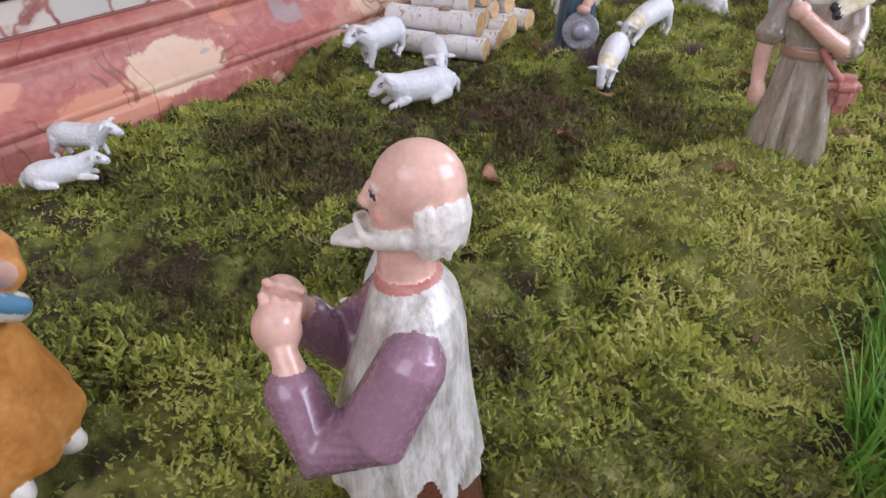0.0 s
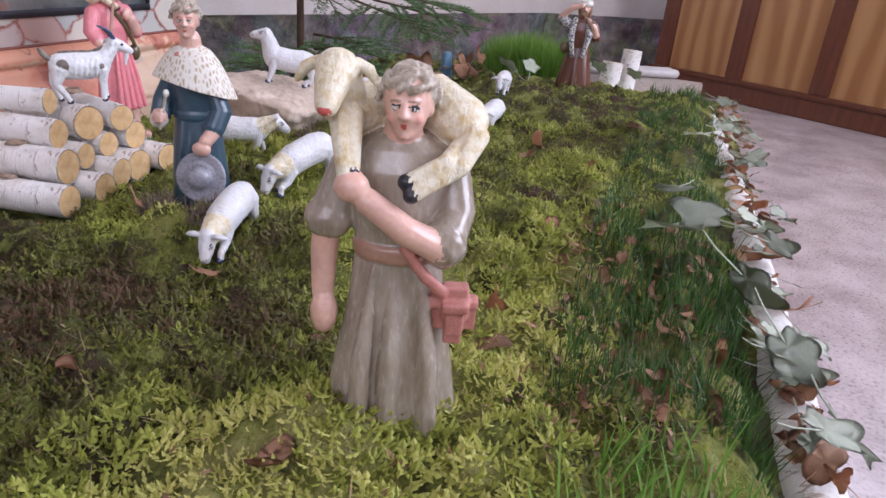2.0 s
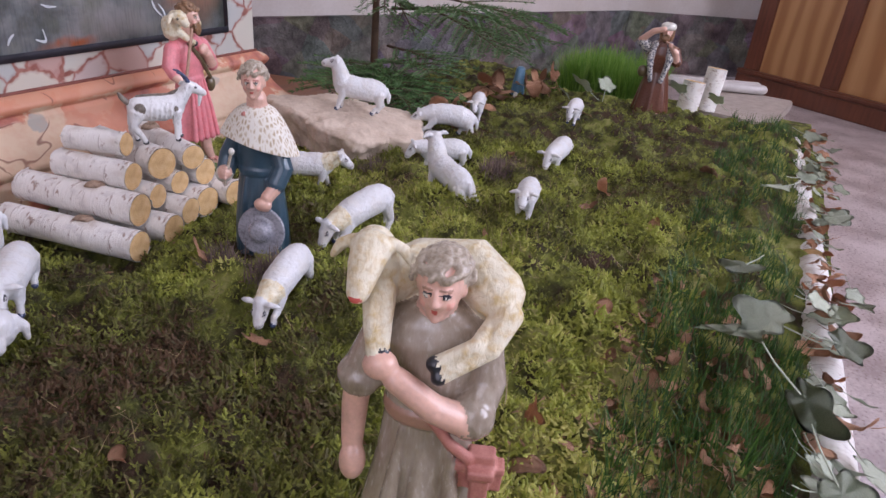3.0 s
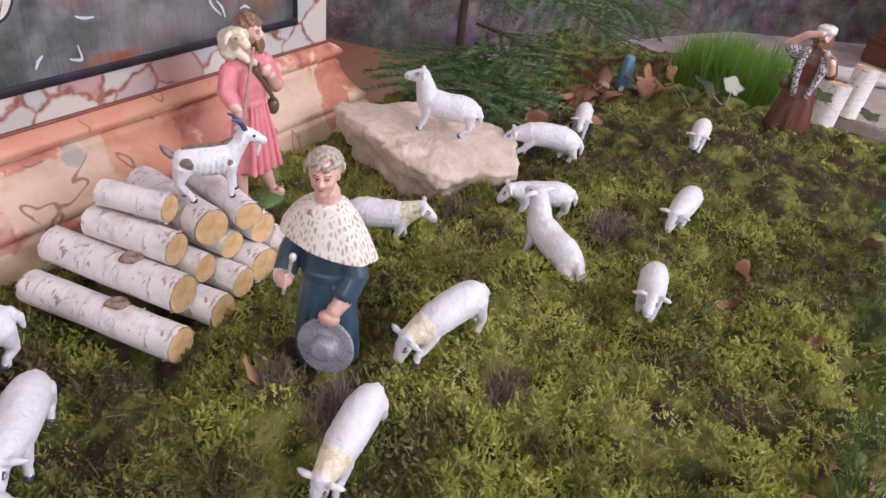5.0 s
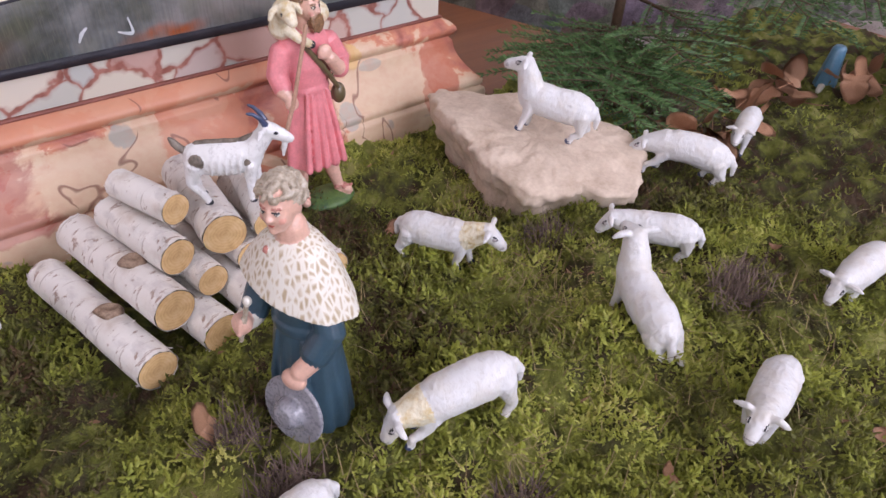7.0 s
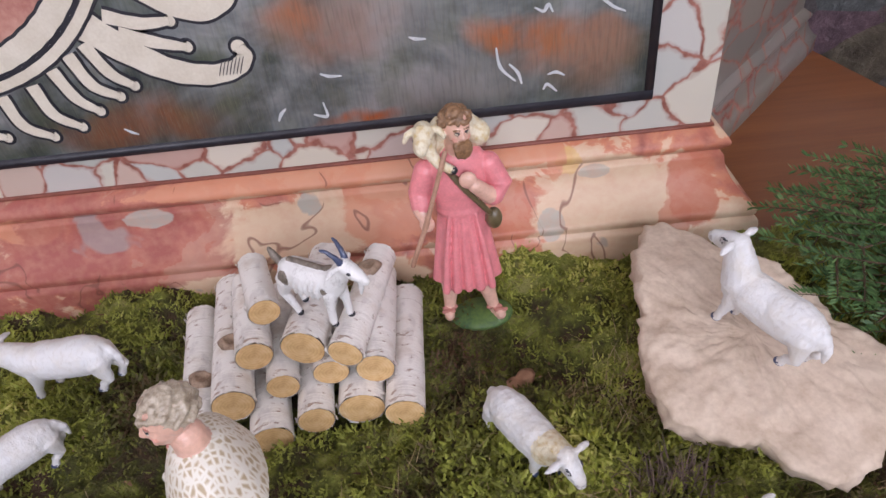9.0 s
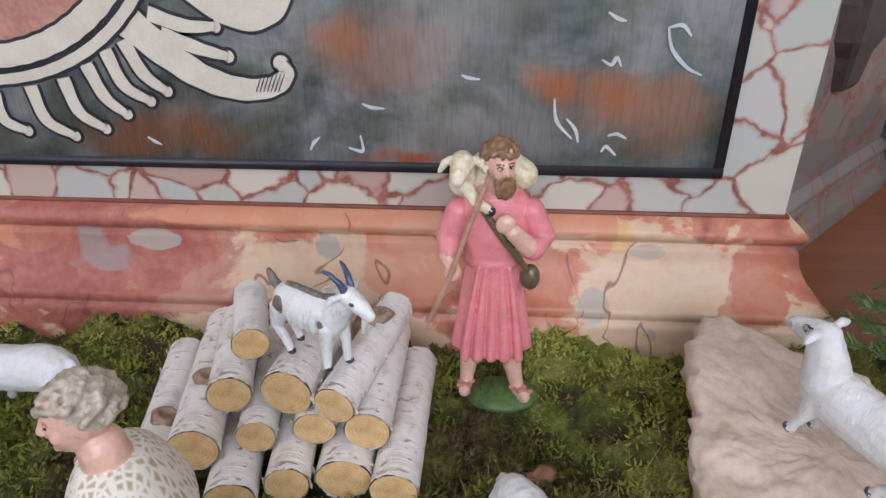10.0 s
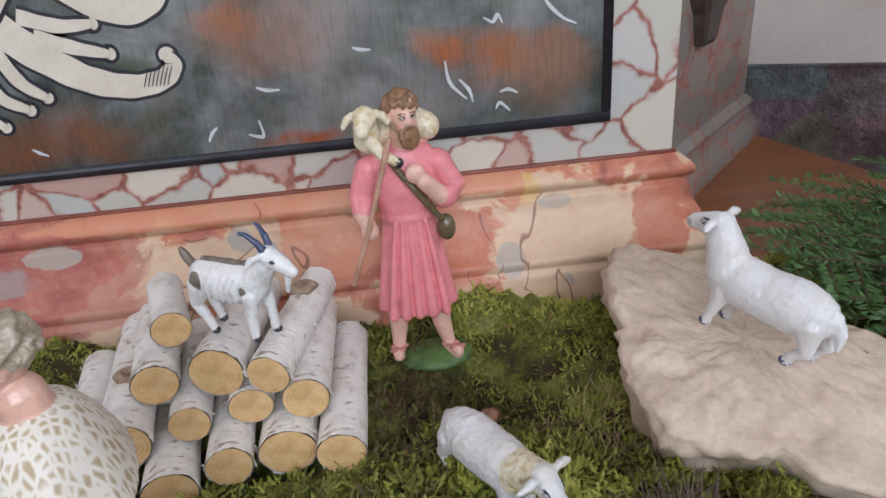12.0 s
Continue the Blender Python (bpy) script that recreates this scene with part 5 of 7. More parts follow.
def sheep_mesh(name, back, neck, muzzle, fore, hind, tint=False, lying=False):
    """A plaster sheep facing +x, feet on z = 0. back: heights of rump, middle and shoulder; fore, hind: where the feet stand, side by side."""
    bm = bmesh.new()
    zr, zm, zs = back
    trunk(bm, [(-0.042, zr, 0.0190, 0.0212), (-0.026, (zr + zm) / 2 + 0.001, 0.0222, 0.0232), (-0.004, zm, 0.0220, 0.0220), (0.016, (zm + zs) / 2 + 0.001, 0.0212, 0.0222), (0.030, zs, 0.0180, 0.0212)])
    N, Z = Vector(neck), Vector(muzzle)
    n0 = Vector((0.030, 0, zs + 0.004))
    limb(bm, [(*n0, 0.0190), (*(n0.lerp(N, 0.5) + Vector((-0.001, 0, 0))), 0.0160), (*N, 0.0122)], 4 if tint else 0, 18)
    d = Z - N
    f = d.normalized()
    up = (Vector((0, 0, 1)) - f * f.z).normalized()
    limb(bm, [(*(N - d * 0.1), 0.0118), (*(N + d * 0.4), 0.0102), (*(N + d * 0.75), 0.0084), (*Z, 0.0070)], 0, 16)
    limb(bm, [(*(N + d * 0.97 - up * 0.0006), 0.0071), (*(Z + d * 0.06 - up * 0.0006), 0.0064)], 1, 12)
    for k in (-1, 1):
        e = N + up * 0.0065 + Vector((0, 0.0085 * k, 0)) - f * 0.001
        limb(bm, [(*e, 0.0030), (*(e + Vector((0, 0.007 * k, 0)) - f * 0.001 + up * 0.001), 0.0042), (*(e + Vector((0, 0.014 * k, 0)) - up * 0.001), 0.0036), (*(e + Vector((0, 0.019 * k, 0)) - up * 0.003), 0.0018)], 0, 8)
        y = N + d * 0.42 + up * 0.0046 + Vector((0, 0.0090 * k, 0))
        blob(bm, y, (0.0034, 0.0018, 0.0024), 5, seg=10)
        blob(bm, y + Vector((0, 0.0008 * k, 0)), (0.0022, 0.0018, 0.0018), 2, seg=8)
        limb(bm, [(*(y - f * 0.004 + up * 0.002), 0.0009), (*(y + f * 0.003 + up * 0.0024), 0.0009)], 2, 6)
        if lying:
            limb(bm, [(0.026, 0.014 * k, 0.014, 0.008), (0.05, 0.013 * k, 0.006, 0.005)], 0, 10)
            limb(bm, [(-0.036, 0.017 * k, 0.014, 0.011), (-0.012, 0.022 * k, 0.006, 0.005)], 0, 10)
            continue
        fx, hx = fore[k > 0], hind[k > 0]
        limb(bm, [(0.027, 0.009 * k, zs - 0.006, 0.0105), (0.027 + (fx - 0.027) * 0.45, 0.0105 * k, zs * 0.45, 0.0058), (fx - 0.001, 0.0105 * k, 0.012, 0.0046), (fx, 0.0105 * k, 0.004, 0.0046)], 0, 12)
        limb(bm, [(-0.042, 0.009 * k, zr - 0.003, 0.0135), (-0.047 + (hx + 0.042) * 0.3, 0.0105 * k, zr * 0.6, 0.0085), (-0.051 + (hx + 0.042) * 0.7, 0.0105 * k, zr * 0.36, 0.0056), (hx - 0.002, 0.0105 * k, 0.011, 0.0046), (hx, 0.0105 * k, 0.004, 0.0046)], 0, 12)
        for x in (fx, hx):
            blob(bm, (x + 0.0012, 0.0105 * k, 0.003), (0.0060, 0.0050, 0.0042), 3, seg=10)
    limb(bm, [(-0.056, 0, zr + 0.008, 0.0048), (-0.0635, 0.002, zr - 0.004, 0.0048), (-0.064, 0.002, zr - 0.018, 0.0026)], 0, 8)
    return fuse(name, bm, [M_WOOL, M_FACE_GREY, M_BLACK, M_HOOF_BLUE, M_WOOL_CREAM, M_FACE_GREY], 0.0016, 2, 0.0007, 190)


SHEEP = {
    "alert": sheep_mesh("sheep_alert", (0.045, 0.046, 0.048), (0.046, 0, 0.089), (0.069, 0, 0.084), (0.027, 0.034), (-0.047, -0.036)),
    "walk": sheep_mesh("sheep_walking", (0.047, 0.046, 0.045), (0.058, 0, 0.062), (0.078, 0, 0.045), (0.022, 0.035), (-0.050, -0.036), True),
    "plain": sheep_mesh("sheep_strolling", (0.047, 0.046, 0.045), (0.056, 0, 0.064), (0.078, 0, 0.052), (0.022, 0.035), (-0.050, -0.036)),
    "graze": sheep_mesh("sheep_grazing", (0.060, 0.053, 0.040), (0.056, 0, 0.037), (0.068, 0, 0.012), (0.036, 0.048), (-0.062, -0.048), True),
    "low": sheep_mesh("sheep_low", (0.043, 0.044, 0.042), (0.056, 0, 0.050), (0.072, 0, 0.029), (0.022, 0.035), (-0.048, -0.036)),
    "arch": sheep_mesh("sheep_arched", (0.036, 0.046, 0.044), (0.058, 0, 0.042), (0.078, 0, 0.026), (0.036, 0.054), (-0.028, -0.044)),
    "lie": sheep_mesh("sheep_lying", (0.022, 0.024, 0.024), (0.052, 0, 0.040), (0.072, 0, 0.028), (0, 0), (0, 0), lying=True),
    "up": sheep_mesh("sheep_upright", (0.037, 0.045, 0.055), (0.042, 0, 0.096), (0.064, 0, 0.094), (0.030, 0.036), (-0.064, -0.056)),
}
SHEEP_AT = (  # kind, x, y, z, heading, tilt, scale, label
    ("alert", 0.2305, -0.291, 0.092, (-0.57, 0.82), -7, 0.98, "white plaster sheep standing alert on the pale rock"),
    ("walk", 0.004, -0.350, 0.018, (0.54, -0.84), 0, 0.90, "white plaster sheep with a cream neck walking on moss"),
    ("graze", -0.150, -0.550, 0.040, (-0.95, 0.31), 0, 0.90, "white plaster sheep grazing with its hind leg raised"),
    ("graze", -0.325, -0.562, 0.024, (-0.97, -0.16), 0, 0.84, "white plaster sheep grazing, head deep in dark moss"),
    ("plain", 0.060, -0.716, 0.042, (-0.97, -0.20), 0, 0.80, "cream white plaster sheep walking through bright moss"),
    ("up", 0.080, -0.572, 0.030, (0.42, 0.90), 0, 0.96, "white ribbed plaster sheep stretching its head up"),
    ("low", 0.200, -0.500, 0.030, (-0.60, 0.80), 0, 0.86, "white plaster sheep grazing beside an upright one"),
    ("low", 0.300, -0.690, 0.046, (-0.99, 0.05), 4, 0.82, "white plaster sheep with lowered head near dry heather"),
    ("arch", 0.378, -0.425, 0.036, (-0.50, 0.86), 0, 0.98, "bluish white plaster sheep nibbling beside the rock"),
    ("plain", 0.500, -0.440, 0.052, (-0.96, -0.28), 8, 0.72, "small white plaster sheep peering from brown leaves"),
    ("low", 0.566, -0.640, 0.066, (-0.97, -0.1), 0, 0.74, "small white plaster sheep half hidden in dark moss"),
    ("plain", -0.486, -0.222, 0.038, (-1.0, -0.02), 0, 1.0, "white plaster sheep strolling beside the red plinth"),
    ("low", -0.492, -0.342, 0.040, (-0.72, -0.69), 0, 0.86, "cream white plaster sheep with lowered head on moss"),
    ("lie", -0.585, -0.380, 0.036, (-0.90, 0.43), 0, 1.0, "white plaster sheep lying in deep green moss"),
    ("plain", -0.970, -0.165, 0.046, (0.5, -0.86), 0, 0.66, "white plaster sheep standing near the red plinth"),
    ("lie", -1.020, -0.205, 0.046, (0.8, -0.5), 0, 0.66, "white plaster sheep lying near the red plinth"),
    ("low", -0.996, -0.672, 0.058, (-0.9, -0.42), 0, 0.9, "white plaster sheep beside the bald statuette"),
)
for kind, x, y, z, (dx, dy), tilt, s, label in SHEEP_AT:
    ob = new("sheep", SHEEP[kind])
    ob.matrix_world = Matrix.Translation((x, y, z)) @ Matrix.Rotation(math.atan2(dy, dx), 4, "Z") @ Matrix.Rotation(radians(tilt), 4, "Y") @ Matrix.Scale(s, 4)
    tagged(ob, label, "sheep", "flock of plaster sheep")


def goat():
    bm = bmesh.new()
    trunk(bm, [(-0.037, 0.055, 0.0160, 0.0185), (-0.018, 0.054, 0.0182, 0.0205), (0.002, 0.053, 0.0182, 0.0205), (0.020, 0.056, 0.0155, 0.0190)], 0)
    limb(bm, [(0.022, 0, 0.060, 0.0145), (0.034, 0, 0.073, 0.0115), (0.042, 0, 0.084, 0.0095)], 0, 16)
    limb(bm, [(0.041, 0, 0.086, 0.0100), (0.053, 0, 0.081, 0.0085), (0.066, 0, 0.073, 0.0055)], 0, 14)
    limb(bm, [(0.060, 0, 0.068, 0.0036), (0.058, 0, 0.060, 0.0030), (0.057, 0, 0.052, 0.0012)], 0, 8)
    for k in (-1, 1):
        limb(bm, [(0.042, 0.0045 * k, 0.093, 0.0036), (0.038, 0.0065 * k, 0.101, 0.0032), (0.031, 0.009 * k, 0.108, 0.0024), (0.025, 0.011 * k, 0.110, 0.0014)], 2, 8)
        limb(bm, [(0.041, 0.008 * k, 0.089, 0.003), (0.036, 0.016 * k, 0.087, 0.0034), (0.034, 0.021 * k, 0.083, 0.0018)], 0, 8)
        blob(bm, (0.052, 0.0076 * k, 0.084), (0.003, 0.0018, 0.002), 3, seg=8)
        limb(bm, [(0.020, 0.008 * k, 0.048, 0.0095), (0.021 + 0.003 * k, 0.010 * k, 0.026, 0.0052), (0.021 + 0.004 * k, 0.010 * k, 0.004, 0.0042)], 0, 10)
        limb(bm, [(-0.038, 0.008 * k, 0.050, 0.0125), (-0.046, 0.010 * k, 0.028, 0.0062), (-0.038 - 0.004 * k, 0.010 * k, 0.010, 0.0042), (-0.036 - 0.004 * k, 0.010 * k, 0.004, 0.0042)], 0, 10)
        for x in (0.022 + 0.004 * k, -0.035 - 0.004 * k):
            blob(bm, (x, 0.010 * k, 0.0026), (0.0054, 0.0045, 0.0038), 3, seg=8)
        # dark flank patches and combed ribs of hair
        blob(bm, (-0.034, 0.0115 * k, 0.056), (0.010, 0.0075, 0.010), 1)
        blob(bm, (0.017, 0.0100 * k, 0.054), (0.007, 0.0068, 0.008), 1)
        for j in range(5):
            x = -0.020 + 0.0075 * j
            limb(bm, [(x + 0.003, 0.0150 * k, 0.064, 0.0016), (x, 0.0182 * k, 0.054, 0.0020), (x - 0.001, 0.0160 * k, 0.040, 0.0014)], 0, 6)
    limb(bm, [(-0.034, 0, 0.0722, 0.004), (-0.012, 0, 0.0722, 0.0045), (0.010, 0, 0.0725, 0.004), (0.028, 0, 0.080, 0.003)], 1, 10)
    limb(bm, [(-0.050, 0, 0.066, 0.005), (-0.057, 0, 0.074, 0.0045), (-0.060, 0, 0.080, 0.0026)], 1, 8)
    me = fuse("goat_body", bm, [M_GOAT, M_GOAT_DARK, M_HOOF_BLUE, M_BLACK], 0.0011, 2, 0.0007, 160)
    ob = new("goat", me)
    ob.matrix_world = Matrix.Translation((-0.182, -0.235, 0.1215)) @ Matrix.Rotation(radians(-30), 4, "Z") @ Matrix.Diagonal((0.90, 0.9, 0.90, 1))
    tagged(ob, "white and grey plaster goat with blue horns on the birch logs", "goat")


goat()


# ---- birch logs ----
def birch_log(a, b, r0, r1, seed, label="short white birch log with a sawn orange end", group="pile of birch logs", knot=None, oval=1.0):
    """Log from its front end a to its back end b; its own z axis runs along it."""
    a, b = Vector(a), Vector(b)
    d = b - a
    L = d.length
    m = Matrix.Translation(a) @ d.to_track_quat("Z", "Y").to_matrix().to_4x4()
    root = base_of("birch_log", m, label, "log", group)
    rnd = random.Random(seed)
    off = Vector((seed * 3.1, seed * 1.7, 0))
    n, k = 40, max(10, int(L / 0.006))

    def rad(z, ang):
        r = r0 + (r1 - r0) * z / L
        p = Vector((math.cos(ang) * 0.5, math.sin(ang) * 0.5, z * 9)) + off
        return r * (1 + 0.05 * noise.noise(p * 1.4) + 0.018 * noise.noise(p * 7))

    bm = bmesh.new()
    rows = []
    for i in range(k + 1):
        z = L * i / k
        rows.append([bm.verts.new((rad(z, t) * math.cos(t) * oval, rad(z, t) * math.sin(t), z + (0.0012 * rnd.uniform(-1, 1) if i in (0, k) else 0))) for t in (2 * math.pi * j / n for j in range(n))])
    for u, v in zip(rows, rows[1:]):
        for j in range(n):
            bm.faces.new((u[j], u[(j + 1) % n], v[(j + 1) % n], v[j]))
    # curls of loose bark
    for i in range(14):
        z, t = rnd.choice((rnd.uniform(0, L), rnd.uniform(0, 0.01), L - rnd.uniform(0, 0.008))), rnd.uniform(0, 6.28)
        w, l, lift = rnd.uniform(0.003, 0.007), rnd.uniform(0.15, 0.4), rnd.uniform(0.0012, 0.003)
        prev = None
        for s in range(5):
            u = s / 4
            rr = rad(min(max(z, 0), L), t + l * u) + 0.0004 + lift * u * u
            x, y = rr * math.cos(t + l * u), rr * math.sin(t + l * u)
            cur = [bm.verts.new((x * oval, y, min(max(z + q * w * (1 - 0.4 * u), -0.002), L + 0.002))) for q in (-0.5, 0.5)]
            if prev:
                bm.faces.new((prev[0], prev[1], cur[1], cur[0]))
            prev = cur
    part("bark", bm, M_BIRCH, root, "peeling white birch bark")
    for z, name in ((0.0, "front_cut"), (L, "back_cut")):
        bm = bmesh.new()
        c = bm.verts.new((0, 0, z - (0.0006 if z == 0 else -0.0006)))
        rr = []
        for f in (0.35, 0.7, 0.955):
            rr.append([bm.verts.new((rad(z, t) * f * math.cos(t) * oval, rad(z, t) * f * math.sin(t), z + (-0.0006 if z == 0 else 0.0006) * (1 if f < 0.9 else 0))) for t in (2 * math.pi * j / n for j in range(n))])
        for j in range(n):
            q = (j + 1) % n
            bm.faces.new((c, rr[0][q], rr[0][j]) if z == 0 else (c, rr[0][j], rr[0][q]))
            for u, v in zip(rr, rr[1:]):
                bm.faces.new((u[j], u[q], v[q], v[j]) if z == 0 else (u[q], u[j], v[j], v[q]))
        part("sawn_end", bm, M_CUT, root, "sawn orange-brown end grain")
    if knot:
        bm = bmesh.new()
        z, t = knot
        rr = rad(z, t)
        c = Vector((rr * math.cos(t), rr * math.sin(t), z))
        q = Vector((math.cos(t), math.sin(t), 0)).to_track_quat("Z", "Y").to_matrix().to_4x4()
        mm = Matrix.Translation(c) @ q
        rings(bm, [[mm @ Vector((r * math.cos(u) * (1 + 0.12 * math.sin(3 * u + seed)), r * math.sin(u), h)) for u in (2 * math.pi * j / 18 for j in range(18))] for r, h in ((0.014, -0.002), (0.011, 0.002), (0.0085, 0.004), (0.0065, 0.0035), (0.005, 0.0015), (0.002, 0.001))])
        part("branch_knot", bm, M_KNOT, root, "round brown branch knot")
    return root


def back_of(x, y, z, length, lean=-0.19, rise=0.0):
    d = Vector((lean, 1.0, rise)).normalized() * length
    return (x + d.x, y + d.y, z + d.z)


LOGS = (  # front end, length, radius, lean, rise, oval
    ((-0.323, -0.328, 0.033), 0.205, 0.0205, -0.21, 0.02, 1.0, (0.085, 1.9)), ((-0.252, -0.312, 0.026), 0.17, 0.021, -0.2, 0.0, 1.05, None), ((-0.206, -0.298, 0.034), 0.17, 0.0195, -0.12, 0.0, 1.0, None),
    ((-0.160, -0.285, 0.030), 0.16, 0.0225, -0.06, 0.0, 1.1, None), ((-0.114, -0.298, 0.032), 0.178, 0.021, 0.0, 0.0, 1.0, None),
    ((-0.286, -0.292, 0.062), 0.185, 0.0225, -0.2, 0.02, 1.0, (0.07, 1.75)), ((-0.238, -0.272, 0.061), 0.15, 0.0175, -0.15, 0.0, 1.0, None), ((-0.188, -0.262, 0.064), 0.15, 0.0175, -0.1, 0.0, 1.1, None), ((-0.141, -0.266, 0.068), 0.15, 0.0205, 0.0, 0.0, 1.0, None),
    ((-0.262, -0.257, 0.094), 0.115, 0.0195, -0.24, 0.03, 1.0, None), ((-0.211, -0.256, 0.098), 0.145, 0.0235, 0.1, 0.0, 1.0, None), ((-0.166, -0.270, 0.099), 0.15, 0.0185, 0.22, 0.03, 1.0, (0.11, 1.5)),
    ((-0.246, -0.232, 0.131), 0.085, 0.0165, -0.34, 0.0, 1.0, None))
for i, (p, L, r, lean, rise, oval, knot) in enumerate(LOGS):
    birch_log(p, back_of(*p, L, lean, rise), r, r * 0.96, i + 1, knot=knot, oval=oval)

for a, b, r in (((-1.30, -1.150, 0.012), (-0.52, -1.150, 0.012), 0.026), ((-0.50, -1.148, 0.012), (0.22, -1.132, 0.012), 0.024), ((0.24, -1.130, 0.012), (0.96, -1.095, 0.014), 0.023)):
    birch_log(a, b, r, r * 0.9, int(r * 1000), "long birch pole edging the moss bed", "birch poles of the border")
for p, h, r in (((1.10, -0.712, -0.02), 0.125, 0.032), ((1.150, -0.815, -0.02), 0.11, 0.030), ((1.235, -0.860, 0.001), 0.12, 0.028)):
    birch_log((p[0] + 0.012, p[1] - 0.006, p[2] + h), p, r, r, int(p[1] * -100), "short upright birch stump behind the brown statuette", "birch stumps")


# ---- the pale rock ----
def rock():
    bm = bmesh.new()
    out = []
    lobes = ((123, 0.154), (109, 0.181), (101, 0.187), (94, 0.158), (86, 0.127), (71, 0.113), (40, 0.094), (7, 0.090), (-18, 0.133), (-44, 0.154), (-68, 0.150), (-84, 0.154), (-104, 0.118), (-125, 0.120), (-143, 0.128), (-160, 0.113), (180, 0.113), (158, 0.105), (135, 0.127))
    order = sorted(((a % 360, r) for a, r in lobes))

    def reach(a):
        a %= 360
        for (a0, r0), (a1, r1) in zip(order, order[1:] + [(order[0][0] + 360, order[0][1])]):
            if a0 <= a <= a1 or a0 <= a + 360 <= a1:
                u = ((a if a >= a0 else a + 360) - a0) / (a1 - a0)
                return r0 + (r1 - r0) * u
        return order[0][1]

    c = Vector((0.235, -0.280))
    n = 120
    for z, f in ((0.0, 0.80), (0.018, 0.84), (0.035, 0.86), (0.044, 0.90), (0.056, 0.965), (0.068, 0.985), (0.077, 1.0), (0.081, 0.985), (0.084, 0.95), (0.0845, 0.88), (0.085, 0.8), (0.0855, 0.73), (0.086, 0.66), (0.0865, 0.59), (0.087, 0.52), (0.087, 0.45), (0.087, 0.38), (0.087, 0.31), (0.0865, 0.24), (0.0865, 0.17), (0.086, 0.1), (0.086, 0.04)):
        ring = []
        for i in range(n):
            a = 2 * math.pi * i / n
            k = min(max((f - 0.3) / 0.6, 0), 1)
            r = (reach(math.degrees(a)) * k + 0.126 * (1 - k)) * f
            q = Vector((c.x + r * math.cos(a), c.y + r * math.sin(a), z))
            r *= 1 + 0.045 * noise.noise(q * 40) + 0.035 * noise.noise(q * 95) + 0.03 * math.floor(2.5 * noise.noise(Vector((q.x, q.y, q.z * 0.4)) * 26)) * (f > 0.6)
            x, y = c.x + r * math.cos(a), c.y + r * math.sin(a)
            rise = min(0.18 * (y - c.y), 0.014) + 0.004 * noise.noise(q * 22) + 0.002 * noise.noise(q * 80)
            ring.append((x, y, z + rise * z / 0.085))
        out.append(ring)
    rings(bm, out)
    bmesh.ops.subdivide_edges(bm, edges=bm.edges[:], cuts=1, use_grid_fill=True)
    bm.normal_update()
    for v in bm.verts:
        p = v.co
        v.co = p + v.normal * (0.0025 * noise.noise(p * 55) + 0.0016 * noise.noise(p * 150) + 0.0008 * noise.noise(p * 380) - 0.004 * max(0, noise.noise(p * 30) - 0.3))
    thing("rock", bm, M_ROCK, "flat pale limestone rock with a rough broken edge", "rock")


rock()


# ---- the moss bed ----
def moss_bed():
    x0, x1, y0, y1, s = -1.75, 1.46, -1.16, -0.05, 0.0085
    nx, ny = int((x1 - x0) / s), int((y1 - y0) / s)
    verts, faces = [], []
    for j in range(ny + 1):
        for i in range(nx + 1):
            x, y = x0 + s * i, y0 + s * j
            far = min(max((y + 0.76) / 0.08, 0), 1)
            k = min(max((1.06 + 0.38 * far - x) / 0.12, 0), 1)
            verts.append((x, y, land(x, y) * k - 0.031 * (1 - k)))
    for j in range(ny):
        for i in range(nx):
            o = j * (nx + 1) + i
            faces.append((o, o + 1, o + nx + 2, o + nx + 1))
    tagged(new("ground", grid_mesh("ground", verts, faces, M_SOIL)), "uneven bed of dark moss and soil", "moss bed", kind="structure")


moss_bed()


def blades(name, roots, mat, label, category):
    """Many bent strips in one mesh: roots of (x, y, z, heading, length, width, lean, bend, segments)."""
    verts, faces = [], []
    for x, y, z, a, L, w, lean, bend, seg in roots:
        ca, sa = math.cos(a), math.sin(a)
        o = len(verts)
        px, pz, ang = 0.0, 0.0, lean
        for k in range(seg + 1):
            ww = w * (1 - k / seg) ** 0.7 * 0.5
            if k == seg:
                verts.append((x + ca * px, y + sa * px, z + pz))
            else:
                verts.append((x + ca * px - sa * ww, y + sa * px + ca * ww, z + pz))
                verts.append((x + ca * px + sa * ww, y + sa * px - ca * ww, z + pz))
            px += math.sin(ang) * L / seg
            pz += math.cos(ang) * L / seg
            ang += bend / seg
        for k in range(seg - 1):
            faces.append((o + 2 * k, o + 2 * k + 1, o + 2 * k + 3, o + 2 * k + 2))
        faces.append((o + 2 * seg - 2, o + 2 * seg - 1, o + 2 * seg))
    ob = new(name, grid_mesh(name, verts, faces, mat))
    return tagged(ob, label, category, kind="stuff")


def clear_of(x, y):
    """False where a pole, the rock or the logs cover the ground."""
    if -0.36 < x < -0.09 and -0.29 < y < -0.12:
        return False
    if ((x - 0.24) * 0.914 + (y + 0.27) * 0.407) ** 2 / 0.085 ** 2 + ((x - 0.24) * 0.407 - (y + 0.27) * 0.914) ** 2 / 0.15 ** 2 < 0.8:
        return False
    return True


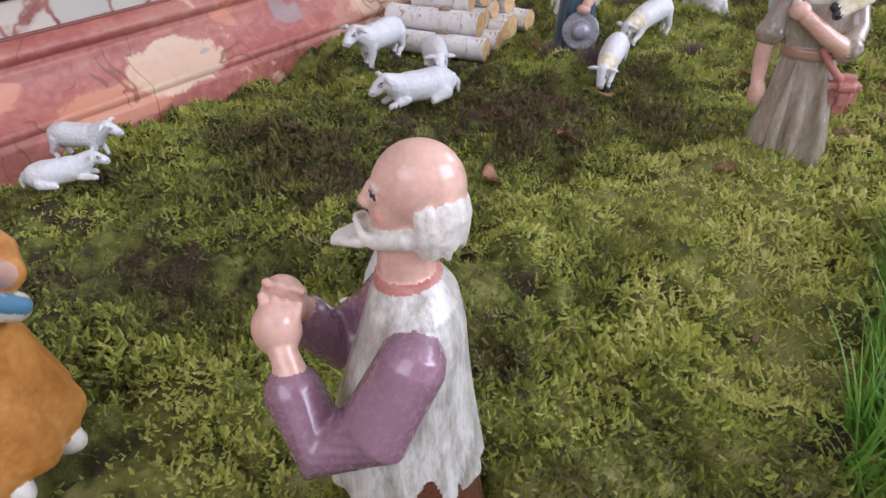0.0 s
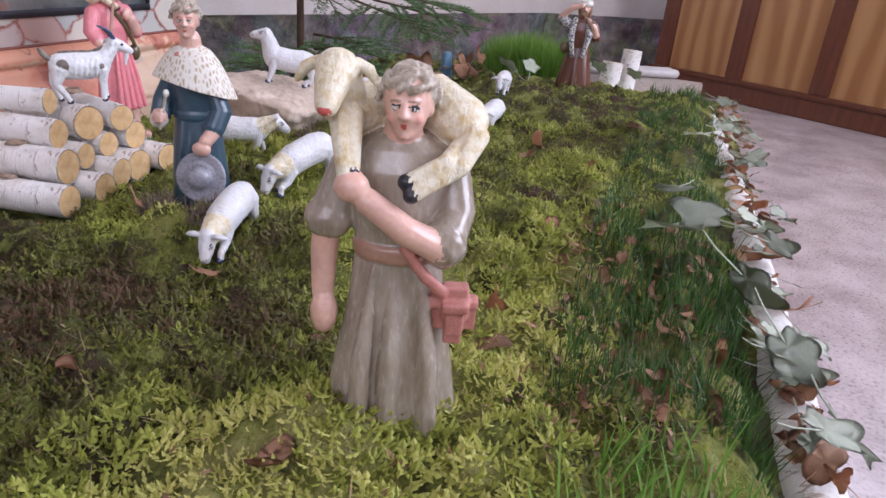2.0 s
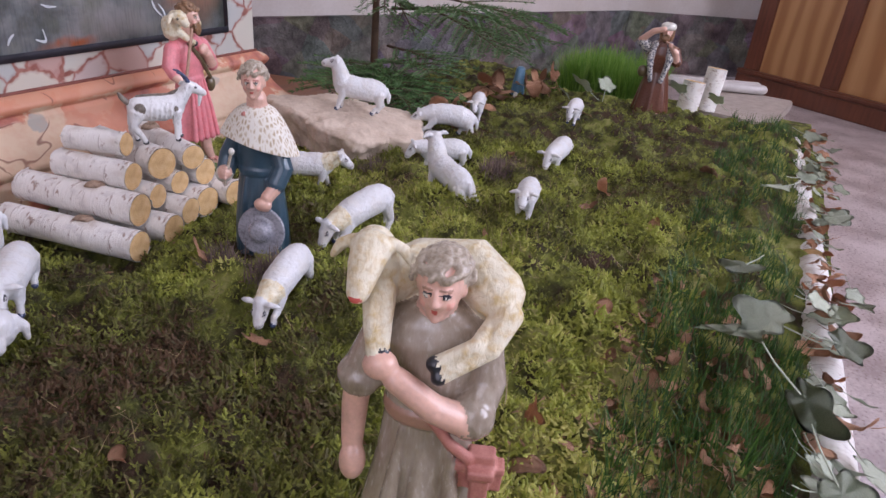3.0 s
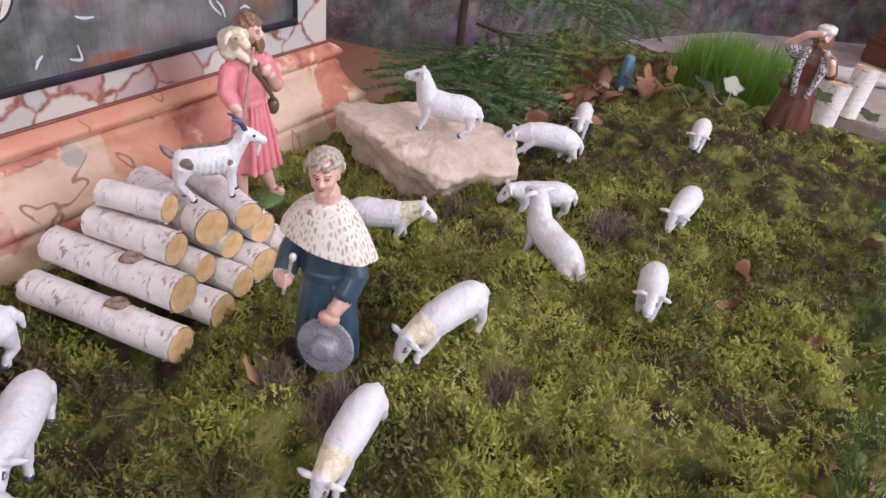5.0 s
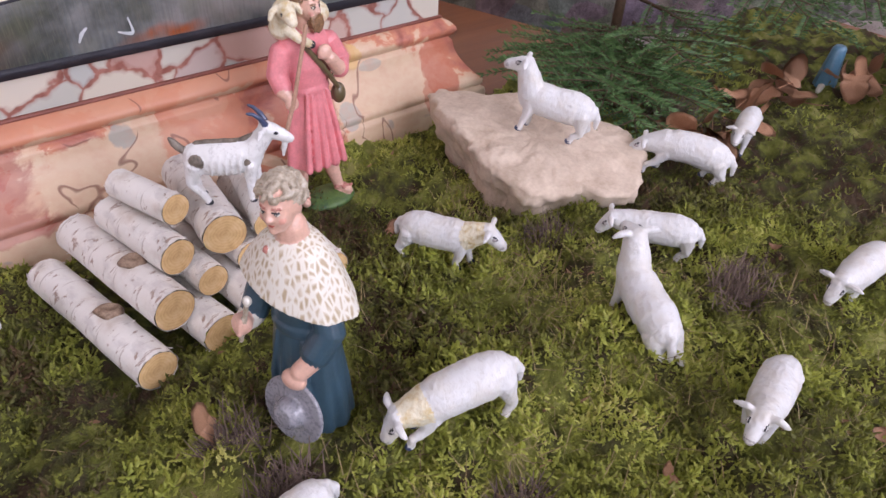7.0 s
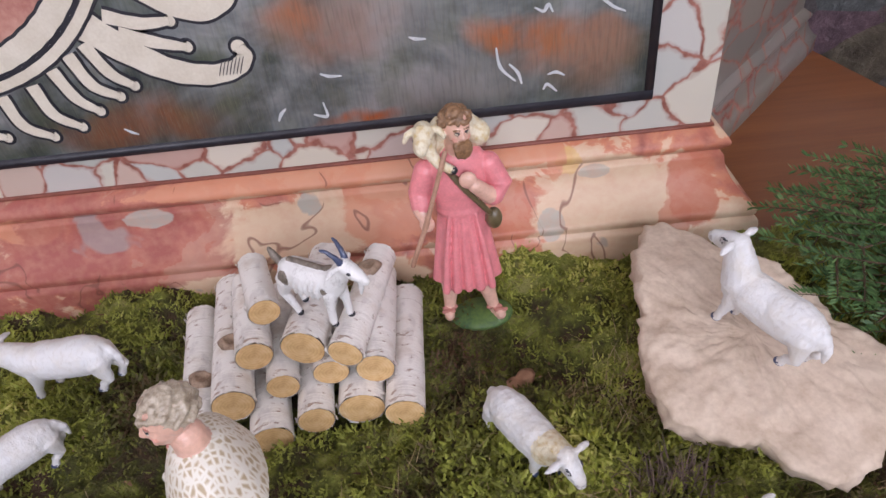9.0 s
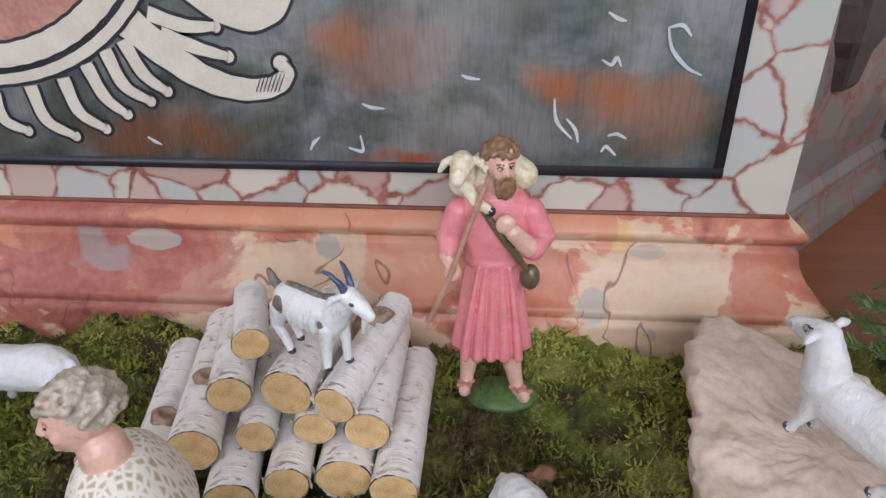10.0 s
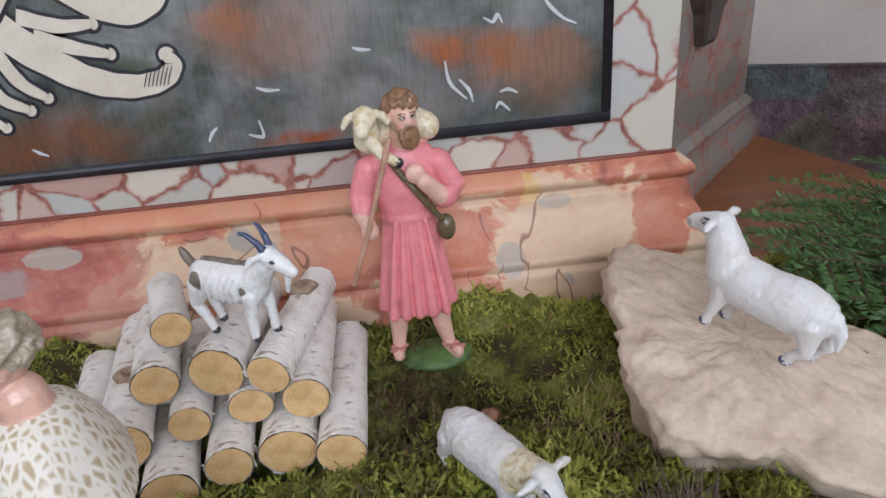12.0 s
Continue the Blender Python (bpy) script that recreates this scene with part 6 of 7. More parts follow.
def moss():
    """Feathery sprigs: each a stalk with leaflets to both sides, lying this way and that."""
    rnd = random.Random(11)
    verts, faces = [], []
    made = 0
    while made < 165000:
        t = rnd.random()
        x, y = (rnd.uniform(-1.2, 0.42), rnd.uniform(-1.02, -0.06)) if t < 0.80 else (rnd.uniform(-1.36, 0.9), rnd.uniform(-1.08, -0.06))
        p = Vector((x, y, 0))
        thick = noise.noise(p * 7 + Vector((9, 2, 0))) + 0.5 * noise.noise(p * 22)
        if thick < -0.3 and rnd.random() < 0.55 or not clear_of(x, y) or (x > 0.4 and y > -0.2 + 0.1 * noise.noise(p * 9)):
            continue
        if y < -0.93 and x > -0.42 and rnd.random() < 0.75:
            continue
        made += 1
        z = land(x, y) - 0.001 + 0.010 * rnd.random() ** 2 * max(0.25, thick + 0.45)
        a = rnd.uniform(0, 6.283)
        L = rnd.uniform(0.0045, 0.0105) * (1 + 0.5 * max(-0.6, thick))
        w = L * rnd.uniform(0.15, 0.30)
        ang, bend = rnd.uniform(0.35, 1.5), rnd.uniform(-0.7, 0.9)
        ca, sa = math.cos(a), math.sin(a)
        o = len(verts)
        px = pz = 0.0
        for k in range(4):
            f = (0.55, 1.0, 0.75, 0.0)[k] * w
            droop = f * 0.35
            verts.append((x + ca * px, y + sa * px, z + pz))
            if k in (1, 2):
                fx = px + f * 0.7
                verts.append((x + ca * fx - sa * f, y + sa * fx + ca * f, z + pz - droop))
                verts.append((x + ca * fx + sa * f, y + sa * fx - ca * f, z + pz - droop))
            px += math.sin(ang) * L / 3
            pz += math.cos(ang) * L / 3
            ang += bend / 3
        # stalk points 0, 1, 4, 7; leaflet tips 2, 3 and 5, 6
        faces += [(o, o + 1, o + 2), (o, o + 3, o + 1), (o + 1, o + 4, o + 5), (o + 1, o + 6, o + 4), (o + 4, o + 7, o + 5), (o + 4, o + 6, o + 7), (o + 1, o + 4, o + 2), (o + 4, o + 1, o + 3)]
    ob = new("moss", grid_mesh("moss", verts, faces, M_MOSS, smooth=False))
    tagged(ob, "feathery green and olive moss cushions", "moss", kind="stuff")


moss()
rg = random.Random(21)


def grass_roots(n, xr, yr, lo, hi, w, lean=(0.0, 0.5), seg=4, patch=0.0):
    out = []
    while len(out) < n:
        x, y = rg.uniform(*xr), rg.uniform(*yr)
        if patch and noise.noise(Vector((x, y, 5)) * 14) < -patch:
            continue
        out.append((x, y, land(x, y) - 0.003, rg.uniform(0, 6.283), rg.uniform(lo, hi), w * rg.uniform(0.7, 1.3), rg.uniform(*lean), rg.uniform(-0.1, 1.0), seg))
    return out


blades("grass", grass_roots(5600, (-0.52, 0.97), (-1.115, -0.945), 0.014, 0.036, 0.0014, (0.0, 0.8), patch=0.06) + grass_roots(1500, (-0.5, -0.1), (-1.11, -0.96), 0.02, 0.05, 0.0015),
       M_GRASS, "dark green sown grass strip along the border", "grass")
blades("fresh_grass", grass_roots(2500, (-0.98, -0.67), (-1.12, -0.985), 0.035, 0.09, 0.0026, (0.0, 0.45), 6) + grass_roots(260, (-0.68, -0.54), (-1.12, -1.0), 0.02, 0.055, 0.0022, (0.0, 0.5), 5),
       M_GRASS_LIGHT, "long fresh green grass at the front corner", "grass")
blades("grass_clump", [(x, y, land(min(x, 1.0), y) - 0.004, a, L * 1.0, w, l, b, s) for x, y, z, a, L, w, l, b, s in grass_roots(3200, (1.0, 1.18), (-0.74, -0.46), 0.09, 0.135, 0.0022, (0.0, 0.3), 5)],
       M_GRASS_LIGHT, "thick bright green clump of sown grass", "grass")
blades("dry_stalks", [(x, y, land(x, y) + 0.001, rg.uniform(0, 6.28), rg.uniform(0.01, 0.04), 0.0009, rg.uniform(0.7, 1.5), rg.uniform(-0.8, 0.9), 4)
                      for x, y in ((rg.gauss(cx, sx), rg.gauss(cy, sx)) for cx, cy, sx, n in ((0.07, -0.46, 0.05, 260), (0.2, -0.62, 0.05, 160), (0.0, -0.35, 0.05, 120), (-0.2, -0.62, 0.06, 120), (-0.45, -1.0, 0.06, 160), (0.1, -0.8, 0.15, 300), (-0.7, -0.7, 0.2, 300), (0.3, -0.6, 0.2, 300), (0.12, -0.28, 0.03, 260), (-0.05, -0.60, 0.12, 500), (-0.3, -0.8, 0.2, 300)) for k in range(n))
                      if -1.08 < y < -0.07 and clear_of(x, y)], M_STRAW, "thin dry straw-coloured moss stalks", "stalks")


# ---- spruce ----
def spruce():
    root = base_of("spruce_tree", Matrix.Translation((0.74, -0.02, 0.0)), "small green spruce tree with spreading needled branches", "tree")
    bm = bmesh.new()
    limb(bm, [(0, 0, -0.025, 0.011), (0.004, 0, 0.3, 0.009), (0, 0.004, 0.7, 0.006), (0, 0, 1.0, 0.003)], 0, 10)
    part("trunk", bm, M_TWIG, root, "thin brown trunk")
    rnd = random.Random(3)
    tv, tf, nv, nf = [], [], [], []

    def needle(p, d, L):
        s = d.orthogonal().normalized() * 0.0011
        s.rotate(Euler((0, 0, rnd.uniform(-1, 1))))
        o = len(nv)
        nv.extend([p, p + d * L * 0.5 + s, p + d * L, p + d * L * 0.5 - s])
        nf.append((o, o + 1, o + 2, o + 3))

    def shoot(p, d, L, r, depth):
        q = p.copy()
        k = max(4, int(L / 0.012))
        side = d.cross(Vector((0, 0, 1)))
        side = side.normalized() if side.length > 1e-3 else Vector((1, 0, 0))
        up = side.cross(d).normalized()
        prev = None
        for i in range(k + 1):
            u = i / k
            rr = r * (1 - 0.75 * u)
            o = len(tv)
            tv.extend([q + side * rr, q + up * rr, q - side * rr, q - up * rr])
            if prev is not None:
                for j in range(4):
                    tf.append((prev + j, prev + (j + 1) % 4, o + (j + 1) % 4, o + j))
            prev = o
            if depth == 0 or u > 0.25:
                for j in range(6 if depth else 9):
                    a = rnd.choice((0.15, 3.0, 0.15, 3.0, 1.57)) + rnd.gauss(0, 0.22)
                    v = (side * math.cos(a) + up * math.sin(a) * 0.75 + d * 0.75).normalized()
                    needle(q + d * rnd.uniform(0, L / k), v, rnd.uniform(0.010, 0.017))
            if depth and 0.12 < u < 0.95 and i % 3 == 0:
                for sgn in (-1, 1):
                    v = (d * 0.75 + side * sgn * rnd.uniform(0.6, 0.9) + up * rnd.uniform(-0.15, 0.2)).normalized()
                    shoot(q, v, L * (0.58 - 0.42 * u) * rnd.uniform(0.75, 1.25), r * 0.5, depth - 1)
            dd = d.copy()
            dd.z -= 0.10 * u / k * 3
            d = dd.normalized()
            q = q + d * L / k

    for i in range(13):
        z = 0.30 + 0.64 * (i / 13)
        a = i * 2.4 + rnd.uniform(-0.3, 0.3)
        reach = (0.36 - 0.24 * z) * rnd.uniform(0.8, 1.15)
        v = Vector((math.cos(a), math.sin(a), 0.28 + 0.25 * z)).normalized()
        if v.x < 0.1 or v.y > 0:
            reach *= 0.45
        shoot(Vector((0, 0, z)), v, reach, 0.004, 1)
    low_boughs = ((-0.05, -0.05, 0.07, 0.37, -0.115, 0.075), (-0.05, -0.04, 0.08, 0.44, -0.085, 0.085), (-0.08, -0.08, 0.06, 0.325, -0.215, 0.095), (-0.08, -0.08, 0.06, 0.345, -0.295, 0.085), (-0.05, -0.08, 0.06, 0.44, -0.335, 0.07), (-0.04, -0.05, 0.08, 0.50, -0.12, 0.095), (-0.03, -0.06, 0.09, 0.54, -0.32, 0.11), (-0.08, -0.06, 0.05, 0.39, -0.245, 0.06), (-0.06, -0.06, 0.06, 0.37, -0.345, 0.06), (-0.04, -0.08, 0.06, 0.48, -0.26, 0.07), (-0.02, -0.02, 0.07, 0.56, -0.2, 0.07), (0.02, -0.03, 0.12, 0.68, -0.3, 0.1), (0, -0.05, 0.22, 0.58, -0.36, 0.24))
    high_boughs = ((0, -0.03, 0.36, 0.6, -0.13, 0.22), (0, -0.03, 0.4, 0.64, -0.12, 0.27), (0, -0.02, 0.3, 0.71, -0.16, 0.16), (0.02, -0.05, 0.3, 0.64, -0.46, 0.36), (0.03, -0.05, 0.3, 0.8, -0.45, 0.34), (0.3, 0.0, 0.2, 0.85, -0.36, 0.12), (0.35, -0.05, 0.2, 1.0, -0.42, 0.14), (0.4, 0.0, 0.22, 1.15, -0.42, 0.16), (0.45, -0.05, 0.16, 1.05, -0.3, 0.1))
    for x, y, z, tx, ty, tz in low_boughs + high_boughs:
        tip = Vector((tx - 0.74, ty + 0.02, tz))
        v = tip - Vector((x, y, z))
        L = v.length
        v.z += 0.08 * L
        dx, dy, dz = v
        shoot(Vector((x, y, z)), Vector((dx, dy, dz)).normalized(), L, 0.004, 1)
    ob = new("branch_wood", grid_mesh("branch_wood", [tuple(v) for v in tv], tf, M_TWIG))
    ob.parent = root
    ob = new("crown", grid_mesh("crown", [tuple(v) for v in nv], nf, M_NEEDLE, smooth=False))
    ob.parent = root
    tagged(ob, "dense dark green needles")


spruce()


# ---- leaves ----
def leaf_mesh(name, lobes, mat, curl, seed):
    """A leaf with thickness; lobes gives the outline radius by angle."""
    rnd = random.Random(seed)
    bm = bmesh.new()
    n = 44
    rows = []
    for s in (0.0, 0.4, 0.75, 1.0):
        row = []
        for i in range(n):
            a = 2 * math.pi * i / n
            r = lobes(a) * s
            x, y = r * math.cos(a), r * math.sin(a)
            z = curl * (x * x * 1.3 - y * y * 0.9) * 0.9 + 0.03 * math.sin(7 * x + seed) * s * s + 0.05 * abs(y) + 0.03 * math.sin(5 * a + seed) * s
            row.append(bm.verts.new((x, y, z)))
        rows.append(row)
    c = rows[0][0]
    bmesh.ops.pointmerge(bm, verts=rows[0], merge_co=c.co.copy())
    bm.verts.ensure_lookup_table()
    c = bm.verts[0] if not rows[0][0].is_valid else rows[0][0]
    for i in range(n):
        j = (i + 1) % n
        bm.faces.new((c, rows[1][i], rows[1][j]))
        for u, v in zip(rows[1:], rows[2:]):
            bm.faces.new((u[i], v[i], v[j], u[j]))
    ret = bmesh.ops.solidify(bm, geom=bm.faces[:], thickness=0.012)
    limb(bm, [(-0.55 * lobes(math.pi), 0, 0, 0.022), (-0.9, 0.05, 0.02, 0.02), (-1.35, 0.1, 0.1, 0.017)], 0, 6)
    return mesh_of(name, bm, mat)


def ivy_outline(a):
    return 0.42 + 0.55 * max(0, math.cos(a)) ** 6 + 0.36 * max(0, math.cos(a - 1.15)) ** 10 + 0.36 * max(0, math.cos(a + 1.15)) ** 10 + 0.12 * max(0, math.cos(a - 2.3)) ** 8 + 0.12 * max(0, math.cos(a + 2.3)) ** 8 - 0.15 * max(0, math.cos(a - math.pi)) ** 10


def beech_outline(a):
    return (0.42 + 0.5 * abs(math.cos(a)) ** 1.6) * (1 + 0.02 * math.sin(18 * a)) + 0.06 * max(0, math.cos(a)) ** 20


def maple_outline(a):
    return 0.34 + 0.5 * max(0, math.cos(2.5 * a)) ** 2 + 0.08 * abs(math.sin(9 * a))


IVY = [leaf_mesh("ivy_leaf", ivy_outline, M_IVY, c, s) for c, s in ((0.1, 1), (-0.1, 2), (0.18, 3))]
DRY = [leaf_mesh("dry_leaf", beech_outline, M_LEAF, c, s) for c, s in ((0.25, 4), (-0.3, 5), (0.5, 6))] + [leaf_mesh("dry_leaf", maple_outline, M_LEAF, 0.4, 7)]


def leaf(kind, me, x, y, z, size, yaw, pitch, roll, label, category, group):
    ob = new(kind, me)
    ob.matrix_world = Matrix.Translation((x, y, z)) @ Euler((roll, pitch, yaw)).to_matrix().to_4x4() @ Matrix.Scale(size, 4)
    tagged(ob, label, category, group)


rl = random.Random(8)
for i in range(46):
    x = rl.uniform(-0.5, 0.9) if i > 10 else rl.uniform(-0.45, 0.1)
    leaf("ivy_leaf", rl.choice(IVY), x, -1.11 - rl.uniform(0.0, 0.06), 0.035 + rl.uniform(0, 0.045), rl.uniform(0.018, 0.036), rl.uniform(-2.6, -0.6), rl.uniform(-0.2, 0.5), rl.uniform(-0.5, 0.5),
         "matt green ivy leaf trailing over the birch border", "leaf", "ivy along the border")
for x, y, z, s, a, p, r in ((-0.225, -1.03, 0.108, 0.05, 2.6, -0.15, 0.3), (-0.195, -1.06, 0.115, 0.042, 1.2, 0.0, -0.3), (-0.02, -1.03, 0.09, 0.04, 2.8, -0.1, 0.2), (-0.27, -1.10, 0.085, 0.045, -1.9, 0.5, 0.1), (-0.36, -1.13, 0.07, 0.04, -2.2, 0.6, 0.2), (-0.43, -1.165, 0.05, 0.04, -1.3, 0.8, 0.0), (0.35, -1.06, 0.085, 0.04, 2.5, 0, 0.2), (0.42, -1.10, 0.09, 0.03, -0.8, 0, 0.3)):
    leaf("ivy_leaf", IVY[int(x * 100) % 3], x, y, z, s, a, p, r, "large pale green ivy leaf on the grass border", "leaf", "ivy along the border")
for x, y, s in ((0.90, -0.575, 0.05), (0.95, -0.62, 0.04), (0.86, -0.54, 0.035), (1.02, -0.80, 0.04), (0.98, -0.9, 0.035)):
    leaf("ivy_leaf", IVY[1], x, y, land(x, y) + 0.03, s, rl.uniform(0, 6), -0.7, 0.4, "dull green ivy leaf beside the grass clump", "leaf", "ivy by the grass clump")
DRY_AT = [(0.654, -0.651, 0.026, 0.3), (0.115, -0.80, 0.016, 0.4), (0.205, -0.80, 0.022, 0.9), (-0.405, -0.889, 0.022, 1.1), (-0.645, -0.824, 0.020, 0.2), (-0.745, -0.605, 0.02, 0.1), (-0.318, -0.43, 0.024, 1.0),
          (-0.40, -0.585, 0.02, 0.2), (0.30, -0.60, 0.014, 0.5), (-0.46, -0.90, 0.02, 0.5), (0.01, -0.245, 0.02, 0.1), (-0.05, -0.70, 0.012, 0.5), (0.10, -0.9, 0.016, 0.3), (-0.2, -0.9, 0.018, 0.2), (0.4, -0.95, 0.02, 0.3), (-0.5, -0.78, 0.014, 0.1), (-0.6, -0.62, 0.014, 0.3), (-0.3, -0.75, 0.014, 0.3)]
for x, y, s, t in DRY_AT:
    leaf("dry_leaf", rl.choice(DRY), x, y, land(x, y) + 0.008 + 0.3 * s * t, s, rl.uniform(0, 6.28), -t, rl.uniform(-0.4, 0.4), "curled brown dry leaf lying on the moss", "leaf", "dry leaves on the moss")
for k in range(26):
    cx, cy, sp = ((0.50, -0.40, 0.03), (0.88, -0.44, 0.04), (0.70, -0.37, 0.04))[k % 3]
    x, y = rl.gauss(cx, sp), rl.gauss(cy, sp * 0.7)
    leaf("dry_leaf", rl.choice(DRY), x, y, land(x, y) + 0.012 + rl.uniform(0, 0.05 if k % 3 else 0.03), rl.uniform(0.028, 0.050), rl.uniform(0, 6.28), rl.uniform(-1.0, 0.3), rl.uniform(-0.5, 0.5), "rust brown beech leaf heaped beneath the spruce", "leaf", "beech leaves beneath the spruce")
for k in range(110):
    x, y = rl.uniform(-0.52, -0.08), rl.uniform(-1.08, -0.92)
    leaf("dry_leaf", rl.choice(DRY), x, y, land(x, y) + 0.008, rl.uniform(0.006, 0.013), rl.uniform(0, 6.28), rl.uniform(-0.8, 0.5), rl.uniform(-0.6, 0.6), "crumbled brown leaf scrap among sparse grass", "leaf", "leaf scraps in the grass strip")

for k in range(80):
    x = rl.uniform(-0.5, 0.95)
    leaf("dry_leaf", rl.choice(DRY), x, -1.118 - rl.uniform(0, 0.045), 0.034 + rl.uniform(0, 0.02), rl.uniform(0.010, 0.022), rl.uniform(0, 6.28), rl.uniform(-0.7, 0.7), rl.uniform(-0.7, 0.7), "curled tan leaf caught along the birch border", "leaf", "dry leaves along the border")


blades("leaf_litter", [(x, y, land(x, y) + 0.002, rl.uniform(0, 6.28), rl.uniform(0.004, 0.012), rl.uniform(0.002, 0.005), rl.uniform(0.8, 1.6), rl.uniform(-0.6, 0.8), 3)
                       for x, y in ((rl.uniform(-1.0, 0.6), rl.uniform(-1.06, -0.1)) if k % 2 else (rl.gauss(-0.38, 0.12), rl.gauss(-0.985, 0.045)) for k in range(1500))
                       if -1.09 < y < -0.08 and clear_of(x, y)], M_LITTER, "crumbs of brown leaf and bark scattered over the moss", "leaf litter")


# ---- small things at the back ----
def heather(x, y, s, seed, label):
    rnd = random.Random(seed)
    blades("heather", [(x + rnd.gauss(0, s * 0.4), y + rnd.gauss(0, s * 0.3), land(x, y) - 0.002, rnd.uniform(0, 6.28), rnd.uniform(0.4, 1.0) * s, 0.0016, rnd.uniform(0.1, 1.2), rnd.uniform(-0.6, 0.8), 4) for k in range(320)], M_HEATH, label, "heather")


heather(0.205, -0.615, 0.045, 1, "dead purple-brown heather tuft in the moss")
heather(-0.30, -0.52, 0.035, 4, "dead grey-brown heather tuft beside the blue statuette")
heather(-0.16, -0.64, 0.03, 5, "dead brown heather tuft in a mossy hollow")
heather(0.13, -0.40, 0.04, 6, "dead brown heather tuft near the walking sheep")
heather(0.53, -0.30, 0.07, 2, "dead brown heather beneath the spruce")
heather(-0.305, -0.445, 0.03, 3, "dead grey heather sprig beside the blue statuette")


def fallen_figure():
    bm = bmesh.new()
    stack(bm, [(0, 0, 0, 0.024, 0.02), (0.03, 0, 0, 0.02, 0.016), (0.07, 0.004, 0, 0.014, 0.012), (0.075, 0.004, 0, 0.008, 0.008)], 0, 30, 7, 0.06, 0, 0.07)
    limb(bm, [(-0.03, -0.006, 0.006, 0.007), (-0.05, -0.01, 0.004, 0.005)], 1, 8)
    me = fuse("blue_statuette_far", bm, [M_BLUE_CLOTH, M_WHITE_CUFF], 0.0015, 2)
    ob = new("statuette", me)
    ob.matrix_world = Matrix.Translation((0.915, -0.385, land(0.915, -0.385)))
    tagged(ob, "small statuette in a pale blue gown among brown leaves", "statuette", "statuettes of the crib")


fallen_figure()


def pipe(a, b, r):
    bm = bmesh.new()
    limb(bm, [(*a, r), (*b, r)], 0, 20)
    thing("plastic_pipe", bm, M_PLASTIC, "white plastic pipe lying behind the stumps", "pipe", "white pipes")


pipe((1.50, -0.72, 0.017), (1.62, -1.00, 0.017), 0.016)
pipe((1.545, -0.70, 0.0165), (1.665, -0.98, 0.0165), 0.0155)


# ---- painted ornament on the altar panel ----
def smooth_path(pts, n=10):
    P = [Vector(p) for p in pts]
    P = [P[0] * 2 - P[1]] + P + [P[-1] * 2 - P[-2]]
    out = []
    for a, b, c, d in zip(P, P[1:], P[2:], P[3:]):
        for k in range(n):
            t = k / n
            out.append(0.5 * ((2 * b) + (c - a) * t + (2 * a - 5 * b + 4 * c - d) * t * t + (3 * b - a - 3 * c + d) * t ** 3))
    return out + [P[-2]]


def ribbon(bm, pts, w0, w1, w2, y, mi=0, thick=0.0008):
    """A flat brushed stroke on the panel, widths at start, middle and end."""
    Q = smooth_path(pts)
    n = len(Q) - 1
    rows = []
    for i, q in enumerate(Q):
        d = (Q[min(i + 1, n)] - Q[max(i - 1, 0)])
        nrm = Vector((-d.y, d.x)).normalized()
        u = i / n
        w = (w0 + (w1 - w0) * u * 2 if u < 0.5 else w1 + (w2 - w1) * (u - 0.5) * 2) * 0.5
        w *= 1 + 0.03 * math.sin(i * 0.9)
        rows.append([bm.verts.new((q.x + nrm.x * s * w, y - (thick if abs(s) < 1.01 else 0), q.y + nrm.y * s * w)) for s in (-1.0, 0.0, 1.0)])
    for a, b in zip(rows, rows[1:]):
        for j in range(2):
            bm.faces.new((a[j], a[j + 1], b[j + 1], b[j])).material_index = mi


FACE = -0.004


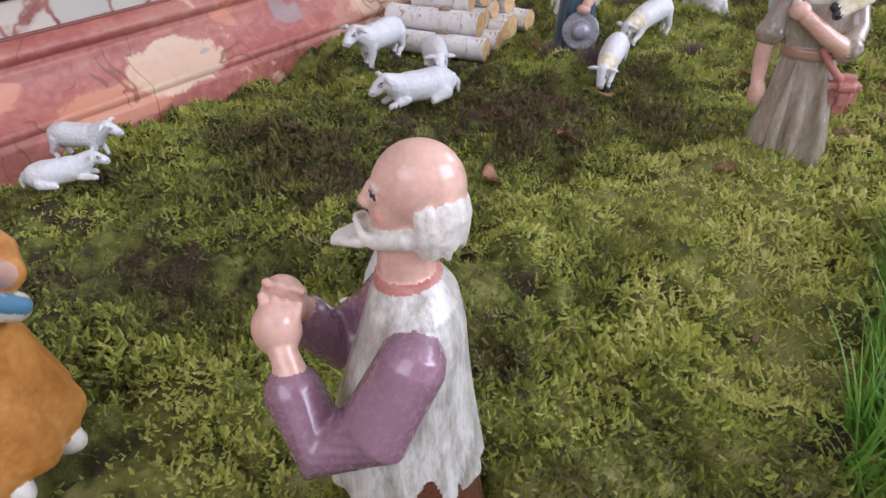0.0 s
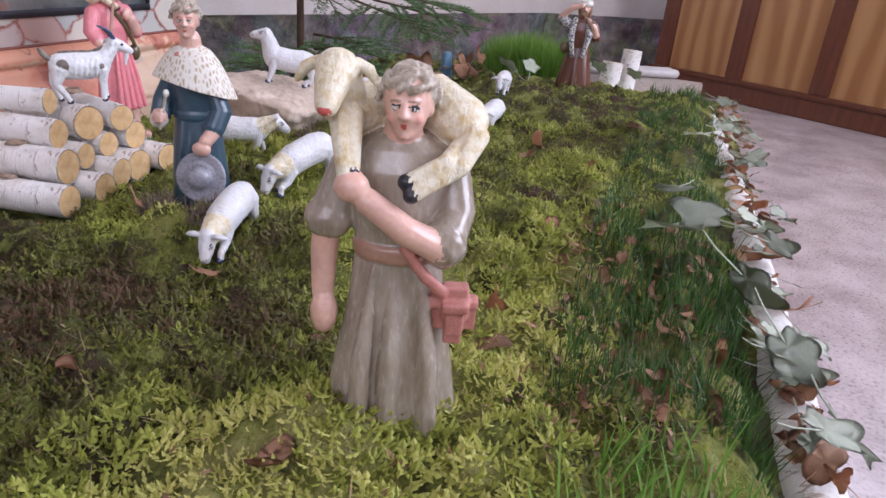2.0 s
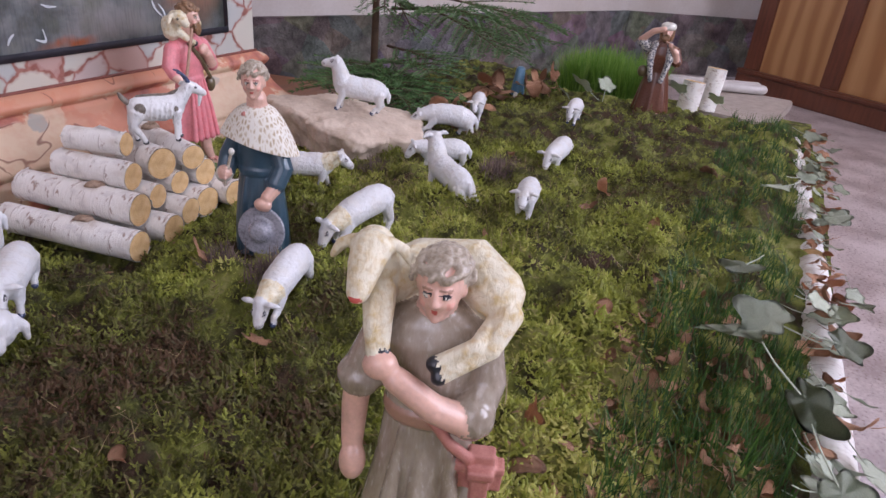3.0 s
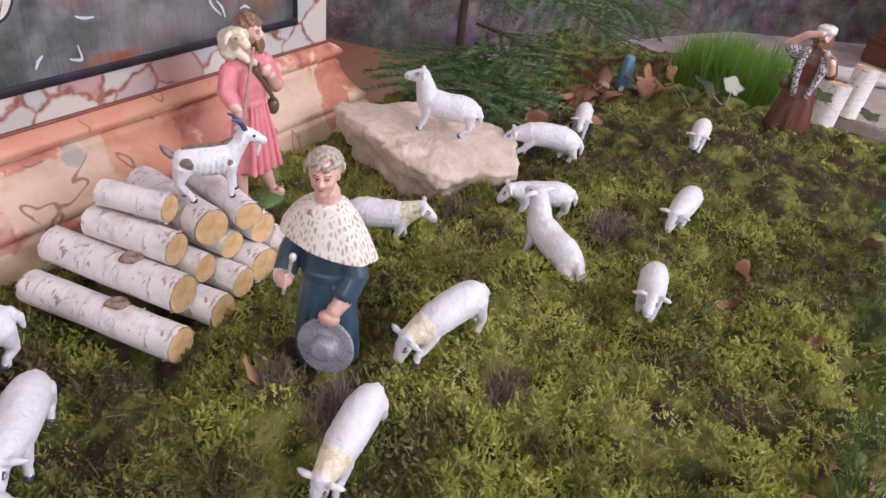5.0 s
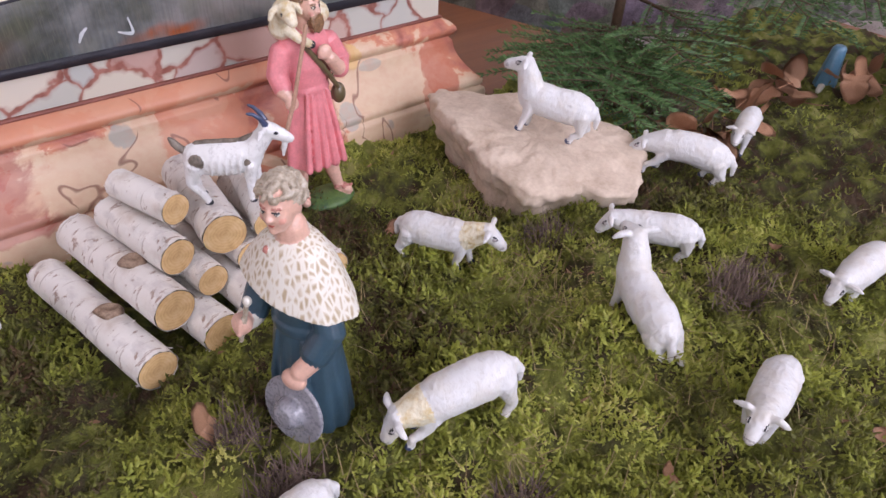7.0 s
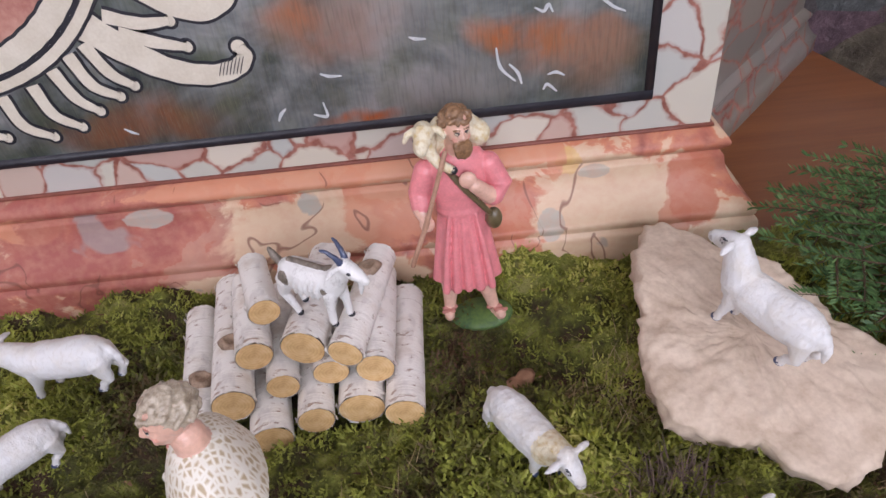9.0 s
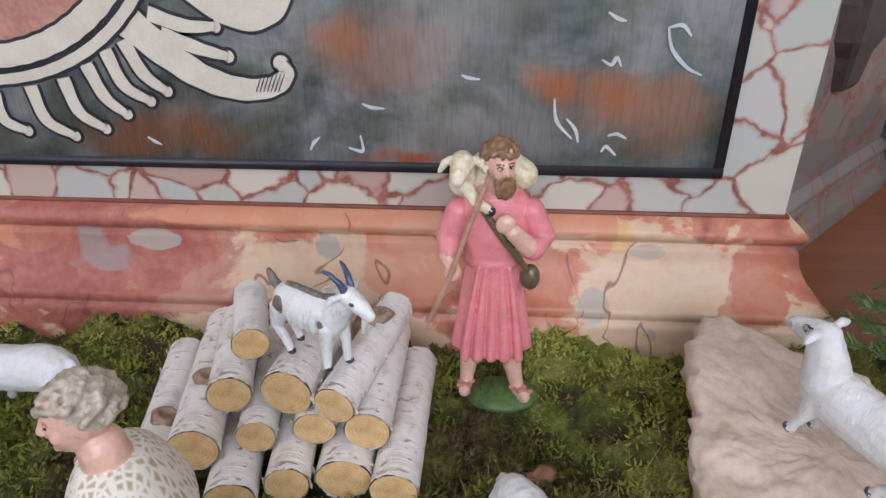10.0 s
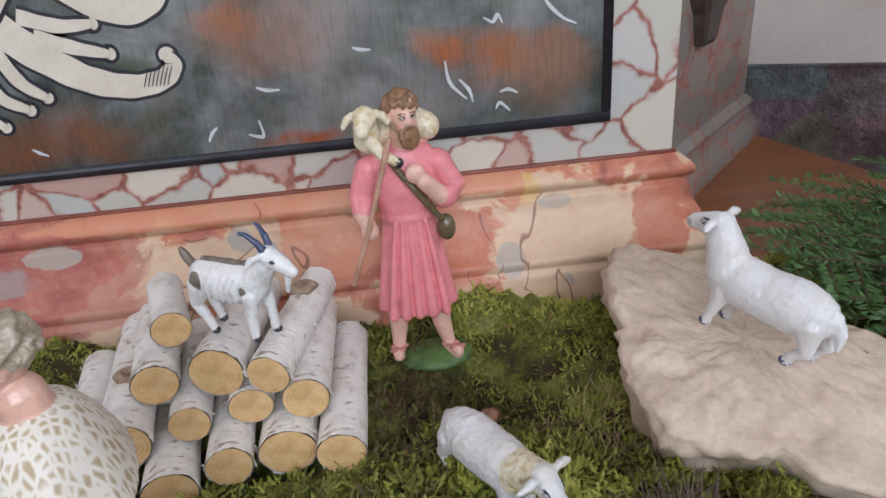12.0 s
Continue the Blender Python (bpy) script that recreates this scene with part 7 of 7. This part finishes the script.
def scrollwork():
    def outlined(name, pts, w0, w1, w2, lift=0.0):
        bm = bmesh.new()
        ribbon(bm, pts, w0 + 0.007, w1 + 0.007, w2 + 0.007, FACE - 0.0004 - lift, 1)
        ribbon(bm, pts, w0, w1, w2, FACE - 0.0012 - lift, 0)
        e = Vector(pts[-1])
        for mi, y, r in ((1, FACE - 0.0004 - lift, w2 * 0.72 + 0.0035), (0, FACE - 0.0012 - lift, w2 * 0.72)):
            bm.faces.new([bm.verts.new((e.x + r * math.cos(a), y, e.y + r * math.sin(a))) for a in (2 * math.pi * k / 16 for k in range(16))]).material_index = mi
        ob = part(name, bm, [M_CREAM, M_LINE], ALTAR, "cream scrollwork outlined in black", smooth=False)

    c = Vector((-0.590, 0.547))
    arc = [(c.x + 0.2445 * math.cos(a), c.y + 0.2445 * math.sin(a)) for a in (radians(x) for x in range(-112, 40, 8))]
    arc2 = [(c.x + 0.2205 * math.cos(a), c.y + 0.2205 * math.sin(a)) for a in (radians(x) for x in range(-112, 40, 8))]
    bm = bmesh.new()
    rings(bm, [[(c.x + q * math.cos(a), FACE - 0.0003 - (0.0002 if q < 0.3 else 0), c.y + q * math.sin(a)) for a in (2 * math.pi * i / 72 for i in range(72))] for q in (0.005, 0.1, 0.21)], 0, False)
    part("medallion_ground", bm, M_ROSE, ALTAR, "rose painted medallion ground", smooth=False)
    outlined("scroll", [(-0.43, 0.375), (-0.385, 0.333), (-0.345, 0.306), (-0.305, 0.295), (-0.272, 0.299), (-0.2575, 0.312), (-0.262, 0.322)], 0.036, 0.024, 0.012)
    outlined("scroll", [(-0.375, 0.44), (-0.345, 0.396), (-0.30, 0.371), (-0.265, 0.379), (-0.253, 0.402), (-0.263, 0.416)], 0.022, 0.032, 0.016)
    for pts in ([(-0.395, 0.372), (-0.36, 0.36), (-0.327, 0.359)], [(-0.385, 0.352), (-0.35, 0.338), (-0.318, 0.329)], [(-0.428, 0.345), (-0.413, 0.31), (-0.392, 0.292)], [(-0.45, 0.335), (-0.438, 0.298), (-0.413, 0.281)],
                [(-0.475, 0.32), (-0.463, 0.285), (-0.443, 0.266)], [(-0.505, 0.305), (-0.497, 0.268), (-0.472, 0.249)], [(-0.545, 0.296), (-0.538, 0.258), (-0.51, 0.24)], [(-0.59, 0.29), (-0.588, 0.258), (-0.565, 0.245)]):
        outlined("scroll_leaf", pts, 0.015, 0.014, 0.009, 0.0001)
    outlined("medallion_ring", arc, 0.011, 0.011, 0.011, 0.0014)
    outlined("medallion_ring", arc2, 0.024, 0.024, 0.024, 0.0010)
    # hatched shading strokes
    for o, d, n in (((-0.292, 0.302), (0.004, 0.0), 7),):
        for k in range(n):
            bm = bmesh.new()
            x, z = o[0] + d[0] * k, o[1] + d[1] * k
            ribbon(bm, [(x, z - 0.009), (x + 0.004, z), (x + 0.009, z + 0.010)], 0.0009, 0.0012, 0.0007, FACE - 0.0032)
            part("hatch_stroke", bm, M_LINE, ALTAR, smooth=False)
    for pts in ([(-0.241, 0.228), (-0.236, 0.237), (-0.229, 0.243)], [(-0.198, 0.232), (-0.19, 0.229), (-0.182, 0.229), (-0.184, 0.246)], [(-0.18, 0.281), (-0.17, 0.277), (-0.156, 0.276)], [(-0.074, 0.312), (-0.066, 0.309), (-0.055, 0.308)],
                [(0.066, 0.329), (0.076, 0.324), (0.081, 0.331), (0.086, 0.322)], [(0.068, 0.374), (0.078, 0.368), (0.086, 0.366)], [(0.127, 0.36), (0.133, 0.34), (0.15, 0.322), (0.166, 0.314)], [(0.127, 0.36), (0.14, 0.362), (0.15, 0.352)],
                [(0.022, 0.289), (0.026, 0.265), (0.043, 0.246)], [(0.036, 0.268), (0.046, 0.256), (0.05, 0.242)], [(0.08, 0.25), (0.09, 0.252), (0.1, 0.247)], [(0.075, 0.232), (0.08, 0.238), (0.091, 0.228)], [(-0.03, 0.392), (-0.024, 0.402), (-0.017, 0.41)], [(-0.425, 0.24), (-0.418, 0.235), (-0.41, 0.231)]):
        bm = bmesh.new()
        ribbon(bm, pts, 0.002, 0.0042, 0.0018, FACE - 0.0006)
        part("paint_stroke", bm, M_STROKE, ALTAR, "pale grey brush stroke", smooth=False)


scrollwork()
